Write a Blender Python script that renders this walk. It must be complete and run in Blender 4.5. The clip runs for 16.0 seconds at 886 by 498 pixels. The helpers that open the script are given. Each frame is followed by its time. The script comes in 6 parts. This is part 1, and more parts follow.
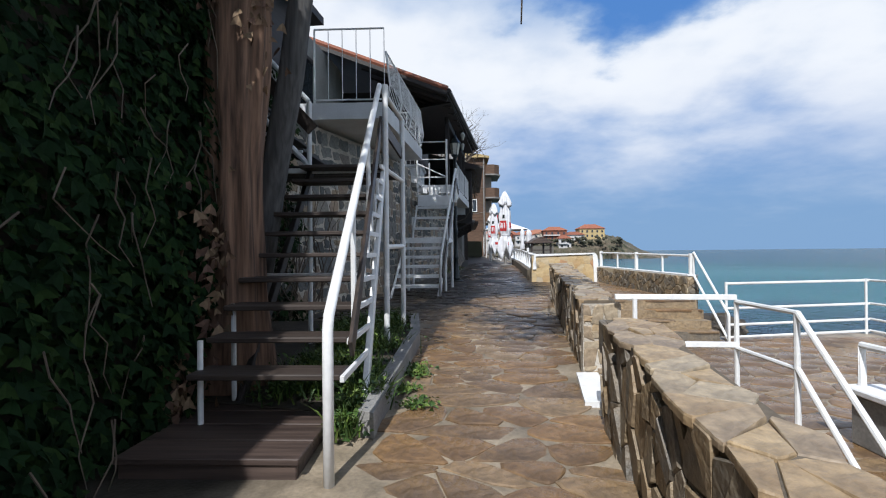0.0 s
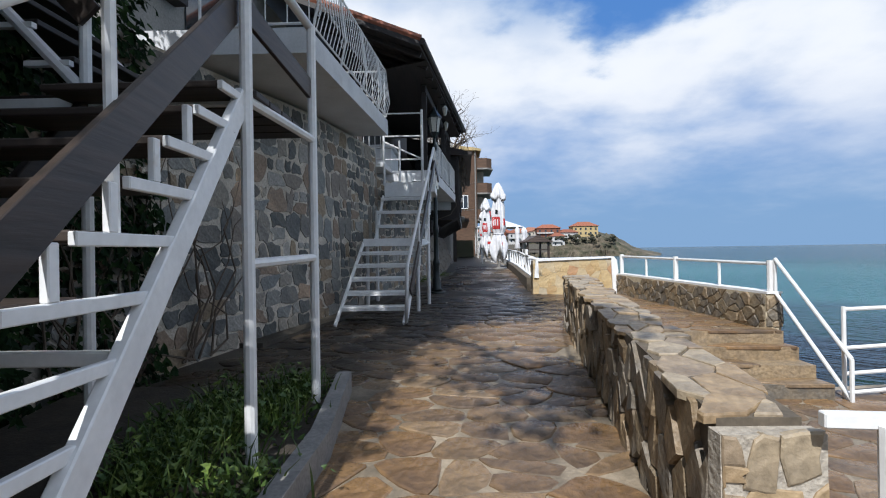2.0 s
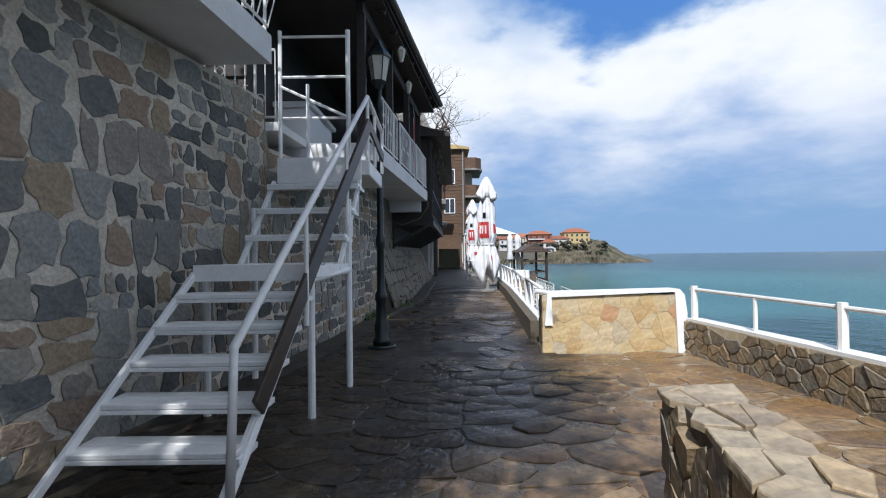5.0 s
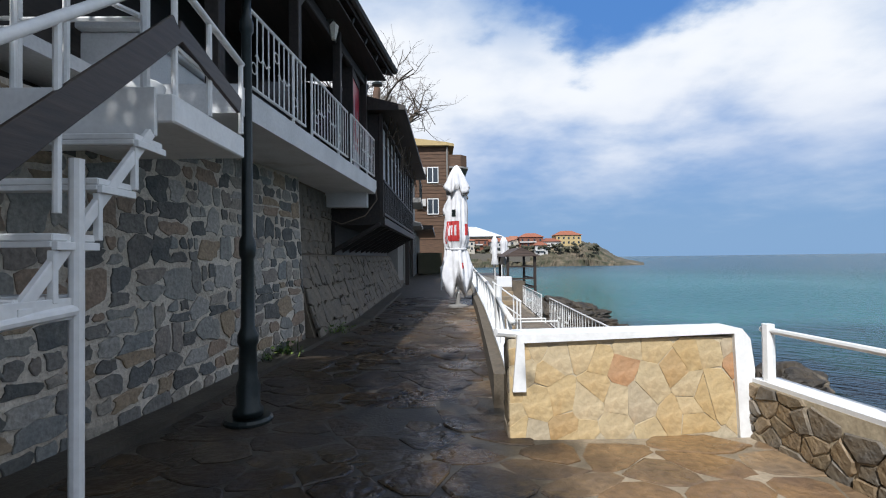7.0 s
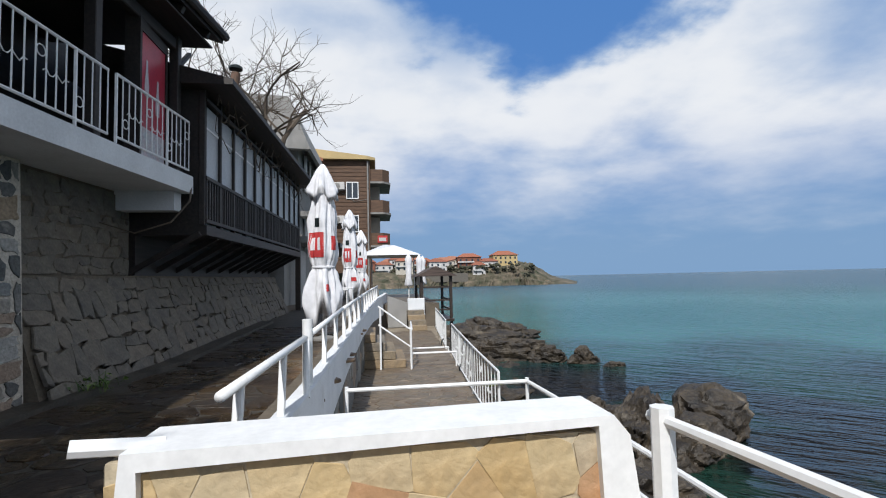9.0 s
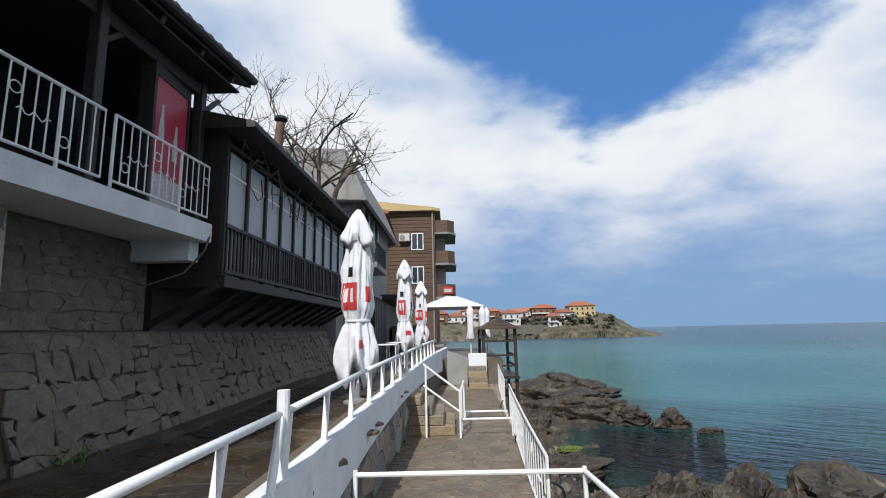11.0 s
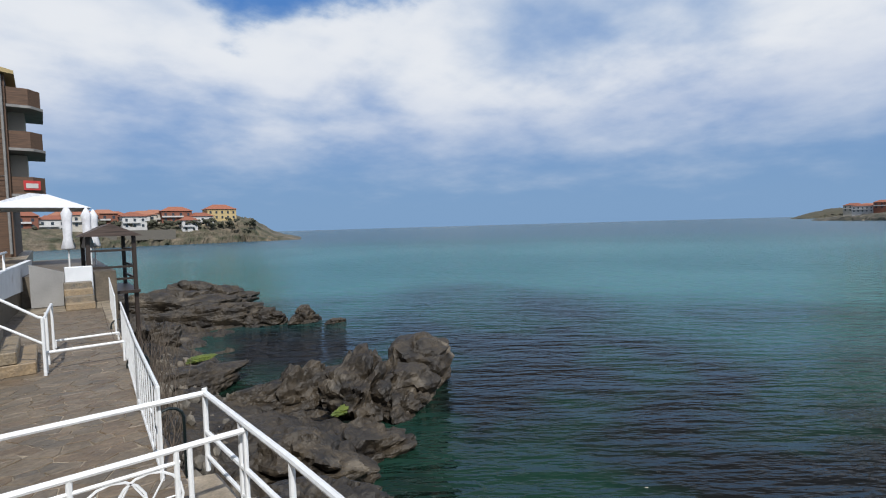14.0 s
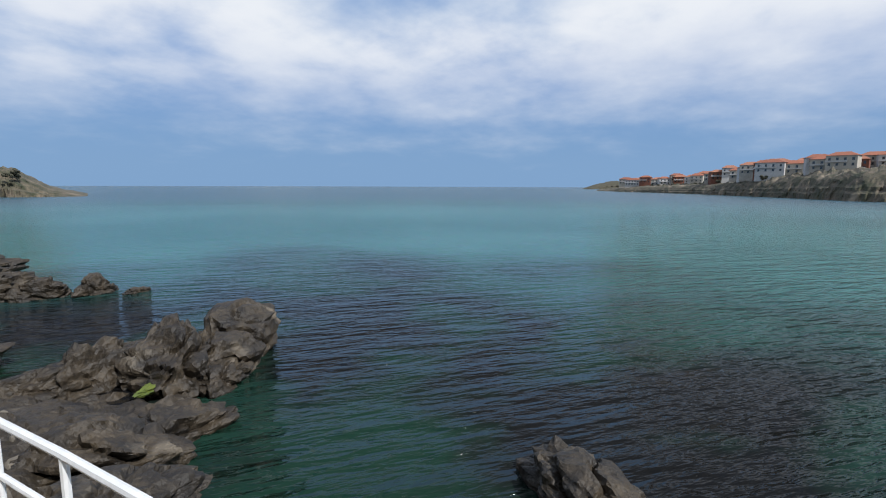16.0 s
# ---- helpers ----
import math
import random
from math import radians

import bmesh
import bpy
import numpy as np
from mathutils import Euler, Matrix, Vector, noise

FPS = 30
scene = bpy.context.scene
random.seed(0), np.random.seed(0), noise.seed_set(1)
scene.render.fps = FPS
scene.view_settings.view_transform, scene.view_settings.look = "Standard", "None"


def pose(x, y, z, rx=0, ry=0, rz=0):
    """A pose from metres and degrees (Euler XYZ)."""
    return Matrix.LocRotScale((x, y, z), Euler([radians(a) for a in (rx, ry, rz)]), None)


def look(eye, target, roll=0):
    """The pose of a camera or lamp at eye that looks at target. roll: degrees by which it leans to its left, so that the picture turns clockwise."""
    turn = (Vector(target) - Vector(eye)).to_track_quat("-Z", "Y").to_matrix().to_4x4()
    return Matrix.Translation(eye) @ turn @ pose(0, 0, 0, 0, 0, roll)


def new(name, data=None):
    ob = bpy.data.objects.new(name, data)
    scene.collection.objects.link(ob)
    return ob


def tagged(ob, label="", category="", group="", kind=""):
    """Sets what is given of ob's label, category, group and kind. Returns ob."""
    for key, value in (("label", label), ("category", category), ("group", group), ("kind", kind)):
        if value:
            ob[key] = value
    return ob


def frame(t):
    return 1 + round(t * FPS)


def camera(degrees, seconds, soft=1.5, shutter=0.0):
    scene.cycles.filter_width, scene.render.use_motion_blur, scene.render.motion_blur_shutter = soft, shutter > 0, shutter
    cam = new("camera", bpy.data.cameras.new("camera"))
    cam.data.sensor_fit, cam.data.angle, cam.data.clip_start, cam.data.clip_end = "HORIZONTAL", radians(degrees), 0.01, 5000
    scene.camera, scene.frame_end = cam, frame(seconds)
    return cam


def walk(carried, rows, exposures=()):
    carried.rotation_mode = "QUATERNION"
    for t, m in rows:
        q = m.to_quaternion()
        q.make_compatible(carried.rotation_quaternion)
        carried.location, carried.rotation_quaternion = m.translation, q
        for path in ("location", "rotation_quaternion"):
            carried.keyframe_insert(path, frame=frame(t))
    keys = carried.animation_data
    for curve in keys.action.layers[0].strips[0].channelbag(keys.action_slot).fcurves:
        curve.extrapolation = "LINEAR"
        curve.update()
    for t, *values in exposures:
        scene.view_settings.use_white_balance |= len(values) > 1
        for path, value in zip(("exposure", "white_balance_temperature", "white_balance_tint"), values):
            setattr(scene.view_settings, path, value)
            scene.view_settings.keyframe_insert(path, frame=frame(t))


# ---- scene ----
cam = camera(84.7, 16.0, 1.1)
METRES, EYE, TILT, LEAN, TURN = 14.4, 1.5, -1.0, 0.1, 2.0
ROWS = [
    (0.0, 0.0, 0.0, 0.0, 0.01, 1.3, 0.44),
    (0.5, 0.0056, 0.0535, 0.0013, 0.46, 0.58, 0.25),
    (1.0, 0.0141, 0.1074, 0.0069, -0.63, 1.58, 0.46),
    (1.5, 0.0184, 0.1586, 0.0086, 0.84, 1.19, 0.65),
    (2.0, 0.0263, 0.2093, 0.0123, -0.77, 1.09, 0.79),
    (2.5, 0.0296, 0.2614, 0.0147, -0.6, 0.48, 0.98),
    (3.0, 0.0389, 0.3158, 0.0194, -1.66, 1.26, 0.85),
    (3.5, 0.047, 0.3651, 0.0222, -1.81, 1.01, 0.81),
    (4.0, 0.0575, 0.4155, 0.0273, -2.93, 1.88, 0.68),
    (6.5, 0.1014, 0.6482, 0.0439, 0.17, 1.51, 0.53),
    (7.0, 0.126, 0.6895, 0.0456, -2.75, 2.05, 0.65),
    (7.5, 0.1565, 0.7222, 0.0448, -7.11, 2.59, 1.37),
    (8.0, 0.1851, 0.7594, 0.0443, -11.36, 3.33, 1.9),
    (10.5, 0.265, 0.8674, 0.0476, -3.11, 7.59, 0.96),
    (11.0, 0.2705, 0.8815, 0.0496, -1.12, 10.55, 1.18),
    (11.5, 0.2738, 0.8963, 0.0541, -2.01, 13.49, 0.07),
    (12.0, 0.2768, 0.9027, 0.0576, -4.37, 13.45, -1.1),
    (12.5, 0.2798, 0.9076, 0.0583, -13.15, 9.89, -0.42),
    (13.0, 0.2846, 0.9084, 0.0558, -24.96, 5.28, 0.65),
    (13.5, 0.2867, 0.9072, 0.054, -33.86, 1.3, 1.65),
    (14.0, 0.2875, 0.9061, 0.0535, -41.38, -1.91, 2.2),
    (14.5, 0.288, 0.9051, 0.0525, -47.42, -4.45, 2.24),
    (15.0, 0.289, 0.9064, 0.0524, -51.18, -6.01, 1.93),
    (15.5, 0.292, 0.9083, 0.0513, -54.46, -6.76, 1.55),
    (16.0, 0.2955, 0.9097, 0.0496, -61.07, -6.81, 0.64),
]
walk(cam, [(t, pose(0, 0, EYE, TILT, LEAN, TURN) @ pose(METRES * x, METRES * y, METRES * z, 90 + pitch, roll, yaw)) for t, x, y, z, yaw, pitch, roll in ROWS],
     [(0.0, 0.04, 6020, 10), (2.5, 0.08, 6020, 10), (4.0, 0.13, 6000, 10), (6.5, 0.14, 6080, 10), (8.0, -0.10, 6150, 10), (11.0, -0.02, 6200, 10), (13.0, -0.24, 6150, 10), (15.0, -0.06, 6100, 10), (16.0, -0.06, 6100, 10)])

# ---- light ----
SUN_DIR = Vector((0.22, 0.92, -1.0)).normalized()
world = bpy.data.worlds.new("sky")
scene.world = world
world.use_nodes = True


def sky_nodes():
    nt = world.node_tree
    N, L = nt.nodes, nt.links
    bg = N["Background"]
    sky = N.new("ShaderNodeTexSky")
    sky.sky_type, sky.sun_disc = "NISHITA", False
    sky.sun_elevation, sky.sun_rotation = math.asin(-SUN_DIR.z), math.atan2(-SUN_DIR.x, -SUN_DIR.y)
    tc = N.new("ShaderNodeTexCoord")
    sep = N.new("ShaderNodeSeparateXYZ")
    L.new(tc.outputs["Generated"], sep.inputs[0])

    def math_node(op, a, b=None, clamp=False):
        n = N.new("ShaderNodeMath")
        n.operation, n.use_clamp = op, clamp
        for i, v in enumerate((a, b)):
            if v is None:
                continue
            if isinstance(v, (int, float)):
                n.inputs[i].default_value = v
            else:
                L.new(v, n.inputs[i])
        return n.outputs[0]

    def ramp(v, a, b, lo=0.0, hi=1.0):
        n = N.new("ShaderNodeMapRange")
        n.interpolation_type = "SMOOTHSTEP"
        n.inputs[1].default_value, n.inputs[2].default_value = a, b
        n.inputs[3].default_value, n.inputs[4].default_value = lo, hi
        L.new(v, n.inputs[0])
        return n.outputs[0]

    zz = math_node("ADD", math_node("MAXIMUM", sep.outputs[2], 0.0), 0.22)
    comb = N.new("ShaderNodeCombineXYZ")
    L.new(math_node("DIVIDE", sep.outputs[0], zz), comb.inputs[0])
    L.new(math_node("DIVIDE", sep.outputs[1], zz), comb.inputs[1])

    def cloud(scale, detail, dist, off):
        n = N.new("ShaderNodeTexNoise")
        n.inputs["Scale"].default_value, n.inputs["Detail"].default_value = scale, detail
        n.inputs["Roughness"].default_value, n.inputs["Distortion"].default_value = 0.55, dist
        m = N.new("ShaderNodeMapping")
        m.inputs[1].default_value = off
        L.new(comb.outputs[0], m.inputs[0])
        L.new(m.outputs[0], n.inputs[0])
        return n.outputs[0]

    big = cloud(0.62, 4, 0.0, (3.1, 1.7, 0.0))
    fine = cloud(1.9, 10, 0.05, (0.4, 5.2, 0.0))
    # a gap of blue high ahead, slightly to the right
    dot = N.new("ShaderNodeVectorMath")
    dot.operation = "DOT_PRODUCT"
    dot.inputs[1].default_value = Vector((0.26, 0.72, 0.70)).normalized()
    L.new(tc.outputs["Generated"], dot.inputs[0])
    gap = ramp(math_node("ADD", dot.outputs["Value"], math_node("MULTIPLY", math_node("SUBTRACT", fine, 0.5), 0.17)), 0.918, 0.975)
    dens = math_node("ADD", math_node("MULTIPLY", big, 0.72), math_node("MULTIPLY", fine, 0.32))
    dens = math_node("SUBTRACT", dens, math_node("MULTIPLY", gap, 0.44))
    dens = math_node("ADD", dens, math_node("MULTIPLY", ramp(sep.outputs[2], 0.5, 0.25), 0.08))
    low = ramp(math_node("ADD", sep.outputs[2], math_node("MULTIPLY", math_node("SUBTRACT", fine, 0.5), 0.22)), 0.05, 0.33)
    mask = math_node("MULTIPLY", ramp(dens, 0.28, 0.60), low)
    tone = N.new("ShaderNodeMixRGB")
    tone.inputs[1].default_value, tone.inputs[2].default_value = (0.56, 0.69, 0.83, 1), (1.0, 1.0, 0.99, 1)
    L.new(ramp(dens, 0.40, 0.60), tone.inputs[0])
    haze = N.new("ShaderNodeMixRGB")
    haze.inputs[2].default_value = (2.9, 4.6, 6.9, 1)
    L.new(ramp(sep.outputs[2], 0.3, 0.02, 0.0, 0.95), haze.inputs[0])
    deep = N.new("ShaderNodeMixRGB")
    deep.inputs[0].default_value = 0.75
    deep.inputs[2].default_value = (1.1, 3.1, 7.6, 1)
    L.new(sky.outputs[0], deep.inputs[1])
    L.new(deep.outputs[0], haze.inputs[1])
    up = N.new("ShaderNodeMixRGB")
    up.blend_type, up.inputs[0].default_value = "MULTIPLY", 1.0
    up.inputs[2].default_value = (10.6, 10.6, 10.7, 1)
    L.new(tone.outputs[0], up.inputs[1])
    mix = N.new("ShaderNodeMixRGB")
    L.new(mask, mix.inputs[0])
    L.new(haze.outputs[0], mix.inputs[1])
    L.new(up.outputs[0], mix.inputs[2])
    L.new(mix.outputs[0], bg.inputs[0])
    bg.inputs[1].default_value = 0.085


sky_nodes()
sun = new("sun", bpy.data.lights.new("sun", "SUN"))
sun.data.energy, sun.data.angle, sun.data.color = 5.0, radians(0.5), (1.0, 0.96, 0.90)
sun.matrix_world = look((0, -20, 40), Vector((0, -20, 40)) + SUN_DIR)


# ---- materials ----
def material(name, c1, c2, rough=0.8, scale=6.0, bump=0.3, metal=0.0, fine=40.0, random_tint=None, spot=None, rough2=None, depth=0.02, grime=0.62, tint=0.72, shade_tint=None):
    """Two colours mixed by coarse and fine noise, with relief; random_tint: further colours picked piece by piece."""
    m = bpy.data.materials.new(name)
    m.use_nodes = True
    N, L = m.node_tree.nodes, m.node_tree.links
    b = N["Principled BSDF"]
    tc = N.new("ShaderNodeTexCoord")

    def noise_tex(s, d=6.0):
        n = N.new("ShaderNodeTexNoise")
        n.inputs["Scale"].default_value, n.inputs["Detail"].default_value = s, d
        L.new(tc.outputs["Object"], n.inputs[0])
        return n.outputs[0]

    def mix(f, a, c, kind="MIX", fac=None):
        n = N.new("ShaderNodeMixRGB")
        n.blend_type = kind
        for i, v in ((0, f), (1, a), (2, c)):
            if isinstance(v, tuple):
                n.inputs[i].default_value = (*v, 1)
            elif isinstance(v, float):
                n.inputs[i].default_value = v
            else:
                L.new(v, n.inputs[i])
        return n.outputs[0]

    def contrast(v, a, c):
        n = N.new("ShaderNodeMapRange")
        n.inputs[1].default_value, n.inputs[2].default_value = a, c
        L.new(v, n.inputs[0])
        return n.outputs[0]

    coarse, small = noise_tex(scale), noise_tex(fine, 8.0)
    col = mix(contrast(coarse, 0.33, 0.67), c1, c2)
    if random_tint:
        info = N.new("ShaderNodeObjectInfo")
        cr = N.new("ShaderNodeValToRGB")
        cr.color_ramp.interpolation = "CONSTANT"
        els = cr.color_ramp.elements
        while len(els) < len(random_tint):
            els.new(0.5)
        for i, c in enumerate(random_tint):
            els[i].position, els[i].color = i / len(random_tint), (*c, 1)
        geo = N.new("ShaderNodeNewGeometry")
        add = N.new("ShaderNodeMath")
        add.operation = "ADD"
        L.new(info.outputs["Random"], add.inputs[0])
        L.new(geo.outputs["Random Per Island"], add.inputs[1])
        fr = N.new("ShaderNodeMath")
        fr.operation = "FRACT"
        L.new(add.outputs[0], fr.inputs[0])
        L.new(fr.outputs[0], cr.inputs[0])
        col = mix(tint, col, cr.outputs[0])
    col = mix(contrast(small, 0.25, 0.75), mix(1.0, col, (grime, grime, grime), "MULTIPLY"), col)
    if spot:
        col = mix(contrast(noise_tex(scale * 0.45), spot[1], spot[1] + 0.12), col, spot[0])
    shade_mask = None
    if shade_tint:
        # ragged-edged shade painted into the colour, out from the retaining wall's foot
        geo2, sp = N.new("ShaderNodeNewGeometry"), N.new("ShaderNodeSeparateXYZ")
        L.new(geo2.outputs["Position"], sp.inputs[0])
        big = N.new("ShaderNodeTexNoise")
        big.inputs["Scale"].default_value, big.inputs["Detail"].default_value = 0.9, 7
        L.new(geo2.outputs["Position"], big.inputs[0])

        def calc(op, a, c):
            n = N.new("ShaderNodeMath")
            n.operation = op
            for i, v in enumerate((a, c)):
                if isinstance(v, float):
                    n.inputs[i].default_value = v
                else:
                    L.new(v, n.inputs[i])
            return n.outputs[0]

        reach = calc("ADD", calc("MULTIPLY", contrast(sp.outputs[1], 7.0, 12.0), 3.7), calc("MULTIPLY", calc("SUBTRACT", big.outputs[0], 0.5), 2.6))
        shade_mask = contrast(calc("SUBTRACT", calc("ADD", reach, -1.45), sp.outputs[0]), -0.35, 0.35)
        dark = mix(1.0, col, shade_tint, "MULTIPLY")
        col = mix(shade_mask, col, dark)
    L.new(col, b.inputs["Base Color"])
    b.inputs["Metallic"].default_value = metal
    if rough2 is None:
        b.inputs["Roughness"].default_value = rough
    else:
        n = N.new("ShaderNodeMapRange")
        n.inputs[1].default_value, n.inputs[2].default_value = 0.4, 0.6
        n.inputs[3].default_value, n.inputs[4].default_value = rough, rough2
        L.new(noise_tex(scale * 0.5), n.inputs[0])
        L.new(n.outputs[0], b.inputs["Roughness"])
    if bump:
        bn = N.new("ShaderNodeBump")
        bn.inputs["Strength"].default_value, bn.inputs["Distance"].default_value = bump, depth
        s = N.new("ShaderNodeMath")
        s.operation = "MULTIPLY_ADD"
        s.inputs[1].default_value = 0.35
        L.new(small, s.inputs[0])
        L.new(coarse, s.inputs[2])
        L.new(s.outputs[0], bn.inputs["Height"])
        L.new(bn.outputs[0], b.inputs["Normal"])
    return m


def planks(name, c1, c2, axis=2, width=0.16, rough=0.75):
    """Wood with grain drawn out along one axis."""
    m = bpy.data.materials.new(name)
    m.use_nodes = True
    N, L = m.node_tree.nodes, m.node_tree.links
    b = N["Principled BSDF"]
    tc, mp = N.new("ShaderNodeTexCoord"), N.new("ShaderNodeMapping")
    s = [26.0, 26.0, 26.0]
    s[axis] = 1.6
    mp.inputs[3].default_value = s
    L.new(tc.outputs["Object"], mp.inputs[0])
    n = N.new("ShaderNodeTexNoise")
    n.inputs["Scale"].default_value, n.inputs["Detail"].default_value = 1.0, 7
    L.new(mp.outputs[0], n.inputs[0])
    r = N.new("ShaderNodeValToRGB")
    r.color_ramp.elements[0].position, r.color_ramp.elements[1].position = 0.3, 0.7
    r.color_ramp.elements[0].color, r.color_ramp.elements[1].color = (*c1, 1), (*c2, 1)
    L.new(n.outputs[0], r.inputs[0])
    L.new(r.outputs[0], b.inputs["Base Color"])
    b.inputs["Roughness"].default_value = rough
    bn = N.new("ShaderNodeBump")
    bn.inputs["Strength"].default_value, bn.inputs["Distance"].default_value = 0.4, 0.008
    L.new(n.outputs[0], bn.inputs["Height"])
    L.new(bn.outputs[0], b.inputs["Normal"])
    return m


def sea_material():
    m = bpy.data.materials.new("sea_water")
    m.use_nodes = True
    N, L = m.node_tree.nodes, m.node_tree.links
    b = N["Principled BSDF"]
    tc = N.new("ShaderNodeTexCoord")
    sep = N.new("ShaderNodeSeparateXYZ")
    L.new(tc.outputs["Object"], sep.inputs[0])

    def noise_tex(s, d=4.0, scale=(1, 1, 1), rot=0.0):
        mp = N.new("ShaderNodeMapping")
        mp.vector_type = "TEXTURE"
        mp.inputs[3].default_value = scale
        mp.inputs[2].default_value = (0, 0, rot)
        L.new(tc.outputs["Object"], mp.inputs[0])
        n = N.new("ShaderNodeTexNoise")
        n.inputs["Scale"].default_value, n.inputs["Detail"].default_value = s, d
        L.new(mp.outputs[0], n.inputs[0])
        return n.outputs[0]

    def contrast(v, a, c):
        n = N.new("ShaderNodeMapRange")
        n.interpolation_type = "SMOOTHSTEP"
        n.inputs[1].default_value, n.inputs[2].default_value = a, c
        L.new(v, n.inputs[0])
        return n.outputs[0]

    def mix(f, a, c):
        n = N.new("ShaderNodeMixRGB")
        for i, v in ((0, f), (1, a), (2, c)):
            if isinstance(v, tuple):
                n.inputs[i].default_value = (*v, 1)
            else:
                L.new(v, n.inputs[i])
        return n.outputs[0]

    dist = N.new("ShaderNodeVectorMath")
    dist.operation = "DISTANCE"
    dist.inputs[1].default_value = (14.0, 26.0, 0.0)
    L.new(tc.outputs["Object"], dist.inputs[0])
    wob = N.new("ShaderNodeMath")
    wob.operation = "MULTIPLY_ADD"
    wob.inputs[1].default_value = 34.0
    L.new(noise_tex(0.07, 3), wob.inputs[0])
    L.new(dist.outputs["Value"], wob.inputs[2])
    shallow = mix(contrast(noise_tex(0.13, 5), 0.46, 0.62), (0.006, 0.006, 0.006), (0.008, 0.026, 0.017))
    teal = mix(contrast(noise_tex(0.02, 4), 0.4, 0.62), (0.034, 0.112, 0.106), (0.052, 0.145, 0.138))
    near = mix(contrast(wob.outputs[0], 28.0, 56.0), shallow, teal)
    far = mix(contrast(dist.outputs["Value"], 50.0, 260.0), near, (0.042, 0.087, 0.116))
    L.new(far, b.inputs["Base Color"])
    rg = N.new("ShaderNodeMapRange")
    rg.inputs[1].default_value, rg.inputs[2].default_value = 15.0, 160.0
    rg.inputs[3].default_value, rg.inputs[4].default_value = 0.06, 0.26
    L.new(dist.outputs["Value"], rg.inputs[0])
    L.new(rg.outputs[0], b.inputs["Roughness"])
    b.inputs["IOR"].default_value = 1.33
    b.inputs["Specular IOR Level"].default_value = 0.18
    bn = N.new("ShaderNodeBump")
    bn.inputs["Strength"].default_value, bn.inputs["Distance"].default_value = 1.0, 0.55
    add = N.new("ShaderNodeMath")
    add.operation = "ADD"
    add.operation = "MULTIPLY_ADD"
    add.inputs[1].default_value = 0.55
    L.new(noise_tex(1.6, 3, (1.9, 0.55, 1), 2.5), add.inputs[0])
    L.new(noise_tex(0.6, 4, (2.0, 0.55, 1), 2.35), add.inputs[2])
    L.new(add.outputs[0], bn.inputs["Height"])
    L.new(bn.outputs[0], b.inputs["Normal"])
    return m


FLAG_TINTS = [(0.19, 0.108, 0.054), (0.125, 0.088, 0.062), (0.27, 0.15, 0.062), (0.11, 0.085, 0.066), (0.21, 0.148, 0.09), (0.16, 0.095, 0.05), (0.34, 0.25, 0.155)]
SLATE_TINTS = [(0.32, 0.25, 0.155), (0.21, 0.185, 0.145), (0.38, 0.27, 0.15), (0.26, 0.225, 0.175), (0.41, 0.30, 0.175), (0.16, 0.15, 0.13)]
CAP_TINTS = [(0.48, 0.34, 0.18), (0.40, 0.33, 0.23), (0.36, 0.24, 0.12), (0.46, 0.39, 0.28), (0.30, 0.23, 0.16)]
RUBBLE_TINTS = [(0.23, 0.245, 0.24), (0.34, 0.31, 0.26), (0.32, 0.23, 0.16), (0.075, 0.085, 0.085), (0.30, 0.30, 0.275), (0.40, 0.39, 0.355), (0.27, 0.235, 0.20), (0.12, 0.13, 0.13), (0.36, 0.27, 0.17), (0.19, 0.185, 0.17), (0.10, 0.10, 0.095)]
GOLD_TINTS = [(0.52, 0.40, 0.22), (0.43, 0.38, 0.29), (0.50, 0.36, 0.18), (0.56, 0.44, 0.26), (0.47, 0.33, 0.15), (0.50, 0.41, 0.26), (0.42, 0.27, 0.12), (0.55, 0.41, 0.21), (0.42, 0.20, 0.10), (0.54, 0.45, 0.30), (0.48, 0.38, 0.22)]
# the walkway's shade is multiplied into the stone and mortar colours below
M_FLAG = material("wet_flagstone", (0.36, 0.22, 0.095), (0.13, 0.085, 0.052), 0.20, 2.4, 1.0, fine=16, random_tint=FLAG_TINTS, rough2=0.68, depth=0.05, tint=0.42, grime=0.5, shade_tint=(0.20, 0.215, 0.24))
M_JOINT = material("flag_mortar", (0.42, 0.34, 0.24), (0.16, 0.13, 0.09), 0.5, 3, 0.6, shade_tint=(0.20, 0.215, 0.24))
M_RUBBLE = material("rubble_stone", (0.36, 0.33, 0.28), (0.10, 0.105, 0.105), 0.8, 7, 0.9, fine=32, random_tint=RUBBLE_TINTS, tint=0.80, spot=((0.44, 0.41, 0.36), 0.67), depth=0.03, grime=0.5)
M_MORTAR = material("wall_mortar", (0.68, 0.62, 0.53), (0.42, 0.37, 0.30), 0.95, 2.2, 1.0, fine=38, depth=0.04)
M_SLABSTONE = material("brown_slab_stone", (0.22, 0.19, 0.145), (0.10, 0.09, 0.075), 0.85, 5, 0.9, fine=28, tint=0.5, depth=0.03, random_tint=[(0.17, 0.15, 0.12), (0.12, 0.11, 0.095), (0.20, 0.165, 0.125), (0.145, 0.125, 0.10)])
M_SLATE = material("split_slate", (0.32, 0.235, 0.135), (0.10, 0.09, 0.08), 0.55, 7, 0.9, fine=30, random_tint=SLATE_TINTS, tint=0.55, depth=0.03, grime=0.5)
M_DARKJOINT = material("dark_joint", (0.11, 0.09, 0.065), (0.15, 0.12, 0.085), 0.9, 8, 0.4)
M_CAP = material("capstone", (0.54, 0.41, 0.25), (0.22, 0.16, 0.10), 0.5, 4, 0.9, fine=24, random_tint=CAP_TINTS, tint=0.5, depth=0.03, grime=0.5)
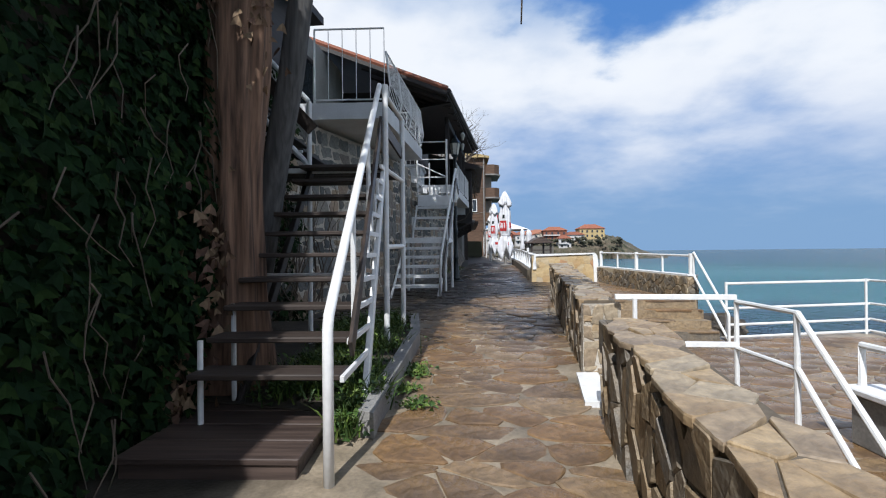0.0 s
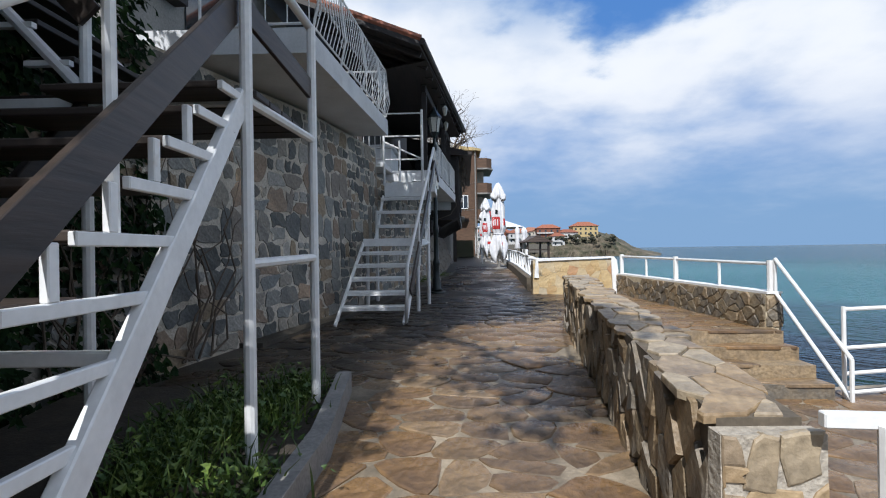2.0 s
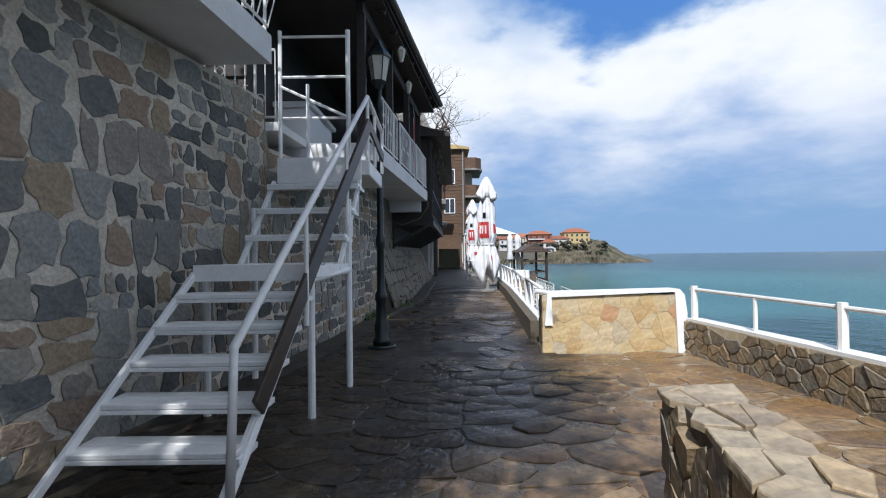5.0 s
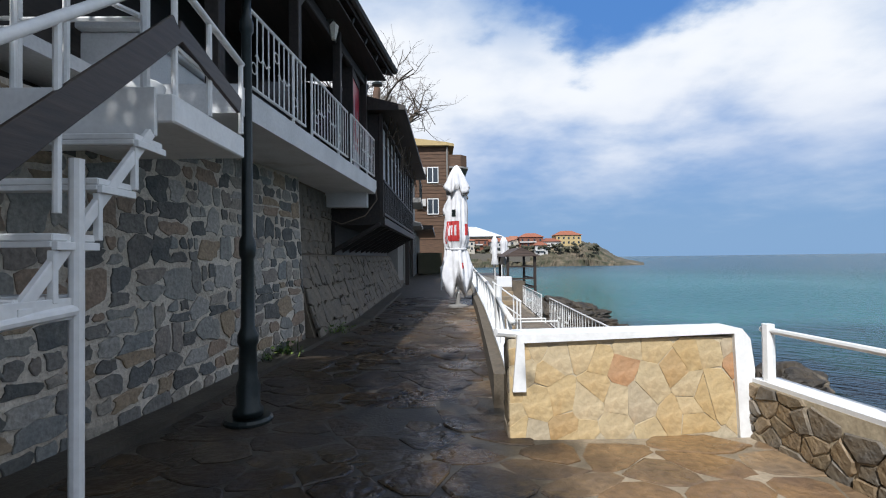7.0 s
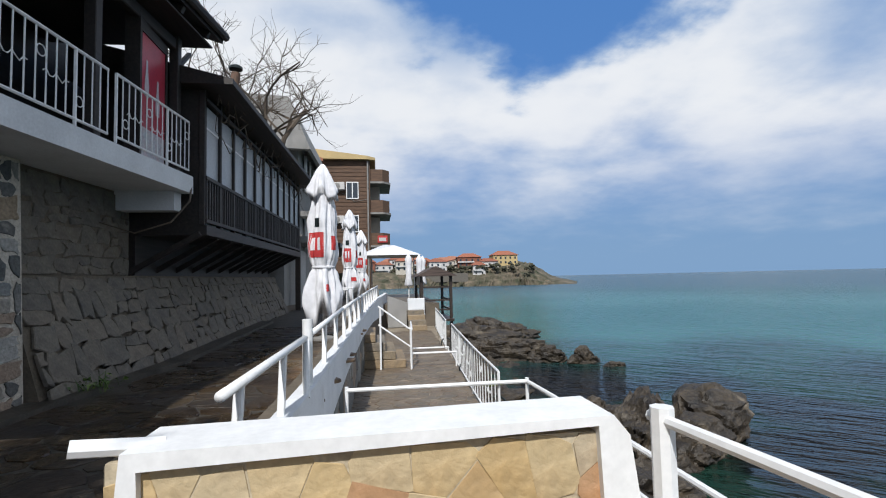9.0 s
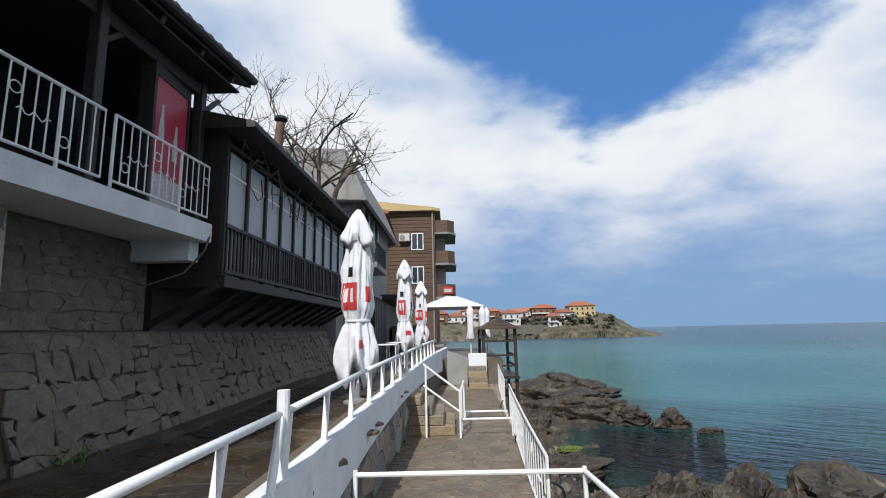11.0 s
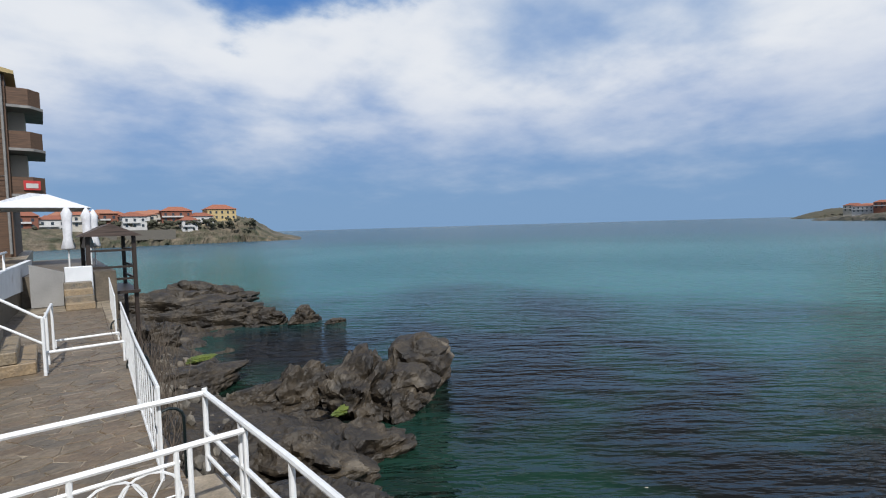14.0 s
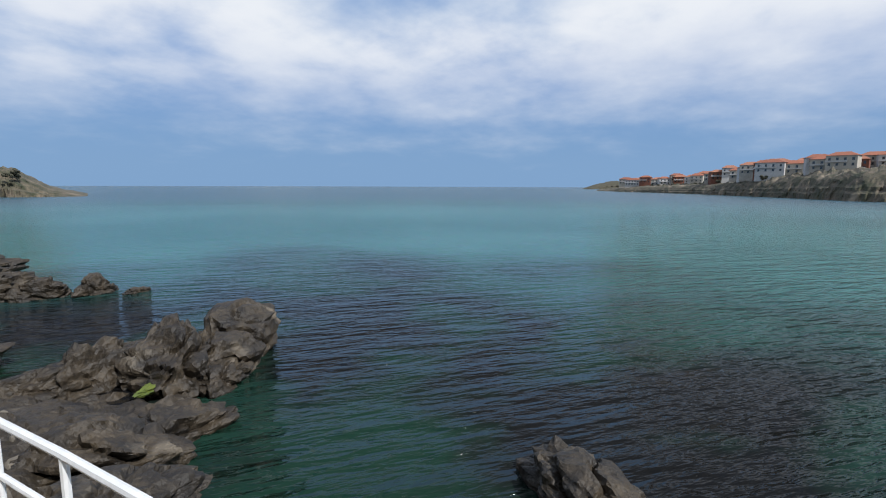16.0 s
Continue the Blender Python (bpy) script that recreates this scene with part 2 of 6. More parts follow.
M_GOLD = material("golden_stone", (0.60, 0.48, 0.28), (0.40, 0.25, 0.10), 0.6, 4, 0.9, fine=18, random_tint=GOLD_TINTS, tint=0.62, spot=((0.34, 0.19, 0.07), 0.61), depth=0.03, grime=0.7)
M_GOLDJOINT = material("pale_pointing", (0.55, 0.47, 0.33), (0.46, 0.38, 0.26), 0.85, 6, 0.4)
M_PAVER = material("terrace_paving_stone", (0.20, 0.15, 0.10), (0.085, 0.065, 0.045), 0.5, 2.5, 0.8, fine=20, tint=0.45, grime=0.5, depth=0.03, random_tint=[(0.21, 0.16, 0.10), (0.16, 0.135, 0.10), (0.19, 0.13, 0.075), (0.25, 0.195, 0.13)])
M_WHITE = material("white_paint", (0.78, 0.78, 0.77), (0.70, 0.70, 0.69), 0.45, 7, 0.15, fine=30, spot=((0.42, 0.27, 0.14), 0.70), depth=0.004, grime=0.88)
M_PLASTER = material("white_plaster", (0.72, 0.73, 0.74), (0.64, 0.65, 0.66), 0.85, 3, 0.25, fine=50, spot=((0.42, 0.40, 0.37), 0.66), grime=0.86)
M_SLABWHITE = material("painted_concrete", (0.66, 0.67, 0.68), (0.56, 0.57, 0.58), 0.85, 2.5, 0.25, fine=40, spot=((0.38, 0.36, 0.33), 0.64), grime=0.84)
M_CONCRETE = material("concrete", (0.30, 0.29, 0.27), (0.22, 0.21, 0.20), 0.85, 4, 0.4)
M_DARKWOOD = planks("dark_stained_wood", (0.018, 0.013, 0.010), (0.045, 0.030, 0.022), 1, rough=0.45)
M_BLACKWOOD = planks("blackened_timber", (0.010, 0.008, 0.007), (0.028, 0.020, 0.016), 1, rough=0.6)
M_TREAD = planks("tread_wood", (0.022, 0.015, 0.012), (0.055, 0.040, 0.031), 0, rough=0.6)
M_DECK = planks("deck_wood", (0.030, 0.019, 0.015), (0.085, 0.058, 0.046), 0, rough=0.6)
M_HOTELWOOD = planks("brown_cladding", (0.05, 0.028, 0.017), (0.135, 0.075, 0.042), 0)
M_BARK = planks("tree_bark", (0.045, 0.026, 0.018), (0.25, 0.145, 0.092), 2, rough=0.95)
M_BARKGREY = planks("grey_bark", (0.045, 0.043, 0.042), (0.12, 0.115, 0.11), 2, rough=0.95)
M_TWIG = material("bare_twigs", (0.15, 0.115, 0.085), (0.09, 0.07, 0.052), 0.9, 5, 0)
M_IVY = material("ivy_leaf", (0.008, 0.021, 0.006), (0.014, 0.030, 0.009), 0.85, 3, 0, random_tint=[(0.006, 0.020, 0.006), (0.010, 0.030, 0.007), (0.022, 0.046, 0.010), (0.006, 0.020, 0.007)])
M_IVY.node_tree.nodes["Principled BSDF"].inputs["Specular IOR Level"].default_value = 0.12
M_DRYLEAF = material("dry_leaf", (0.12, 0.065, 0.04), (0.2, 0.12, 0.06), 0.8, 4, 0, random_tint=[(0.10, 0.05, 0.035), (0.2, 0.12, 0.07), (0.28, 0.19, 0.11)])
M_GRASS = material("grass_blade", (0.05, 0.105, 0.014), (0.085, 0.15, 0.022), 0.6, 3, 0, random_tint=[(0.03, 0.07, 0.012), (0.07, 0.13, 0.018), (0.15, 0.21, 0.035)])
M_SOIL = material("dark_soil", (0.035, 0.028, 0.02), (0.06, 0.048, 0.033), 0.95, 5, 0.6)
M_LAMP = material("dark_green_iron", (0.012, 0.020, 0.020), (0.02, 0.028, 0.028), 0.35, 9, 0.15, metal=0.3)
M_GLASSWHITE = material("milky_lamp_glass", (0.6, 0.58, 0.5), (0.5, 0.48, 0.42), 0.3, 4, 0)
M_TILE = material("terracotta_tile", (0.34, 0.12, 0.06), (0.25, 0.09, 0.05), 0.8, 3, 0.4, random_tint=[(0.34, 0.12, 0.065), (0.26, 0.09, 0.05), (0.38, 0.17, 0.10)])
M_FABRIC = material("white_parasol_cloth", (0.74, 0.74, 0.76), (0.62, 0.62, 0.64), 0.8, 5, 0.25, fine=14, spot=((0.52, 0.51, 0.5), 0.64), grime=0.85)
M_RED = material("red_print", (0.55, 0.035, 0.035), (0.45, 0.03, 0.03), 0.7, 5, 0.1)
M_POSTER = material("red_poster", (0.50, 0.04, 0.07), (0.44, 0.03, 0.06), 0.4, 3, 0.0)
M_POSTERPALE = material("pale_print", (0.62, 0.5, 0.52), (0.55, 0.58, 0.62), 0.5, 9, 0.0)
M_ROCK = material("wet_shore_rock", (0.074, 0.054, 0.031), (0.020, 0.015, 0.010), 0.6, 1.3, 1.0, fine=7, spot=((0.17, 0.14, 0.10), 0.63), depth=0.22, grime=0.35)
M_ALGAE = material("green_algae", (0.14, 0.17, 0.02), (0.07, 0.10, 0.02), 0.6, 4, 0.5)
M_CLIFF = material("headland_rock", (0.17, 0.135, 0.095), (0.050, 0.056, 0.028), 0.95, 0.22, 1.0, fine=1.3, spot=((0.24, 0.19, 0.13), 0.58), depth=0.6, grime=0.45)
M_SCRUB = material("far_scrub", (0.055, 0.06, 0.03), (0.09, 0.07, 0.05), 0.95, 0.5, 0.5)
M_CREAM = material("cream_render", (0.55, 0.50, 0.42), (0.48, 0.44, 0.37), 0.9, 1, 0.2)
M_OCHRE = material("ochre_render", (0.56, 0.42, 0.20), (0.49, 0.37, 0.18), 0.9, 1, 0.2)
M_BROWNHOUSE = material("brown_house_wall", (0.26, 0.10, 0.06), (0.20, 0.08, 0.05), 0.9, 1, 0.2)
M_PALE = material("pale_house_wall", (0.62, 0.6, 0.57), (0.54, 0.52, 0.5), 0.9, 1, 0.2)
M_GREYRENDER = material("grey_render", (0.34, 0.33, 0.31), (0.27, 0.26, 0.245), 0.9, 1.5, 0.3)
M_SEA = sea_material()
M_BLUE = material("blue_paint", (0.03, 0.03, 0.16), (0.02, 0.02, 0.10), 0.4, 5, 0.1)
M_RUST = material("rusty_pipe", (0.2, 0.11, 0.07), (0.12, 0.075, 0.05), 0.8, 8, 0.3)
M_FARTREE = material("far_tree", (0.05, 0.055, 0.03), (0.08, 0.07, 0.045), 0.9, 1, 0.4)


def pane_material():
    m = bpy.data.materials.new("window_glass")
    m.use_nodes = True
    b = m.node_tree.nodes["Principled BSDF"]
    b.inputs["Base Color"].default_value = (0.03, 0.035, 0.04, 1)
    b.inputs["Roughness"].default_value = 0.06
    b.inputs["Specular IOR Level"].default_value = 0.9
    return m


M_PANE = pane_material()
# pale colour standing in for reflections in the veranda glass
M_PANEGLARE = material("painted_pane_reflection", (0.42, 0.44, 0.46), (0.34, 0.36, 0.38), 0.35, 2, 0.1)


# ---- building helpers ----
def mesh_of(name, bm, m, smooth=False):
    me = bpy.data.meshes.new(name)
    bm.normal_update()
    bm.to_mesh(me)
    bm.free()
    me.materials.append(m)
    if smooth:
        me.shade_smooth()
    return me


def part(name, bm, m, parent=None, label="", smooth=False):
    ob = new(name, mesh_of(name, bm, m, smooth))
    if parent is not None:
        ob.parent = parent
        ob.matrix_parent_inverse = Matrix.Translation(-parent.location) if parent.parent is None else Matrix()
    return tagged(ob, label)


def thing(name, label, category, at=(0, 0, 0), group="", kind=""):
    ob = new(name)
    ob.location = at
    ob.empty_display_size = 0.1
    return tagged(ob, label, category, group, kind)


def setting(name, bm, m, label, category, smooth=False):
    return tagged(part(name, bm, m, None, "", smooth), label, category, "", "structure")


def box(bm, lo, hi, m=None, bevel=0.0):
    vs = [bm.verts.new((x, y, z)) for x in (lo[0], hi[0]) for y in (lo[1], hi[1]) for z in (lo[2], hi[2])]
    fs = [bm.faces.new([vs[i] for i in f]) for f in ((0, 1, 3, 2), (4, 6, 7, 5), (0, 4, 5, 1), (2, 3, 7, 6), (0, 2, 6, 4), (1, 5, 7, 3))]
    if m is not None:
        for v in vs:
            v.co = m @ v.co
    if bevel:
        es = list({e for f in fs for e in f.edges})
        bmesh.ops.bevel(bm, geom=es, offset=bevel, segments=1, affect="EDGES")
    return vs


def boxed(lo, hi, m=None, bevel=0.0):
    bm = bmesh.new()
    box(bm, lo, hi, m, bevel)
    return bm


def tube(bm, pts, r, n=8, r2=None):
    """A round bar along a polyline, tapering from r to r2."""
    pts = [Vector(p) for p in pts]
    r2 = r if r2 is None else r2
    rings = []
    a = None
    for i, p in enumerate(pts):
        d = (pts[min(i + 1, len(pts) - 1)] - pts[max(i - 1, 0)]).normalized()
        if a is None:
            a = d.cross(Vector((0, 0, 1)))
            if a.length < 0.01:
                a = d.cross(Vector((0, 1, 0)))
        else:
            a = a - d * a.dot(d)
        a.normalize()
        b = d.cross(a)
        rr = r + (r2 - r) * i / max(len(pts) - 1, 1)
        rings.append([bm.verts.new(p + a * (rr * math.cos(2 * math.pi * k / n)) + b * (rr * math.sin(2 * math.pi * k / n))) for k in range(n)])
    for a, b in zip(rings, rings[1:]):
        for k in range(n):
            bm.faces.new((a[k], a[(k + 1) % n], b[(k + 1) % n], b[k]))
    bm.faces.new(rings[0][::-1])
    bm.faces.new(rings[-1])


def tubed(pts, r, n=8, r2=None):
    bm = bmesh.new()
    tube(bm, pts, r, n, r2)
    return bm


def beam(a, b, w, h, roll=0.0):
    """A squared bar from a to b, w across and h high."""
    a, b = Vector(a), Vector(b)
    d = b - a
    q = d.to_track_quat("Y", "Z").to_matrix().to_4x4()
    return boxed((-w / 2, 0, -h / 2), (w / 2, d.length, h / 2), Matrix.Translation(a) @ q @ pose(0, 0, 0, 0, roll, 0), min(w, h) * 0.12)


def prism(pts, z0, z1):
    bm = bmesh.new()
    f = lambda z, x, y: z(x, y) if callable(z) else z
    a = [bm.verts.new((x, y, f(z0, x, y))) for x, y in pts]
    b = [bm.verts.new((x, y, f(z1, x, y))) for x, y in pts]
    n = len(pts)
    bm.faces.new(a[::-1])
    bm.faces.new(b)
    for i in range(n):
        bm.faces.new((a[i], a[(i + 1) % n], b[(i + 1) % n], b[i]))
    bmesh.ops.recalc_face_normals(bm, faces=bm.faces)
    return bm


def lathe(profile, n=16, at=(0, 0, 0), fold=None):
    bm = bmesh.new()
    rings = []
    for r, z in profile:
        ring = []
        for k in range(n):
            a = 2 * math.pi * k / n
            rr = r * (fold(a, z) if fold else 1.0)
            ring.append(bm.verts.new((at[0] + rr * math.cos(a), at[1] + rr * math.sin(a), at[2] + z)))
        rings.append(ring)
    for a, b in zip(rings, rings[1:]):
        for k in range(n):
            bm.faces.new((a[k], a[(k + 1) % n], b[(k + 1) % n], b[k]))
    bm.faces.new(rings[0][::-1])
    bm.faces.new(rings[-1])
    return bm


def lerp_table(table, t):
    for (a, p), (b, q) in zip(table, table[1:]):
        if t <= b:
            return p + (q - p) * max(0.0, (t - a) / (b - a))
    return table[-1][1]


GROUND = [(-8, -0.2), (0, 0.08), (10, 0.55), (14, 0.64), (17, 0.80), (25, 0.98), (60, 1.1)]
WALLFOOT = [(6.6, -3.0), (8.8, -2.3), (10.4, -1.75), (14.5, -0.9), (17.04, -0.42)]
WALLB = [(17.04, -0.22), (19, 0.0), (27, 0.25), (40, 0.3)]


def gz(x, y):
    return lerp_table(GROUND, y)


# ---- stone pieces ----
def cells(w, h, du, dv, jitter, rng, drop=0.26):
    """Irregular cells of a sheet w by h: a list of convex polygons."""
    nu, nv = max(1, round(w / du)), max(1, round(h / dv))
    seeds = {}
    for i in range(-2, nu + 2):
        for j in range(-2, nv + 2):
            off = 0.5 if j % 2 else 0.0
            if rng.random() < drop:
                continue
            seeds[i, j] = ((i + 0.25 + off + jitter * (rng.random() - 0.5)) * w / nu, (j + 0.5 + jitter * (rng.random() - 0.5)) * h / nv)
    asp = du / dv
    out = []
    for i in range(-1, nu + 1):
        for j in range(0, nv):
            if (i, j) not in seeds:
                continue
            sx, sy = seeds[i, j]
            poly = [(0, 0), (w, 0), (w, h), (0, h)]
            for di in (-3, -2, -1, 0, 1, 2, 3):
                for dj in (-3, -2, -1, 0, 1, 2, 3):
                    if (di or dj) and (i + di, j + dj) in seeds:
                        qx, qy = seeds[i + di, j + dj]
                        nx, ny = (qx - sx), (qy - sy) * asp * asp
                        c = nx * (sx + qx) / 2 + ny * (sy + qy) / 2
                        res = []
                        for k in range(len(poly)):
                            p, q = poly[k], poly[(k + 1) % len(poly)]
                            a, b = nx * p[0] + ny * p[1] - c, nx * q[0] + ny * q[1] - c
                            if a <= 0:
                                res.append(p)
                            if a * b < 0:
                                s = a / (a - b)
                                res.append((p[0] + s * (q[0] - p[0]), p[1] + s * (q[1] - p[1])))
                        poly = res
                        if not poly:
                            break
                if not poly:
                    break
            if len(poly) > 2:
                ar = abs(sum(p[0] * q[1] - q[0] * p[1] for p, q in zip(poly, poly[1:] + poly[:1]))) / 2
                if ar > 0.12 * du * dv:
                    out.append(poly)
    return out


def courses(w, h, du, dv, rng):
    """Roughly coursed rubble: rows of uneven blocks, some split in two, with skewed corners."""
    out, v = [], 0.0
    while v < h:
        row = min(dv * rng.uniform(0.65, 1.7), h - v)
        if h - v - row < dv * 0.5:
            row = h - v
        u = -rng.uniform(0, du)
        while u < w:
            wd = du * rng.uniform(0.5, 1.4)
            pieces = [(u, v, wd, row)]
            if row > dv * 0.9 and rng.random() < 0.42:
                f = rng.uniform(0.38, 0.62)
                pieces = [(u, v, wd, row * f), (u, v + row * f, wd, row * (1 - f))]
                if rng.random() < 0.5:
                    g = rng.uniform(0.35, 0.65)
                    a = pieces.pop()
                    pieces += [(a[0], a[1], a[2] * g, a[3]), (a[0] + a[2] * g, a[1], a[2] * (1 - g), a[3])]
            for x, y, pw, ph in pieces:
                k = 0.24
                q = [(x + rng.uniform(-k, k) * pw, y + rng.uniform(-k, k) * ph * 0.8), (x + pw / 2, y + rng.uniform(-k, k) * ph * 0.7), (x + pw + rng.uniform(-k, k) * pw, y + rng.uniform(-k, k) * ph * 0.8),
                     (x + pw + rng.uniform(-0.06, 0.06) * pw, y + ph / 2), (x + pw + rng.uniform(-k, k) * pw, y + ph + rng.uniform(-k, k) * ph * 0.8), (x + pw / 2, y + ph + rng.uniform(-k, k) * ph * 0.7),
                     (x + rng.uniform(-k, k) * pw, y + ph + rng.uniform(-k, k) * ph * 0.8), (x + rng.uniform(-0.06, 0.06) * pw, y + ph / 2)]
                q = [(min(max(a, 0), w), min(max(b, 0), h)) for a, b in q]
                if min(x + pw, w) - max(x, 0) > 0.06:
                    out.append(q)
            u += wd
        v += row
    return out


def stone_mesh(poly, place, gap, depth, bulge, rnd, rng, scatter=0.3, ragged=0.10):
    """One stone with sides and a chamfered face, on the surface place(u, v, height)."""
    cu, cv = sum(p[0] for p in poly) / len(poly), sum(p[1] for p in poly) / len(poly)
    for _ in range(rnd):
        poly = [q for a, b in zip(poly, poly[1:] + poly[:1]) for q in ((0.75 * a[0] + 0.25 * b[0], 0.75 * a[1] + 0.25 * b[1]), (0.25 * a[0] + 0.75 * b[0], 0.25 * a[1] + 0.75 * b[1]))]
    size = max(0.02, math.sqrt(sum((p[0] - cu) ** 2 + (p[1] - cv) ** 2 for p in poly) / len(poly)))
    s0, s1 = max(0.3, 1 - gap / size), max(0.2, 1 - (gap + bulge) / size)
    lift = depth * (1 + scatter * (rng.random() - 0.5))
    ta, tb = (rng.random() - 0.5) * scatter * depth / size, (rng.random() - 0.5) * scatter * depth / size
    jig = [1 + ragged * (rng.random() - 0.5) for _ in poly]
    vs, n = [], len(poly)
    for s, hgt in ((s0, -0.02), (s0, lift * 0.55), (s1, lift)):
        for p, j in zip(poly, jig):
            u, v = (p[0] - cu) * s * j, (p[1] - cv) * s * j
            vs.append(place(cu + u, cv + v, hgt + (ta * u + tb * v if hgt > 0 else 0)))
    fs = [(k, (k + 1) % n, n + (k + 1) % n, n + k) for k in range(n)] + [(n + k, n + (k + 1) % n, 2 * n + (k + 1) % n, 2 * n + k) for k in range(n)]
    fs.append(tuple(range(2 * n, 3 * n)))
    return vs, fs


def stonework(parent, piece, place, w, h, du, dv, m, gap=0.012, depth=0.02, bulge=0.015, jitter=0.8, rnd=0, limit=300, seed=1, keep=None, flip=False, scatter=0.3, shuffle=None, coursed=False, ragged=0.10):
    """Single stones as parts of parent, up to a limit; the rest joined."""
    rng = random.Random(seed)
    polys = [p for p in (courses(w, h, du, dv, rng) if coursed else cells(w, h, du, dv, jitter, rng)) if keep is None or keep(sum(q[0] for q in p) / len(p), sum(q[1] for q in p) / len(p))]
    if shuffle:
        polys.sort(key=lambda p: shuffle(p[0][0], p[0][1]))
    rest_v, rest_f = [], []
    for i, poly in enumerate(polys):
        vs, fs = stone_mesh(poly, place, gap, depth, bulge, rnd, rng, scatter, ragged)
        if flip:
            fs = [f[::-1] for f in fs]
        if i < limit:
            me = bpy.data.meshes.new(piece)
            o = sum(vs, Vector()) / len(vs)
            me.from_pydata([v - o for v in vs], [], fs)
            me.materials.append(m)
            ob = new(piece, me)
            ob.parent = parent
            ob.matrix_parent_inverse = parent.matrix_basis.inverted()
            ob.location = o
        else:
            k = len(rest_v)
            rest_v += vs
            rest_f += [tuple(k + q for q in f) for f in fs]
    if rest_v:
        me = bpy.data.meshes.new(piece + "_rest")
        me.from_pydata(rest_v, [], rest_f)
        me.materials.append(m)
        ob = new(piece + "_rest", me)
        ob.parent = parent
        tagged(ob, kind="stuff")


# ---- ground, sea and shore ----
def strip(ys, xs, zf, nx=6, drop=0.5):
    """A walkway block between x limits that change along y."""
    bm = bmesh.new()
    top, bot = [], []
    for y in ys:
        a, b = xs(y)
        top.append([bm.verts.new((a + (b - a) * k / nx, y, zf(0, y))) for k in range(nx + 1)])
        bot.append([bm.verts.new((a + (b - a) * k / nx, y, zf(0, y) - drop)) for k in (0, nx)])
    for i in range(len(ys) - 1):
        for k in range(nx):
            bm.faces.new((top[i][k], top[i][k + 1], top[i + 1][k + 1], top[i + 1][k]))
        bm.faces.new((bot[i][0], top[i][0], top[i + 1][0], bot[i + 1][0]))
        bm.faces.new((top[i][nx], bot[i][1], bot[i + 1][1], top[i + 1][nx]))
    bm.faces.new([bot[0][0], bot[0][1]] + top[0][::-1])
    bm.faces.new([bot[-1][1], bot[-1][0]] + top[-1])
    return bm


bm = bmesh.new()
vs = [bm.verts.new(p) for p in ((-3500, -3500, -4), (3500, -3500, -4), (3500, 3500, -4), (-3500, 3500, -4))]
bm.faces.new(vs)
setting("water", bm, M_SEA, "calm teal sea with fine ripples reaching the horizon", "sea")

hill = prism([(-200, -60), (-3.6, -60), (-3.6, 7), (-2.2, 14), (-1.4, 17), (-1.4, 60), (-200, 60)], -5, 0.3)
setting("ground", hill, M_SOIL, "bare dark soil under the houses on the shore", "ground")

NW_TABLE = [(-8, 0.1), (1.05, 0.62), (3.55, 1.0)]
LW_TABLE = [(4.7, 1.16), (9.8, 1.80)]


def walk_limits(y):
    left = lerp_table([(-8, -2.4), (6.6, -3.2), (8.8, -2.6), (10.4, -2.0), (14.5, -1.1), (17, -0.6), (40, 0.0)], y)
    right = lerp_table([(-8, 0.5), (4.7, 1.4), (9.4, 2.0), (9.42, 4.5), (13.6, 4.1), (13.62, 2.15), (24, 2.5), (42, 3.0), (60, 3.0)], y)
    return left, right


ys = [-8, -4, 0, 2, 4, 4.7, 6, 8, 9.4, 9.42, 11, 13.6, 13.62, 15, 17, 19, 22, 25, 30, 36, 42, 60]
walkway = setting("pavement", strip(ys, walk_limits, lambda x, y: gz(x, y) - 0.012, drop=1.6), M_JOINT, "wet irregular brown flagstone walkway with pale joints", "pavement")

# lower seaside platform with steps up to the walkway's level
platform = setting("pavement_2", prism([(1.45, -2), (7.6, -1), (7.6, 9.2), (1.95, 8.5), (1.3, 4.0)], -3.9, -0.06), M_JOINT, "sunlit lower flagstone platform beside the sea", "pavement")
steps = thing("stone_steps", "broad rough stone steps from lower platform to walkway", "steps", (3.0, 8.9, 0), "", "structure")
for i in range(4):
    part("step", prism([(1.75, 8.45 + 0.27 * i), (4.36, 8.35 + 0.27 * i), (4.36, 9.46), (1.75, 9.46)], -0.06 + 0.15 * i + 0.002, 0.10 + 0.15 * i), M_SLATE, steps)

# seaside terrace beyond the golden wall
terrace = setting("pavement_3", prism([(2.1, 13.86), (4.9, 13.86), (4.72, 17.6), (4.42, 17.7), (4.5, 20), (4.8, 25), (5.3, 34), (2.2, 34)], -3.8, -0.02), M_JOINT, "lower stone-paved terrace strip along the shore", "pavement")


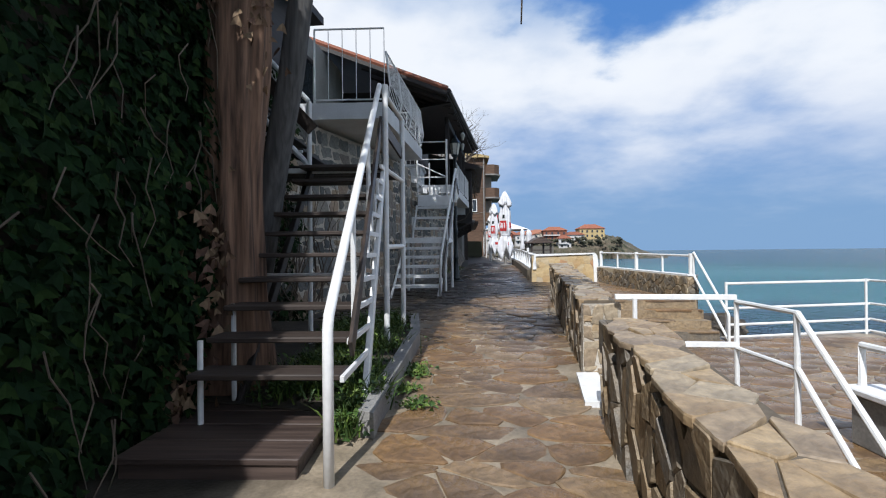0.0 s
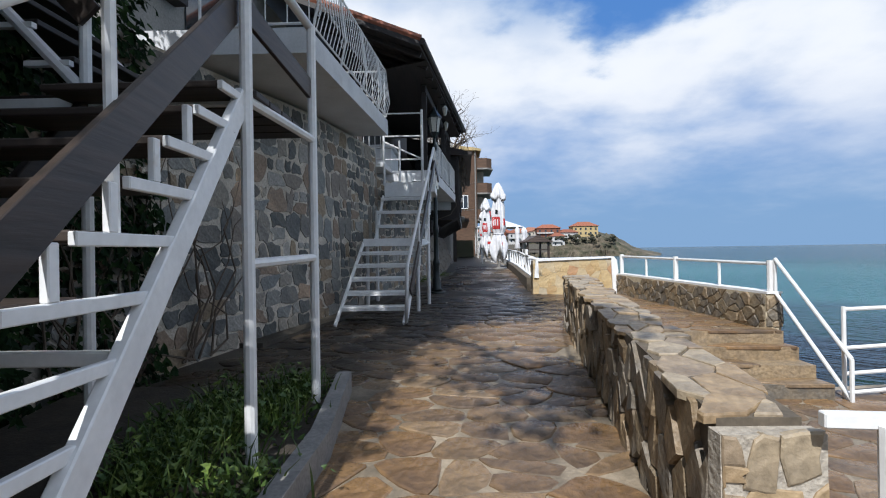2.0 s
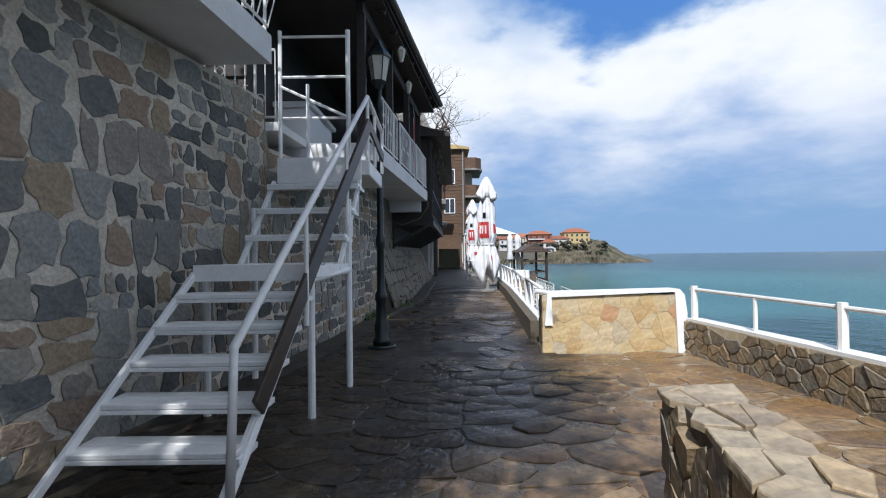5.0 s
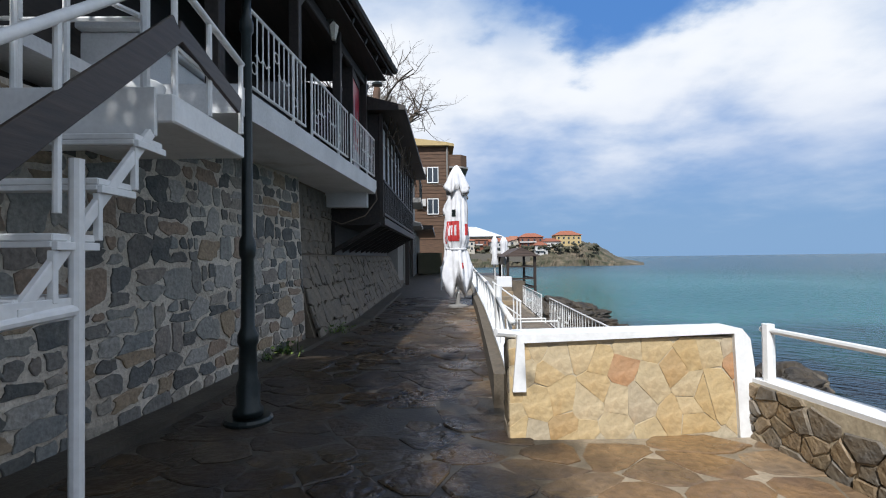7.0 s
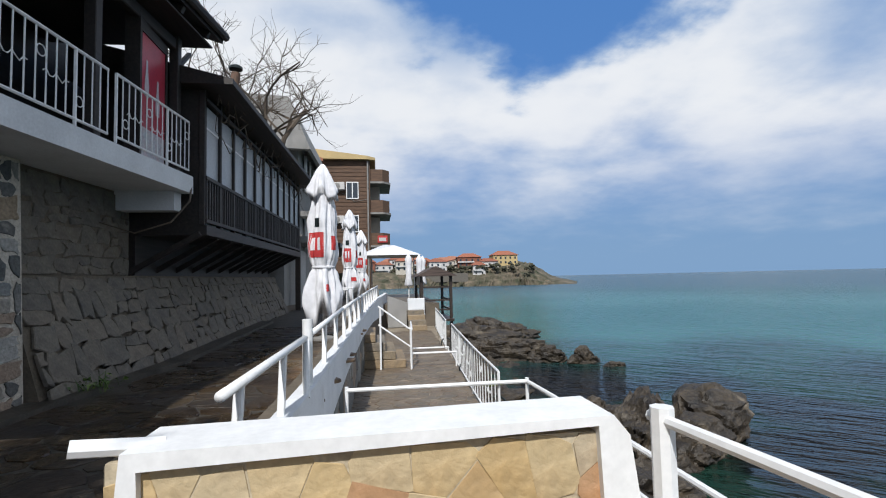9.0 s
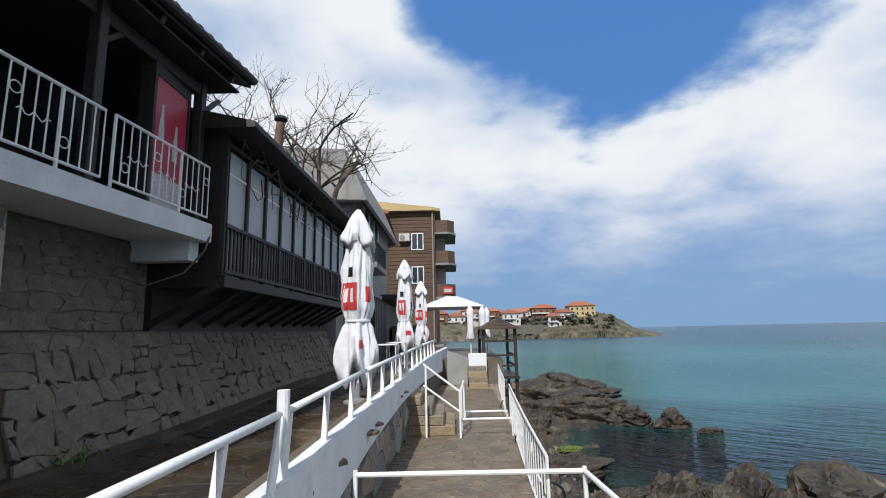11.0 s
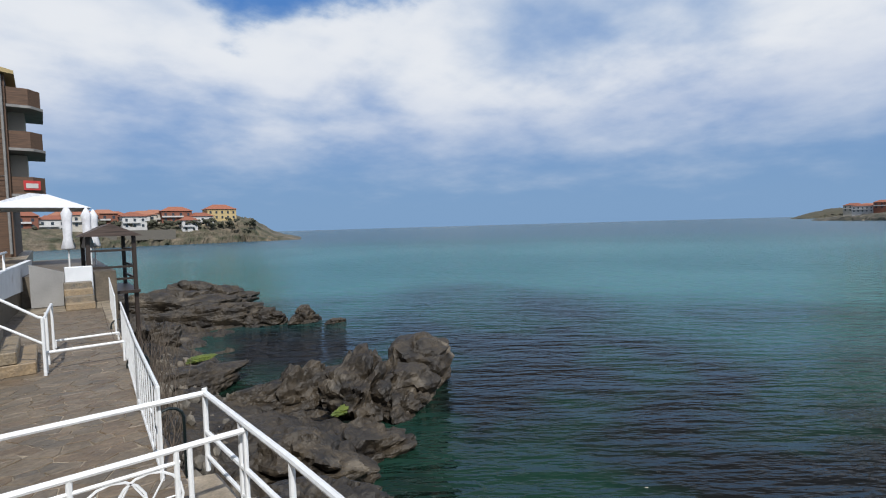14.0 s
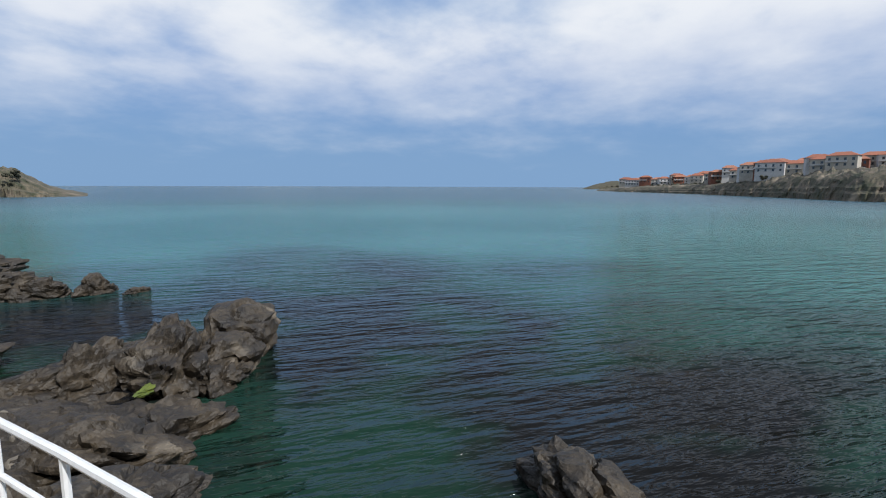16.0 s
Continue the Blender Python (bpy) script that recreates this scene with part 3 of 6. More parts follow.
def shore():
    """Rocky foreshore falling from the terrace into the sea."""
    bm = bmesh.new()
    nx, ny = 110, 200
    grid = []
    for j in range(ny + 1):
        y = 10 + 52 * j / ny
        row = []
        edge = lerp_table([(10, 6.0), (14, 6.5), (18, 7.6), (22, 8.6), (26, 10.6), (28, 10.8), (32, 9.0), (36, 8.2), (40, 9.6), (46, 12.0), (52, 13.5), (62, 14)], y)
        for i in range(nx + 1):
            x = 4.0 + 13 * i / nx
            s = (x - 4.6) / (edge - 4.6)
            base = -2.7 - 1.45 * min(max(s, 0), 2.2)
            p = Vector((x * 0.5, y * 0.5, 0))
            nz = noise.multi_fractal(p * 1.6, 0.9, 2.1, 5) * 0.34 + abs(noise.noise(Vector((x * 0.22 + y * 0.34, y * 0.2 - x * 0.15, 3.3)))) * 0.8
            lay = noise.noise(Vector((x * 0.3, y * 1.3, 9))) * 0.16
            ledge = noise.noise(Vector((x * 0.9 + y * 0.5, y * 2.6 - x * 0.7, 4.4))) * 0.10
            z = base + nz * 1.0 + lay * 1.9 + ledge - 0.42
            row.append(bm.verts.new((x, y, max(z, -5.5))))
        grid.append(row)
    for j in range(ny):
        for i in range(nx):
            bm.faces.new((grid[j][i], grid[j][i + 1], grid[j + 1][i + 1], grid[j + 1][i]))
    return bm


setting("shore_ground", shore(), M_ROCK, "dark layered foreshore of broken wet rock", "shore", False)


def boulder(at, size, seed, label, rot=0.0, flat=0.6, m=None):
    """A weathered rock: cut facets, cracks and ledges on a rounded block."""
    bm = bmesh.new()
    bmesh.ops.create_icosphere(bm, subdivisions=5, radius=1.0)
    o = Vector((seed * 7.1, seed * 3.3, seed * 1.7))
    r = Euler((0, 0, radians(rot))).to_matrix()
    for v in bm.verts:
        p = v.co.copy()
        for k in range(7):
            a = Vector((math.sin(seed * 3.1 + k * 2.3), math.cos(seed * 1.7 + k * 4.1), 0.5 * math.sin(seed + k * 1.3))).normalized()
            d = p.dot(a) - (0.62 + 0.16 * math.sin(seed + k * 5.0))
            if d > 0:
                p -= a * d * 0.8
        n1 = noise.multi_fractal(p * 1.3 + o, 0.8, 2.1, 4)
        lay = abs(noise.noise(Vector((p.x * 0.6, p.y * 0.6, p.z * 4.0)) + o)) * 0.22
        crack = -0.27 * max(0.0, 0.16 - abs(noise.noise(p * 1.9 + o))) / 0.16
        n2 = noise.multi_fractal(p * 5.0 + o, 0.7, 2.2, 3)
        p *= 0.82 + 0.15 * n1 + lay + crack + 0.06 * n2
        v.co = Vector(at) + r @ Vector((p.x * size[0], p.y * size[1], p.z * size[2]))
    return tagged(part("rock", bm, m or M_ROCK, None, "", False), label, "rock", "shore rocks")


big = "rounded dark weathered rock standing in the sea"
boulder((14.4, 28.2, -3.8), (2.5, 1.5, 1.45), 1.0, big, 10)
boulder((11.9, 27.9, -3.9), (1.9, 1.4, 1.5), 2.2, "pale-topped jagged rock at the water's edge", 50)
boulder((10.3, 29.3, -3.9), (1.7, 1.1, 1.2), 3.1, "dark jagged rock with algae at its foot", 10)
boulder((12.6, 26.6, -4.2), (1.6, 1.1, 0.8), 4.4, "low brown rock breaking the water", 30)
boulder((10.2, 24.6, -4.2), (1.5, 1.3, 0.7), 5.2, "low brown rock breaking the water", 60)
boulder((12.5, 15.1, -4.05), (1.55, 1.7, 0.95), 6.3, "dark rock just above the water", 15)
boulder((7.6, 33.0, -3.8), (2.6, 1.2, 0.9), 7.4, "long dark ledge of rock on the shore", 15)
boulder((7.6, 40.0, -3.7), (1.7, 1.3, 1.3), 8.5, "dark rounded rock on the shore", 0)
boulder((11.0, 46.5, -3.9), (4.6, 1.6, 1.3), 9.1, "long flat layered rock reaching into the sea", -10)
boulder((10.5, 51.0, -3.7), (4.8, 2.0, 1.6), 10.7, "long flat layered rock reaching into the sea", -6)
boulder((13.5, 56.0, -3.8), (4.0, 2.2, 1.8), 11.9, "raised dark rock at the point's end", -8)
boulder((14.8, 44.6, -4.0), (1.6, 1.2, 1.0), 12.3, "dark rock in shallow water", 12)
boulder((16.8, 43.6, -4.0), (1.4, 1.1, 0.95), 13.6, "dark rock in shallow water", 40)
boulder((18.0, 41.8, -4.15), (0.9, 0.5, 0.4), 14.2, "small rock breaking the surface", 0)
boulder((9.2, 38.2, -4.1), (0.6, 0.4, 0.35), 15.5, "small rock breaking the surface", 0)
boulder((8.3, 24.0, -3.6), (1.3, 1.6, 0.8), 16.1, "broken brown rock on the foreshore", 30)
boulder((6.8, 21.0, -3.1), (1.2, 1.6, 0.7), 17.3, "broken brown rock on the foreshore", 70)
boulder((9.0, 29.5, -3.7), (1.5, 1.2, 0.6), 18.7, "broken brown rock on the foreshore", 20)
for k, (x, y, z, a, b) in enumerate(((10.9, 27.0, -3.66, 0.75, 0.3), (8.6, 36.2, -3.45, 0.8, 0.35))):
    boulder((x, y, z), (a, b, 0.12), 20.5 + k, "patch of yellow-green algae on wet rock", 20, m=M_ALGAE)

# loose pale stones on the foreshore
rng = random.Random(5)
bm = bmesh.new()
for i in range(260):
    x, y = rng.uniform(5.0, 8.6), rng.uniform(20, 38)
    s = rng.uniform(0.06, 0.26)
    m4 = Matrix.Translation((x, y, -2.75 - 0.27 * (x - 4.6) + rng.uniform(-0.05, 0.15))) @ Euler((rng.random() * 3, rng.random() * 3, rng.random() * 3)).to_matrix().to_4x4() @ Matrix.Diagonal((s, s * 0.8, s * 0.5, 1))
    bmesh.ops.create_icosphere(bm, subdivisions=1, radius=1.0, matrix=m4)
tagged(part("loose_stones", bm, M_SLABSTONE), "scattered pale stones on the dark foreshore", "stones", "", "stuff")


# ---- left side: ivy wall, trees, first stairs ----
setting("wall_ivy", prism([(-2.35, -8), (-2.3, 4.7), (-3.5, 4.9), (-3.7, 7.2), (-5.5, 7.2), (-5.5, -8)], -0.5, 5.2), M_SOIL, "garden wall wholly hidden under dark ivy", "wall")
setting("wall_back", prism([(-6, -8.6), (8, -8.6), (8, -8.2), (-6, -8.2)], -4, 2.2), M_MORTAR, "plain wall closing the walk behind", "wall")


def leaf(vs, fs, at, nrm, up, s):
    """A folded five-pointed leaf."""
    a = nrm.cross(up).normalized()
    b = a.cross(nrm).normalized() * -1
    k = len(vs)
    vs += [at, at + a * 0.5 * s + b * 0.18 * s + nrm * 0.12 * s, at + a * 0.3 * s - b * 0.35 * s + nrm * 0.06 * s, at - b * 0.75 * s - nrm * 0.1 * s,
           at - a * 0.3 * s - b * 0.35 * s + nrm * 0.06 * s, at - a * 0.5 * s + b * 0.18 * s + nrm * 0.12 * s]
    fs += [(k, k + 1, k + 2), (k, k + 2, k + 3), (k, k + 3, k + 4), (k, k + 4, k + 5)]


def stuff(name, vs, fs, m, label, category, parent=None):
    me = bpy.data.meshes.new(name)
    me.from_pydata(vs, [], fs)
    me.materials.append(m)
    ob = new(name, me)
    if parent is not None:
        ob.parent = parent
        ob.matrix_parent_inverse = Matrix.Translation(-parent.location)
        return ob
    return tagged(ob, label, category, "", "stuff")


rng = random.Random(11)
vs, fs = [], []


def ivy_patch(n, ya, yb, za, zb, xf, nx=1.0, spread=0.22):
    for _ in range(n):
        y, z = rng.uniform(ya, yb), rng.uniform(za, zb)
        lump = 0.18 * noise.noise(Vector((y * 1.3, z * 1.3, 4.0))) + 0.08 * noise.noise(Vector((y * 4, z * 4, 8.0)))
        at = Vector((xf(y) + lump + rng.uniform(-spread, spread * 0.4), y, z))
        nrm = Vector((nx, rng.uniform(-0.8, 0.5), rng.uniform(-0.3, 0.8))).normalized()
        up = Vector((rng.uniform(-0.3, 0.3), rng.uniform(-0.7, 0.7), 1)).normalized()
        leaf(vs, fs, at, nrm, up, rng.uniform(0.06, 0.115))


ivy_patch(17000, 0.3, 4.6, -0.1, 4.6, lambda y: -2.12)
ivy_patch(3800, 4.3, 7.3, 0.2, 5.0, lambda y: -3.3 if y > 4.9 else -2.2)
ivy_patch(3600, 6.2, 7.7, 0.3, 4.3, lambda y: lerp_table(WALLFOOT, y) + 0.05, spread=0.12)
ivy_patch(2600, 4.6, 7.0, 2.6, 5.6, lambda y: -3.1)
ivy_patch(1200, 3.9, 6.2, 0.1, 1.3, lambda y: -2.1 - 0.25 * (y - 3.9))
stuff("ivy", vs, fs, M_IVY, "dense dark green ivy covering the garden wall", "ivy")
vs, fs = [], []
for _ in range(420):
    c = rng.choice(((-1.95, 3.75, 1.3, 0.16, 0.4), (-1.78, 4.1, 3.55, 0.22, 0.35), (-1.8, 4.0, 4.2, 0.35, 0.4), (-2.05, 3.4, 0.5, 0.12, 0.12)))
    at = Vector((rng.gauss(c[0], c[3] * 0.5), rng.gauss(c[1], c[3] * 0.6), rng.gauss(c[2], c[4])))
    leaf(vs, fs, at, Vector((rng.uniform(-1, 1), -1, rng.uniform(-0.5, 0.5))).normalized(), Vector((rng.uniform(-0.8, 0.8), 0.1, 1)).normalized(), rng.uniform(0.05, 0.11))
stuff("dry_leaves", vs, fs, M_DRYLEAF, "curled brown dead ivy leaves hanging in clumps", "leaves")
bm = bmesh.new()
for _ in range(70):
    y, z = rng.uniform(1.0, 4.4), rng.uniform(0.3, 4.2)
    p = [Vector((-1.98 + rng.uniform(-0.1, 0.08), y, z))]
    for k in range(4):
        p.append(p[-1] + Vector((rng.uniform(-0.05, 0.05), rng.uniform(-0.12, 0.12), -rng.uniform(0.06, 0.22))))
    tube(bm, p, 0.006, 4, 0.003)
tagged(part("ivy_stems", bm, M_TWIG), "thin bare brown ivy stems hanging over leaves", "stems", "", "stuff")


def trunk_mesh(pts, radii, ridges=8, depth=0.2, n=48):
    bm = bmesh.new()
    rings = []
    fine_pts = []
    for i in range(len(pts) - 1):
        for k in range(8):
            f = k / 8
            fine_pts.append((Vector(pts[i]).lerp(Vector(pts[i + 1]), f), radii[i] + (radii[i + 1] - radii[i]) * f))
    fine_pts.append((Vector(pts[-1]), radii[-1]))
    for p, r in fine_pts:
        ring = []
        for k in range(n):
            a = 2 * math.pi * k / n
            tw = a * ridges + p.z * 0.9 + 2.0 * noise.noise(Vector((math.cos(a), math.sin(a), p.z * 0.5)))
            rr = r * (1 + depth * (0.5 * math.sin(tw) + 0.9 * noise.noise(Vector((math.cos(a) * 2.2, math.sin(a) * 2.2, p.z * 0.8)))))
            ring.append(bm.verts.new((p.x + rr * math.cos(a), p.y + rr * math.sin(a), p.z)))
        rings.append(ring)
    for a, b in zip(rings, rings[1:]):
        for k in range(n):
            bm.faces.new((a[k], a[(k + 1) % n], b[(k + 1) % n], b[k]))
    bm.faces.new(rings[-1])
    return bm


tree = thing("tree", "old reddish-brown ridged trunk with a leafy crown beside the stairs", "tree", (-1.98, 4.2, 0.2))
part("trunk", trunk_mesh([(-2.0, 4.2, 0.1), (-1.98, 4.2, 1.0), (-1.96, 4.2, 2.2), (-1.9, 4.15, 3.6), (-1.8, 4.1, 5.0), (-1.6, 4.2, 6.6)], [0.34, 0.25, 0.225, 0.23, 0.22, 0.16]), M_BARK, tree, "deeply ridged reddish bark", True)
rng = random.Random(21)
vs, fs = [], []
# crown follows its dappled shade; far limbs added unseen to shade the walk
for k in range(36):
    ty = 3.3 + 6.4 * rng.random() ** 0.7 if k < 30 else rng.uniform(0.4, 3.0)
    tip = Vector((rng.uniform(-3.0, 0.4 if ty < 6.2 else -0.35), ty, max(rng.uniform(7.0, 8.6), 2.1 + 0.62 * ty)))
    mid = Vector((-1.7, 4.2, 6.2)).lerp(tip, 0.55) + Vector((0, 0, 0.55))
    part("limb", tubed([(-1.7, 4.2, 5.2 + 0.04 * k), mid, tip], 0.07, 7, 0.02), M_BARK, tree)
    for _ in range(17):
        c = mid.lerp(tip, rng.uniform(0.4, 1.15)) + Vector((rng.gauss(0, 0.35), rng.gauss(0, 0.4), rng.gauss(0, 0.2)))
        for _ in range(30):
            at = c + Vector((rng.gauss(0, 0.17), rng.gauss(0, 0.17), rng.gauss(0, 0.10)))
            leaf(vs, fs, at, Vector((rng.uniform(-1, 1), rng.uniform(-1, 1), 1)).normalized(), Vector((1, rng.uniform(-1, 1), 0)).normalized(), rng.uniform(0.09, 0.17))
part("hanging_twig", tubed([(0.4, 4.2, 7.2), (0.5, 4.1, 5.0), (0.54, 4.0, 3.9), (0.52, 4.0, 3.36)], 0.014, 5, 0.007), M_TWIG, tree)
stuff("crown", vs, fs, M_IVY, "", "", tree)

tree_b = thing("tree", "smooth grey leaning trunk behind the stairs", "tree", (-2.2, 4.85, 0.2))
part("trunk", trunk_mesh([(-2.25, 4.9, 0.1), (-2.05, 4.85, 1.2), (-1.85, 4.75, 2.2), (-1.62, 4.65, 3.2), (-1.45, 4.6, 4.3), (-1.1, 4.7, 6.4)], [0.17, 0.14, 0.13, 0.12, 0.11, 0.07], 3, 0.08), M_BARKGREY, tree_b, "smooth grey bark", True)
part("limb", tubed([(-1.5, 4.6, 4.2), (-1.0, 4.9, 5.3), (-0.6, 5.5, 6.6)], 0.06, 8, 0.02), M_BARKGREY, tree_b)

# timber box at the stairs' foot
deck = thing("wooden_platform", "weathered dark red-brown timber box step", "platform", (-1.5, 3.4, 0.2))
for i in range(5):
    y0 = 2.74 + 0.285 * i
    part("board", boxed((-2.02, y0, 0.285), (-0.93, y0 + 0.275, 0.325), None, 0.006), M_DECK, deck)
part("front_panel", boxed((-2.0, 2.76, -0.05), (-0.95, 2.80, 0.285), None, 0.006), M_DECK, deck)
part("side_panel", boxed((-0.985, 2.80, -0.05), (-0.95, 4.14, 0.285), None, 0.006), M_DECK, deck)
part("side_panel", boxed((-2.0, 2.80, -0.05), (-1.965, 4.14, 0.285), None, 0.006), M_DECK, deck)

stair = thing("outdoor_stairs", "steep white-painted steel stairs with dark wooden treads", "stairs", (-1.3, 4.6, 0.2))
A, B = Vector((-0.74, 3.62, 0.2)), Vector((-0.90, 5.74, 2.5))
part("stringer", beam(A, B, 0.05, 0.12), M_WHITE, stair)
part("stringer", beam(A + Vector((-1.02, 0.1, 0)), B + Vector((-0.86, 0, 0)), 0.05, 0.10), M_BLACKWOOD, stair)
for i in range(1, 11):
    y, z = 3.05 + 0.255 * i, 0.50 + 0.20 * i
    xr = -0.78 - 0.012 * i
    ys_ = 3.62 + (z - 0.2) / 1.085
    tr = part("tread", boxed((-1.82, y - 0.15, z - 0.04), (xr, y + 0.13, z), None, 0.008), M_TREAD, stair)
    part("bracket", boxed((xr, y - 0.16, z - 0.05), (xr + 0.03, max(ys_, y + 0.14), z - 0.005), None, 0.004), M_WHITE, tr, "white painted steel bracket")
    if 1 < i < 9:
        part("bracket_post", boxed((xr + 0.001, y - 0.02, z - 0.005), (xr + 0.03, y + 0.02, z + 0.16), None, 0.004), M_WHITE, tr)
part("support", tubed([(-1.80, 3.30, 0.325), (-1.80, 3.30, 0.90)], 0.02), M_WHITE, stair)
part("support", tubed([(-1.80, 3.80, 0.2), (-1.80, 3.80, 1.1)], 0.02), M_WHITE, stair)
rail = thing("stair_railing", "white pipe handrail with a dark wooden guard board", "railing", (-0.75, 2.7, 0.2))
RT = Vector((-0.95, 5.80, 3.50))
part("handrail", tubed([(-0.745, 2.70, 0.12), (-0.745, 2.70, 1.06), (-0.748, 2.735, 1.14), RT, (-0.80, 6.72, 3.34)], 0.032, 12), M_WHITE, rail, "", True)
for f in (0.30, 0.62):
    p = Vector((-0.748, 2.735, 1.14)).lerp(RT, f)
    part("baluster", tubed([(p.x, p.y, p.z), (p.x, p.y + 0.01, p.z - 0.92)], 0.022, 8), M_WHITE, rail)
part("guard_board", beam((-0.745, 3.28, 0.84), (-0.93, 5.78, 3.06), 0.03, 0.15), M_DARKWOOD, rail, "dark brown wooden board")
part("guard_board", beam((-0.93, 5.79, 3.06), (-0.80, 6.70, 2.86), 0.03, 0.15), M_DARKWOOD, rail, "dark brown wooden board")

landing = thing("stair_landing", "white steel landing frame with dark boards", "landing", (-1.3, 6.2, 0.3))
for x, y, z0, z1 in ((-0.87, 5.72, 0.28, 3.48), (-0.79, 6.72, 0.32, 3.34), (-1.78, 5.72, 0.25, 3.3)):
    part("post", tubed([(x, y, z0), (x, y, z1)], 0.035 if x > -1.7 else 0.03, 10), M_WHITE, landing)
part("beam", tubed([(-0.87, 5.72, 2.48), (-0.79, 6.72, 2.48)], 0.03), M_WHITE, landing)
part("beam", tubed([(-0.87, 5.72, 1.56), (-0.79, 6.72, 1.58)], 0.03), M_WHITE, landing)
part("beam", beam((-2.5, 5.70, 2.47), (-0.9, 5.70, 2.47), 0.05, 0.06), M_WHITE, landing)
part("beam", beam((-1.9, 4.62, 1.28), (-0.86, 4.62, 1.28), 0.04, 0.05), M_WHITE, landing)
for i in range(5):
    part("board", boxed((-2.5, 5.74 + 0.205 * i, 2.5), (-0.82, 5.93 + 0.205 * i, 2.54), None, 0.005), M_BLACKWOOD, landing)

flight = thing("upper_stair_flight", "upper flight of white steel stairs turning towards the house", "stairs", (-2.5, 6.2, 2.5))
for y in (5.72, 6.72):
    part("stringer", tubed([(-1.75, y, 2.5), (-3.45, y, 4.3)], 0.035), M_WHITE, flight)
for i in range(7):
    tr = part("tread", boxed((-2.12 - 0.21 * i, 5.74, 2.72 + 0.22 * i), (-1.86 - 0.21 * i, 6.70, 2.755 + 0.22 * i), None, 0.005), M_BLACKWOOD, flight)
    part("bracket", boxed((-2.12 - 0.21 * i, 5.70, 2.69 + 0.22 * i), (-1.86 - 0.21 * i, 5.735, 2.72 + 0.22 * i)), M_WHITE, tr)
part("handrail", tubed([(-1.78, 5.70, 3.3), (-3.45, 5.70, 5.1)], 0.03), M_WHITE, flight)
part("guard_board", beam((-1.72, 5.68, 2.95), (-3.3, 5.68, 4.65), 0.03, 0.15), M_DARKWOOD, flight, "dark brown wooden board")

# planting bed with kerb
kerb = setting("kerb", prism([(-0.72, 3.35), (-0.60, 3.3), (-0.50, 6.0), (-0.62, 7.2), (-0.74, 7.2), (-0.62, 6.0)], 0.1, lambda x, y: gz(x, y) + 0.17), M_CONCRETE, "grey concrete kerb beside the planting bed", "kerb")
setting("ground_bed", prism([(-2.6, 3.9), (-0.72, 3.5), (-0.62, 6.0), (-0.74, 7.1), (-2.9, 7.1)], 0.0, lambda x, y: gz(x, y) + 0.08), M_SOIL, "dark soil bed under the stairs", "ground")
rng = random.Random(31)
vs, fs = [], []


def blade(at, hgt, lean, w):
    k = len(vs)
    a = Vector((rng.uniform(-1, 1), rng.uniform(-1, 1), 0)).normalized() * w
    mid, tip = at + Vector((lean[0] * 0.4, lean[1] * 0.4, hgt * 0.6)), at + Vector((lean[0], lean[1], hgt))
    vs.extend([at - a, at + a, mid + a * 0.8, mid - a * 0.8, tip])
    fs.extend([(k, k + 1, k + 2, k + 3), (k + 3, k + 2, k + 4)])


def tuft(cx, cy, r, n, hmin, hmax, w=0.008):
    for _ in range(n):
        x, y = rng.gauss(cx, r), rng.gauss(cy, r)
        h = rng.uniform(hmin, hmax)
        blade(Vector((x, y, gz(x, y) + 0.02)), h, (rng.gauss(0, 0.4) * h, rng.gauss(0, 0.4) * h), w)
        for _q in range(2):
            leaf(vs, fs, Vector((x + rng.gauss(0, 0.05), y + rng.gauss(0, 0.05), gz(x, y) + h * rng.uniform(0.3, 1))), Vector((rng.uniform(-1, 1), rng.uniform(-1, 1), 1)).normalized(), Vector((rng.uniform(-1, 1), 1, 0.3)).normalized(), rng.uniform(0.03, 0.06))


for _ in range(34):
    tuft(rng.uniform(-1.5, -0.8), rng.uniform(3.9, 7.0), 0.12, 70, 0.08, 0.32)
for _ in range(10):
    tuft(rng.uniform(-0.85, -0.70), rng.uniform(3.2, 4.1), 0.05, 55, 0.08, 0.26)
for cx, cy in ((-0.5, 4.25), (-0.42, 4.7), (-0.35, 3.9), (-0.45, 4.9)):
    tuft(cx, cy, 0.05, 45, 0.02, 0.06, 0.006)
for cx, cy in ((-0.55, 16.3), (-0.75, 15.9), (-0.2, 17.6)):
    tuft(cx, cy, 0.12, 50, 0.06, 0.2)
stuff("weeds", vs, fs, M_GRASS, "bright green weeds and grass in the bed", "grass")


# ---- the stone retaining walls ----
WALLTOP = [(6.6, 3.72), (13.0, 3.72), (13.02, 3.17), (17.04, 3.17)]


def poly_wall(table, y0, y1, top, back, lean=0.0, n=20):
    bm = bmesh.new()
    a, b, c, d = [], [], [], []
    for i in range(n + 1):
        y = y0 + (y1 - y0) * i / n
        x, ztop = lerp_table(table, y), lerp_table(top, y)
        a.append(bm.verts.new((x, y, gz(x, y) - 0.3)))
        b.append(bm.verts.new((x - lean, y, ztop)))
        c.append(bm.verts.new((x - back, y, ztop)))
        d.append(bm.verts.new((x - back, y, gz(x, y) - 0.3)))
    for i in range(n):
        for p, q in ((a, b), (b, c), (c, d)):
            bm.faces.new((p[i], p[i + 1], q[i + 1], q[i]))
    for i in (0, n):
        bm.faces.new((a[i], b[i], c[i], d[i]))
    bmesh.ops.recalc_face_normals(bm, faces=bm.faces)
    return bm


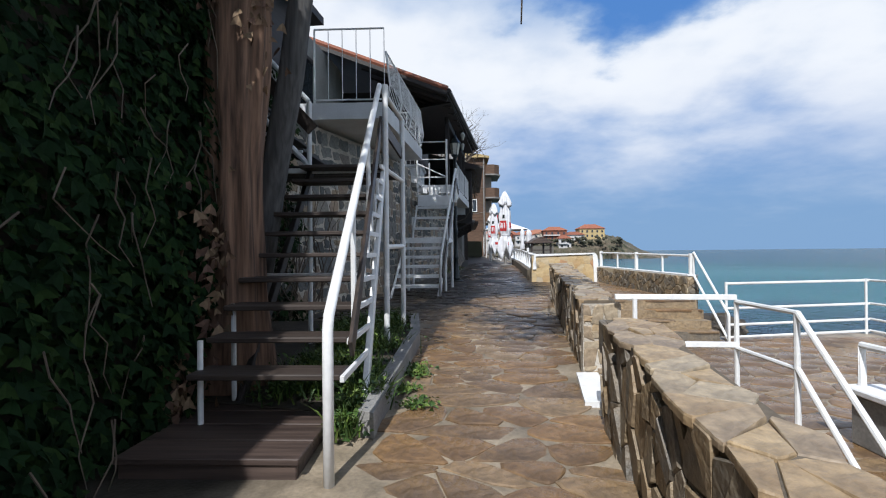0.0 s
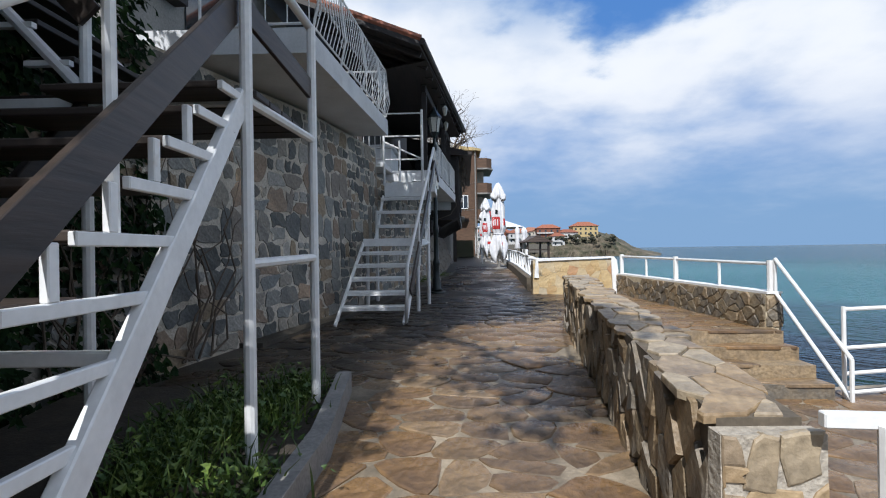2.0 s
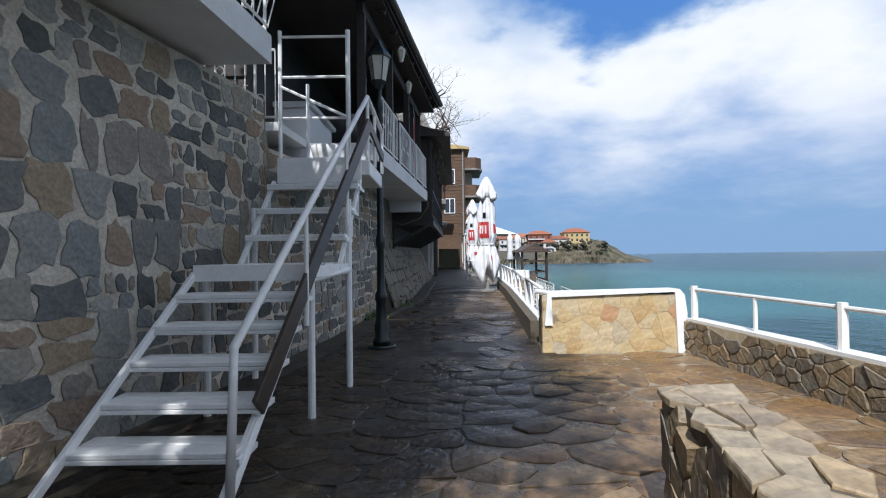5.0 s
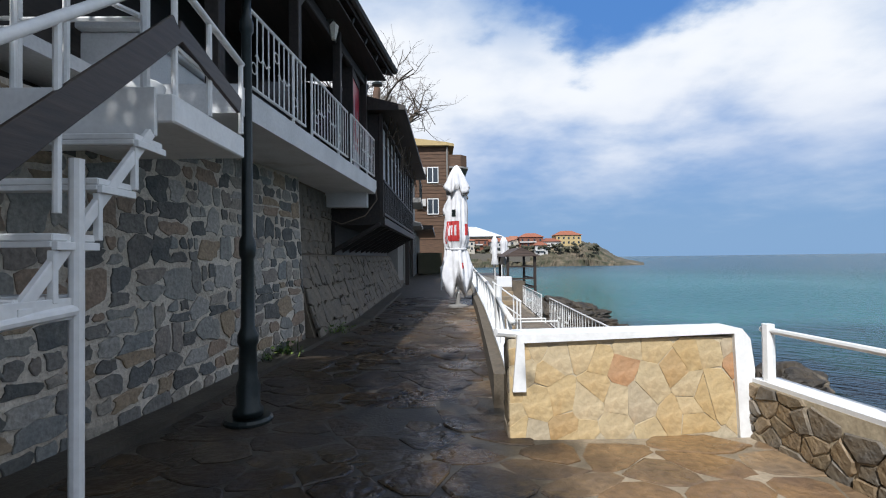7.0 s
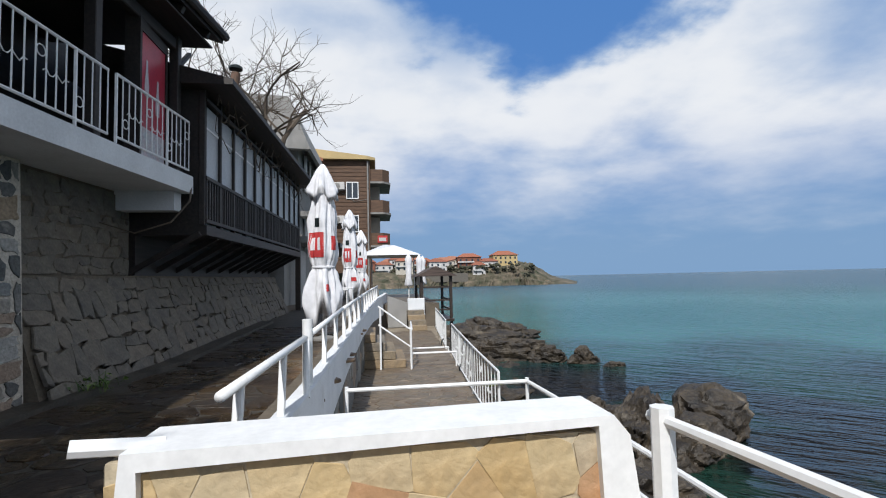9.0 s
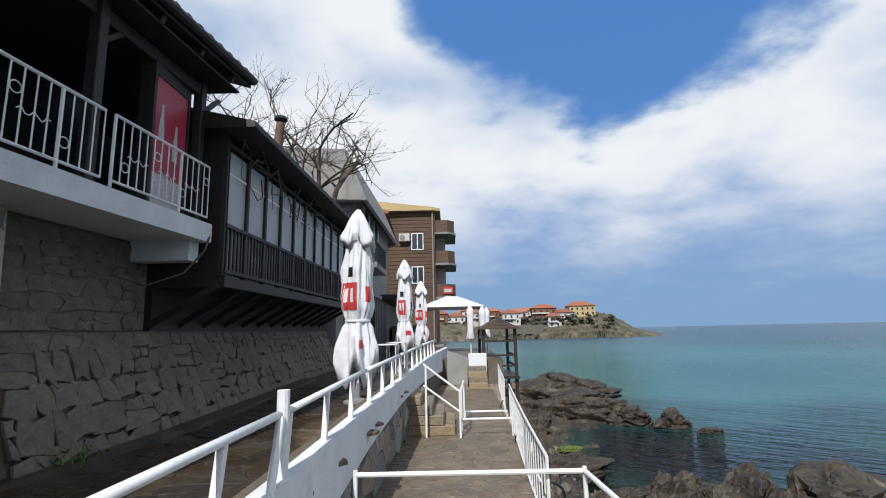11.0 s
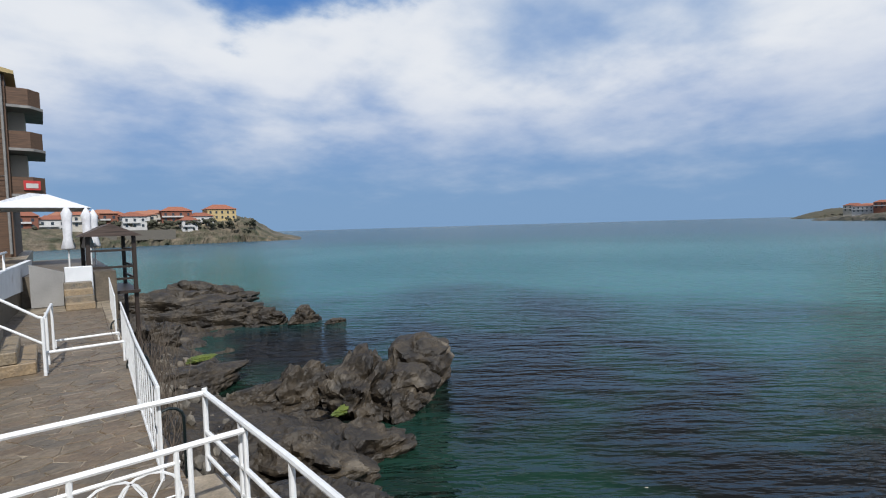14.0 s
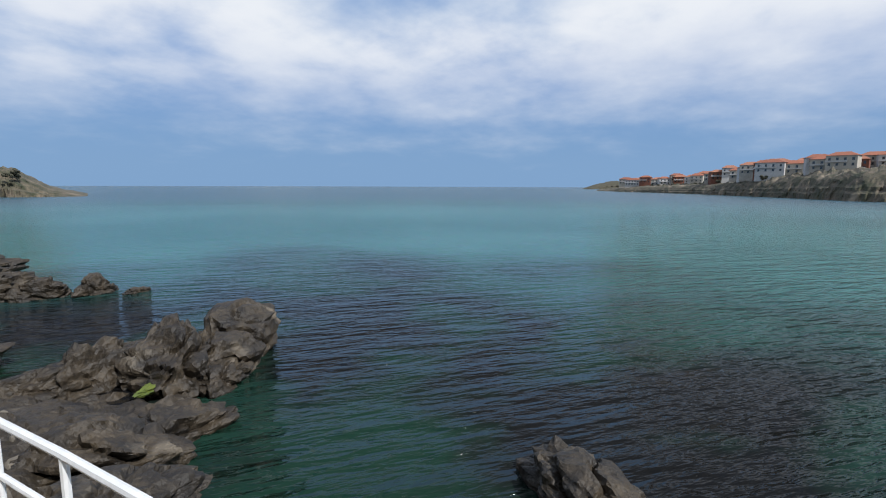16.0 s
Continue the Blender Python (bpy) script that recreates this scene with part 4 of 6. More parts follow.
wall_a = setting("wall_rubble", poly_wall(WALLFOOT, 6.6, 17.04, WALLTOP, 0.8, 0.10, 116), M_MORTAR, "tall grey rubble stone retaining wall in thick pale mortar", "wall")
wall_b = setting("wall_slab", poly_wall(WALLB, 17.06, 40.0, [(0, 2.06), (60, 2.06)], 1.4, 0.42), M_DARKJOINT, "battered wall of large flat grey stones", "wall")
setting("wall_upper", prism([(-1.5, 17.06), (-0.64, 17.06), (-0.50, 19.1), (-1.5, 19.1)], 2.065, 3.175), M_DARKJOINT, "rough wall under the veranda", "wall")
gutter = setting("gutter", strip([8.8, 10.4, 12, 14.5, 17, 19, 24], lambda y: ((lerp_table(WALLFOOT, y) if y < 17.04 else lerp_table(WALLB, y)) - 0.1, (lerp_table(WALLFOOT, y) if y < 17.04 else lerp_table(WALLB, y)) + 0.28), lambda x, y: gz(x, y) + 0.045, 2, 0.2), M_JOINT, "narrow raised concrete strip at the wall's foot", "gutter")

vine_a = bmesh.new()
rng = random.Random(61)
for k in range(26):
    y = rng.uniform(6.8, 8.4)
    pts = [Vector((lerp_table(WALLFOOT, y) + 0.05, y, 0.5))]
    for j in range(6):
        y = min(max(y + rng.gauss(0, 0.16), 6.7), 9.0)
        pts.append(Vector((lerp_table(WALLFOOT, y) + rng.uniform(0.03, 0.10), y, pts[-1].z + rng.uniform(0.12, 0.5))))
    tube(vine_a, pts, 0.014, 5, 0.004)
tagged(part("bare_vine", vine_a, M_TWIG), "bare twisting vine stems against the rubble wall", "vine", "", "stuff")

# ---- balcony and house above the first stairs ----
house = thing("house", "grey rendered house above the stairs with dark eaves", "house", (-4.0, 10.5, 3.7))
part("wall", prism([(-7, 8.4), (-3.6, 8.4), (-3.2, 12.6), (-3.2, 13.3), (-7, 13.3)], 3.72, 6.4), M_GREYRENDER, house)
part("roof", prism([(-7.4, 7.6), (-3.2, 7.6), (-2.9, 10.4), (-7.4, 10.6)], 6.42, 6.58), M_BLACKWOOD, house)
w = part("window", prism([(-3.52, 9.8), (-3.44, 9.8), (-3.33, 11.0), (-3.41, 11.0)], 4.6, 5.8), M_PANE, house)
part("window_frame", prism([(-3.52, 9.72), (-3.42, 9.72), (-3.29, 11.08), (-3.39, 11.08)], 4.52, 4.6), M_BLACKWOOD, w)
part("window_frame", prism([(-3.52, 9.72), (-3.42, 9.72), (-3.29, 11.08), (-3.39, 11.08)], 5.8, 5.88), M_BLACKWOOD, w)
part("upper_storey", prism([(-7, 7.9), (-3.5, 7.9), (-3.3, 9.6), (-7, 9.6)], 5.0, 6.42), M_BLACKWOOD, house, "dark boarded upper storey")
slab_a = setting("balcony_slab", prism([(-3.2, 8.3), (-1.27, 8.3), (-0.93, 12.2), (-2.3, 12.2)], 3.80, 4.08), M_SLABWHITE, "white painted concrete balcony slab with stained underside", "balcony")


def ornate_railing(a, b, z0, h, label, gap=0.115, posts=True, m=None, rings=True, belly=0.0):
    """Iron railing with thin bars, waves and rings between two points."""
    m = m or M_WHITE
    a, b = Vector((a[0], a[1], z0)), Vector((b[0], b[1], z0))
    d = (b - a).normalized()
    nrm = Vector((d.y, -d.x, 0))
    ob = thing("iron_railing", label, "railing", a)
    up = Vector((0, 0, 1))
    part("top_rail", tubed([a + up * h, b + up * h], 0.016, 6), m, ob)
    part("bottom_rail", tubed([a + up * 0.07, b + up * 0.07], 0.014, 6), m, ob)
    n = max(2, round((b - a).length / gap))
    for i in range(n + 1):
        p = a.lerp(b, i / n)
        r = 0.017 if posts and i % 9 == 0 else 0.0075
        lo = 0.0 if posts and i % 9 == 0 else 0.07
        if belly:
            part("bar", tubed([p + up * lo, p + nrm * belly + up * h * 0.35, p + nrm * belly * 0.6 + up * h * 0.6, p + up * h], r, 5), m, ob)
        else:
            part("bar", tubed([p + up * lo, p + up * h], r, 5), m, ob)
    if rings:
        for i in range(1, n, 4):
            c = a.lerp(b, (i + 0.5) / n) + up * h * (0.72 if (i // 4) % 2 else 0.34)
            part("ring", tubed([c + d * 0.05 * math.cos(k * math.pi / 5) + up * 0.05 * math.sin(k * math.pi / 5) for k in range(11)], 0.006, 4), m, ob)
            c = a.lerp(b, (i + 2.0) / n) + up * h * 0.5
            if i + 4 < n:
                part("scroll", tubed([c + d * (k / 8 - 0.5) * 0.3 + up * 0.03 * math.sin(k * 1.9) for k in range(9)], 0.006, 4), m, ob)
    return ob


ornate_railing((-1.26, 8.42), (-0.95, 12.15), 4.08, 0.92, "white ornate iron balcony railing with vertical bars", belly=0.07)
ornate_railing((-0.98, 12.16), (-2.2, 12.16), 4.08, 0.92, "white ornate iron balcony railing with vertical bars")
ornate_railing((-2.5, 8.36), (-1.28, 8.36), 4.08, 1.3, "tall white iron railing at the balcony's end", 0.24, rings=False)

# ---- second stairs ----
st2 = thing("outdoor_stairs", "white steel open-riser stairs with middle landing and wooden treads", "stairs", (-0.9, 11.3, 0.6))
L0, L1, R0, R1 = Vector((-1.42, 9.88, 0.56)), Vector((-1.27, 11.36, 1.76)), Vector((-0.46, 10.04, 0.56)), Vector((-0.33, 11.40, 1.76))
U0, U1, V0, V1 = Vector((-1.17, 11.98, 1.80)), Vector((-1.12, 12.80, 2.72)), Vector((-0.24, 12.02, 1.80)), Vector((-0.17, 12.80, 2.72))


def plank_tread(x0, x1, y0, y1, z):
    """A tread of two painted boards on a steel angle."""
    tr = part("tread", boxed((x0, y0, z - 0.035), (x1, (y0 + y1) / 2 - 0.004, z), None, 0.006), M_WHITE, st2)
    part("board", boxed((x0, (y0 + y1) / 2 + 0.004, z - 0.035), (x1, y1, z + 0.002), None, 0.006), M_WHITE, tr)
    part("front_angle", boxed((x0 + 0.004, y0 - 0.006, z - 0.062), (x1 - 0.004, y0 + 0.02, z - 0.037), None, 0.003), M_WHITE, tr)
    part("end_angle", boxed((x1 - 0.006, y0, z - 0.075), (x1 + 0.022, y1, z - 0.037), None, 0.003), M_WHITE, tr)


for lo, hi in ((L0, L1), (R0, R1), (U0, U1), (V0, V1)):
    part("stringer", beam(lo, hi, 0.035, 0.055), M_WHITE, st2)
for i in range(5):
    z = 0.80 + 0.203 * i
    f = (z - 0.56) / 1.2
    l, r = L0.lerp(L1, f), R0.lerp(R1, f)
    y = (l.y + r.y) / 2
    plank_tread(l.x - 0.01, r.x + 0.01, y - 0.10, y + 0.17, z)
plank_tread(-1.27, -0.31, 11.36, 11.62, 1.83)
plank_tread(-1.25, -0.28, 11.65, 11.95, 1.83)
plank_tread(-1.22, -0.24, 11.98, 12.32, 1.83)
part("landing_front", boxed((-1.27, 11.325, 1.70), (-0.31, 11.35, 1.832), None, 0.004), M_WHITE, st2)
part("landing_side", beam((-0.295, 11.36, 1.77), (-0.205, 12.32, 1.77), 0.025, 0.10), M_WHITE, st2)
for i in range(3):
    z = 2.11 + 0.285 * i
    l, r = U0.lerp(U1, (z - 1.8) / 0.92), V0.lerp(V1, (z - 1.8) / 0.92)
    plank_tread(l.x - 0.03, r.x + 0.01, l.y - 0.12, l.y + 0.15, z)
    part("hanger", boxed((r.x - 0.02, l.y - 0.115, z - 0.31), (r.x + 0.012, l.y - 0.085, z - 0.076), None, 0.003), M_WHITE, st2)
    part("hanger", boxed((l.x - 0.03, l.y - 0.115, z - 0.31), (l.x + 0.002, l.y - 0.085, z - 0.076), None, 0.003), M_WHITE, st2)
for x, y, z1 in ((-0.34, 11.40, 1.76), (-0.20, 12.27, 2.46), (-1.20, 12.42, 2.40), (-1.22, 11.45, 1.70)):
    part("post", tubed([(x, y, gz(x, y) - 0.02), (x, y, z1)], 0.032, 10), M_WHITE, st2)
part("edge_pipe", tubed([(-0.43, 10.06, 0.58), (-0.33, 11.36, 1.70), (-0.20, 12.27, 1.76)], 0.03, 10), M_WHITE, st2)
part("riser_panel", boxed((-1.10, 12.83, 2.71), (-0.16, 12.86, 3.0), None, 0.006), M_WHITE, st2)
part("platform", boxed((-1.10, 12.865, 2.80), (-0.07, 13.92, 2.97), None, 0.01), M_WHITE, st2)
r2 = thing("stair_railing", "white pipe handrail with a dark wooden guard board", "railing", (-0.4, 10.2, 0.6))
H0, H1, H2 = Vector((-0.40, 10.08, 1.40)), Vector((-0.10, 12.93, 3.70)), Vector((-0.05, 13.82, 3.52))
part("handrail", tubed([(-0.42, 10.06, 0.58), H0, H1, H2], 0.026, 10), M_WHITE, r2, "", True)
for f in (0.36, 0.72):
    p = H0.lerp(H1, f)
    part("baluster", tubed([p, p - Vector((0, 0, 0.86))], 0.018, 8), M_WHITE, r2)
for f in (0.0, 0.45, 0.98):
    p = H1.lerp(H2, f)
    part("baluster", tubed([p, (p.x, p.y, 2.97)], 0.02, 8), M_WHITE, r2)
part("rail_bar", tubed([(-0.10, 12.93, 3.28), (-0.05, 13.82, 3.20)], 0.014, 6), M_WHITE, r2)
part("guard_board", beam((-0.38, 10.36, 0.98), (-0.085, 12.93, 3.39), 0.03, 0.15), M_DARKWOOD, r2, "dark brown wooden board")
part("guard_board", beam((-0.085, 12.935, 3.39), (-0.03, 13.72, 3.16), 0.03, 0.12), M_DARKWOOD, r2, "dark brown wooden board")
gate = thing("balcony_gate_railing", "white pipe railing around the stair head", "railing", (-1.1, 12.9, 2.97))
part("rail_bar", tubed([(-1.12, 13.0, 3.86), (-0.35, 13.0, 3.50)], 0.018, 6), M_WHITE, gate)
for x in (-1.12, -0.80):
    part("post", tubed([(x, 13.0, 2.97), (x, 13.0, 3.88)], 0.02, 8), M_WHITE, gate)
for z in (3.50, 3.98, 4.45):
    part("rail_bar", tubed([(-1.13, 13.04, z), (-0.34, 13.04, z)], 0.016, 6), M_WHITE, gate)
part("post", tubed([(-0.34, 13.04, 2.97), (-0.34, 13.04, 4.52)], 0.028, 8), M_WHITE, gate)
part("post", tubed([(-1.13, 13.04, 2.97), (-1.13, 13.04, 4.52)], 0.024, 8), M_WHITE, gate)
setting("floor_stair_head", prism([(-3.2, 13.03), (-1.14, 13.03), (-1.08, 13.94), (-3.2, 13.94)], 3.36, 3.46), M_SLABWHITE, "thin white painted deck edge beside the stair head", "floor")
bench = thing("service_counter", "white plastered counter with a projecting top on the balcony", "counter", (-1.6, 14.3, 3.42))
part("body", boxed((-2.2, 14.25, 3.42), (-1.12, 15.6, 4.0), None, 0.02), M_PLASTER, bench)
part("top", boxed((-2.25, 14.18, 4.0), (-1.06, 15.66, 4.07), None, 0.01), M_SLABWHITE, bench)
basin = thing("white_basin", "round white bowl standing at the stair head", "basin", (-0.72, 13.55, 2.97))
part("bowl", lathe([(0.10, 0.0), (0.12, 0.02), (0.10, 0.10), (0.17, 0.20), (0.20, 0.30), (0.19, 0.31), (0.16, 0.22), (0.02, 0.20)], 24, (-0.72, 13.55, 2.97)), M_WHITE, basin, "", True)

# ---- restaurant balcony and roof ----
setting("balcony_slab_2", prism([(-1.6, 13.95), (-0.13, 13.95), (0.37, 19.0), (-1.6, 19.0)], 3.18, 3.42), M_SLABWHITE, "white painted balcony slab over the walkway", "balcony")
setting("beam_trim", boxed((-1.0, 18.75, 2.92), (0.22, 18.98, 3.178)), M_SLABWHITE, "white concrete beam under the balcony's end", "beam")
setting("wall_restaurant", prism([(-6, 13.3), (-1.62, 13.3), (-1.62, 19.0), (-0.9, 27), (-6, 27)], 2.07, 5.9), M_BLACKWOOD, "dark boarded restaurant back wall", "wall")
setting("ceiling", prism([(-1.62, 13.3), (-0.2, 12.6), (0.55, 19.2), (-1.62, 19.2)], 5.36, 5.385), M_BLACKWOOD, "dark boarded veranda ceiling", "ceiling")
E0, E1 = Vector((-0.28, 11.9, 5.45)), Vector((0.67, 19.3, 5.58))
roof = thing("tiled_roof", "low terracotta tiled roof with dark boarded eaves", "roof", (-2, 15.5, 5.4), "", "structure")


def roof_sheet(drop0, drop1):
    bm = bmesh.new()
    pts = [E0, E1, Vector((-3.4, 19.5, 6.9)), Vector((-4.4, 11.7, 6.95))]
    a = [bm.verts.new(p + Vector((0, 0, drop0))) for p in pts]
    b = [bm.verts.new(p + Vector((0, 0, drop1))) for p in pts]
    bm.faces.new(a[::-1])
    bm.faces.new(b)
    for i in range(4):
        bm.faces.new((a[i], a[(i + 1) % 4], b[(i + 1) % 4], b[i]))
    bmesh.ops.recalc_face_normals(bm, faces=bm.faces)
    return bm


part("eave_boards", roof_sheet(-0.10, 0.0), M_BLACKWOOD, roof)
part("gutter", tubed([E0 + Vector((0.04, 0, 0.0)), E1 + Vector((0.04, 0, 0.0))], 0.06, 8), M_BLACKWOOD, roof)
for i in range(11):
    p = E0.lerp(E1, (i + 0.5) / 11)
    part("rafter", beam(p + Vector((-0.05, 0, -0.14)), p + Vector((-2.2, 0, 0.72)), 0.07, 0.10), M_BLACKWOOD, roof)
for i in range(36):
    p, q = E0.lerp(E1, (i + 0.3) / 36), Vector((-4.4, 11.7, 6.95)).lerp(Vector((-3.4, 19.5, 6.9)), (i + 0.3) / 36)
    part("tile_row", tubed([p + Vector((0, 0, 0.05)), p.lerp(q, 0.5) + Vector((0, 0, 0.05)), q + Vector((0, 0, 0.05))], 0.085, 6), M_TILE, roof)
for x, y in ((-0.22, 14.0), (-0.02, 15.6), (0.14, 17.2), (0.28, 18.9)):
    post = thing("timber_post", "dark timber post carrying the restaurant roof", "post", (x - 0.12, y, 3.42), "veranda posts")
    part("shaft", boxed((x - 0.18, y - 0.06, 3.42), (x - 0.06, y + 0.06, 5.36), None, 0.008), M_BLACKWOOD, post)
    part("brace", beam((x - 0.12, y, 4.9), (x - 0.12, y + 0.5, 5.35), 0.06, 0.06), M_BLACKWOOD, post)
setting("beam_plate", beam((-0.34, 13.9, 5.24), (0.16, 19.0, 5.24), 0.10, 0.16), M_BLACKWOOD, "dark timber plate along the veranda", "beam")
lab = "white iron balcony railing with rings and waves"
ornate_railing((-2.5, 13.08), (-1.2, 13.08), 3.46, 0.86, lab)
ornate_railing((-0.14, 14.1), (0.0, 15.5), 3.42, 0.74, lab)
ornate_railing((0.02, 15.7), (0.17, 17.2), 3.42, 0.74, lab)
ornate_railing((0.20, 17.3), (0.345, 18.9), 3.42, 0.74, lab)
cool = thing("drinks_poster", "tall red poster panel with pale bottle shapes", "poster", (0.08, 18.4, 3.44))
part("panel", boxed((-0.05, 18.05, 3.44), (0.10, 18.72, 5.02)), M_POSTER, cool)
for lo, hi in (((-0.06, 18.0, 3.44), (0.115, 18.05, 5.30)), ((-0.06, 18.72, 3.44), (0.115, 18.77, 5.30)), ((-0.06, 18.05, 5.02), (0.115, 18.72, 5.30))):
    part("frame", boxed(lo, hi), M_BLACKWOOD, cool)
for y, z in ((18.2, 4.25), (18.5, 4.1)):
    b2 = lathe([(0.055, 0), (0.06, 0.15), (0.03, 0.32), (0.022, 0.46)], 10, (0, 0, 0))
    bmesh.ops.transform(b2, matrix=Matrix.Translation((0.104, y, z)) @ Matrix.Diagonal((0.08, 1, 1, 1)), verts=b2.verts)
    part("bottle_print", b2, M_POSTERPALE, cool)
part("splash_print", boxed((0.1005, 18.08, 3.46), (0.106, 18.70, 3.85)), M_POSTERPALE, cool)
for y in (15.0, 16.5):
    lan = thing("wall_lantern", "small white lantern under the eaves", "lantern", (0.15, y, 5.0))
    part("cage", lathe([(0.03, -0.12), (0.06, 0.0), (0.07, 0.06), (0.02, 0.12)], 6, (0.12, y, 5.05)), M_GLASSWHITE, lan)
    part("arm", tubed([(0.02, y, 5.2), (0.12, y, 5.2), (0.12, y, 5.15)], 0.01, 6), M_LAMP, lan)

# ---- glazed veranda ----
bay = thing("glazed_veranda", "dark timber glazed veranda on diagonal brackets over the walkway", "veranda", (0.3, 22, 2.7))


def bx(y):
    return 0.50 + 0.028 * (y - 19.1)


Y0, Y1, NB = 19.15, 26.4, 11
part("floor", prism([(-0.7, Y0), (bx(Y0), Y0), (bx(Y1), Y1), (-0.7, Y1)], 2.62, 2.76), M_BLACKWOOD, bay)
part("soffit_panel", prism([(-0.65, Y0), (-0.44, Y0), (-0.20, Y1), (-0.4, Y1)], 2.065, 2.62), M_BLACKWOOD, bay)
part("eave", prism([(-1.2, Y0 - 0.25), (bx(Y0) + 0.42, Y0 - 0.25), (bx(Y1) + 0.42, Y1 + 0.5), (-1.2, Y1 + 0.5)], 4.72, lambda x, y: 4.80 + 0.25 * max(0, (0.9 - x))), M_BLACKWOOD, bay)
part("back_wall", prism([(-0.95, Y0), (-0.9, Y0), (-0.7, Y1), (-0.75, Y1)], 2.76, 4.72), M_BLACKWOOD, bay)
part("end_wall", prism([(-0.9, Y0), (bx(Y0) - 0.02, Y0), (bx(Y0) - 0.02, Y0 + 0.04), (-0.9, Y0 + 0.04)], 2.76, 4.72), M_BLACKWOOD, bay)
part("end_wall", prism([(-0.9, Y1 - 0.04), (bx(Y1) - 0.02, Y1 - 0.04), (bx(Y1) - 0.02, Y1), (-0.9, Y1)], 2.76, 4.72), M_BLACKWOOD, bay)
for i in range(NB + 1):
    y = Y0 + (Y1 - Y0) * i / NB
    part("mullion", boxed((bx(y) - 0.10, y - 0.035, 2.76), (bx(y) - 0.02, y + 0.035, 4.72), None, 0.006), M_BLACKWOOD, bay)
    part("strut", beam((-0.52 + 0.02 * (y - 19), y, 2.10), (bx(y) - 0.08, y, 2.64), 0.07, 0.08), M_BLACKWOOD, bay)
    if i < NB:
        ya, yb = y + 0.04, y + (Y1 - Y0) / NB - 0.04
        pn = part("pane", prism([(bx(ya) - 0.07, ya), (bx(ya) - 0.06, ya), (bx(yb) - 0.06, yb), (bx(yb) - 0.07, yb)], 3.44, 4.52), M_PANEGLARE, bay, "window pane painted pale as a reflection")
        part("glazing_bar", prism([(bx(ya) - 0.072, ya), (bx(ya) - 0.05, ya), (bx(yb) - 0.05, yb), (bx(yb) - 0.072, yb)], 4.18, 4.21), M_WHITE, pn)
        # first four panels painted pale, as reflections behind the slats
        part("parapet_panel", prism([(bx(ya) - 0.10, ya), (bx(ya) - 0.08, ya), (bx(yb) - 0.08, yb), (bx(yb) - 0.10, yb)], 2.76, 3.42), M_PANEGLARE if i < 4 else M_PANE, bay)
for z in (2.80, 3.42, 4.56):
    part("rail", prism([(bx(Y0) - 0.06, Y0), (bx(Y0) + 0.0, Y0), (bx(Y1) + 0.0, Y1), (bx(Y1) - 0.06, Y1)], z, z + 0.05), M_BLACKWOOD, bay)
for i in range(66):
    y = Y0 + (Y1 - Y0) * (i + 0.5) / 66
    part("slat", boxed((bx(y) - 0.04, y - 0.018, 2.85), (bx(y) - 0.015, y + 0.018, 3.42)), M_BLACKWOOD, bay)


# ---- street lamp ----
lamp = thing("street_lamp", "dark green cast-iron street lamp with square lantern", "street lamp", (-0.12, 14.1, 0.64))
part("base_plate", lathe([(0.20, 0.0), (0.20, 0.02), (0.18, 0.04)], 20, (-0.12, 14.1, 0.64)), M_LAMP, lamp)
part("pole", lathe([(r * 0.82, z) for r, z in ((0.15, 0.05), (0.15, 0.10), (0.115, 0.14), (0.12, 0.30), (0.095, 0.36), (0.085, 0.62), (0.105, 0.66), (0.10, 0.72), (0.07, 0.78), (0.062, 1.35), (0.08, 1.38), (0.085, 1.44), (0.08, 1.5), (0.056, 1.55), (0.05, 3.25), (0.07, 3.28), (0.07, 3.36), (0.045, 3.4), (0.045, 3.55))], 16, (-0.12, 14.1, 0.64)), M_LAMP, lamp, "", True)
head = part("lantern", lathe([(0.05, 3.55), (0.07, 3.60), (0.10, 3.64), (0.11, 3.66)], 6, (-0.12, 14.1, 0.64)), M_LAMP, lamp)
part("lamp_glass", lathe([(0.10, 3.66), (0.155, 3.98)], 6, (-0.12, 14.1, 0.64)), M_GLASSWHITE, head, "milky glass panes")
part("lantern_roof", lathe([(0.18, 3.98), (0.17, 4.02), (0.07, 4.14), (0.02, 4.24)], 6, (-0.12, 14.1, 0.64)), M_LAMP, lamp)
for k in range(6):
    a = k * math.pi / 3
    part("lantern_rib", tubed([(-0.12 + 0.10 * math.cos(a), 14.1 + 0.10 * math.sin(a), 4.30), (-0.12 + 0.16 * math.cos(a), 14.1 + 0.16 * math.sin(a), 4.62)], 0.008, 5), M_LAMP, head)

# ---- low walls on the sea side ----


def skew_wall(x0, y0, x1, y1, w, z0, zt0, zt1):
    bm = bmesh.new()
    vs = []
    for x, y, t in ((x0, y0, zt0), (x1, y1, zt1)):
        vs.append([bm.verts.new(p) for p in ((x, y, z0), (x + w, y, z0), (x + w, y, t), (x, y, t))])
    a, b = vs
    for k in range(4):
        bm.faces.new((a[k], a[(k + 1) % 4], b[(k + 1) % 4], b[k]))
    bm.faces.new(a[::-1])
    bm.faces.new(b)
    bmesh.ops.recalc_face_normals(bm, faces=bm.faces)
    return bm


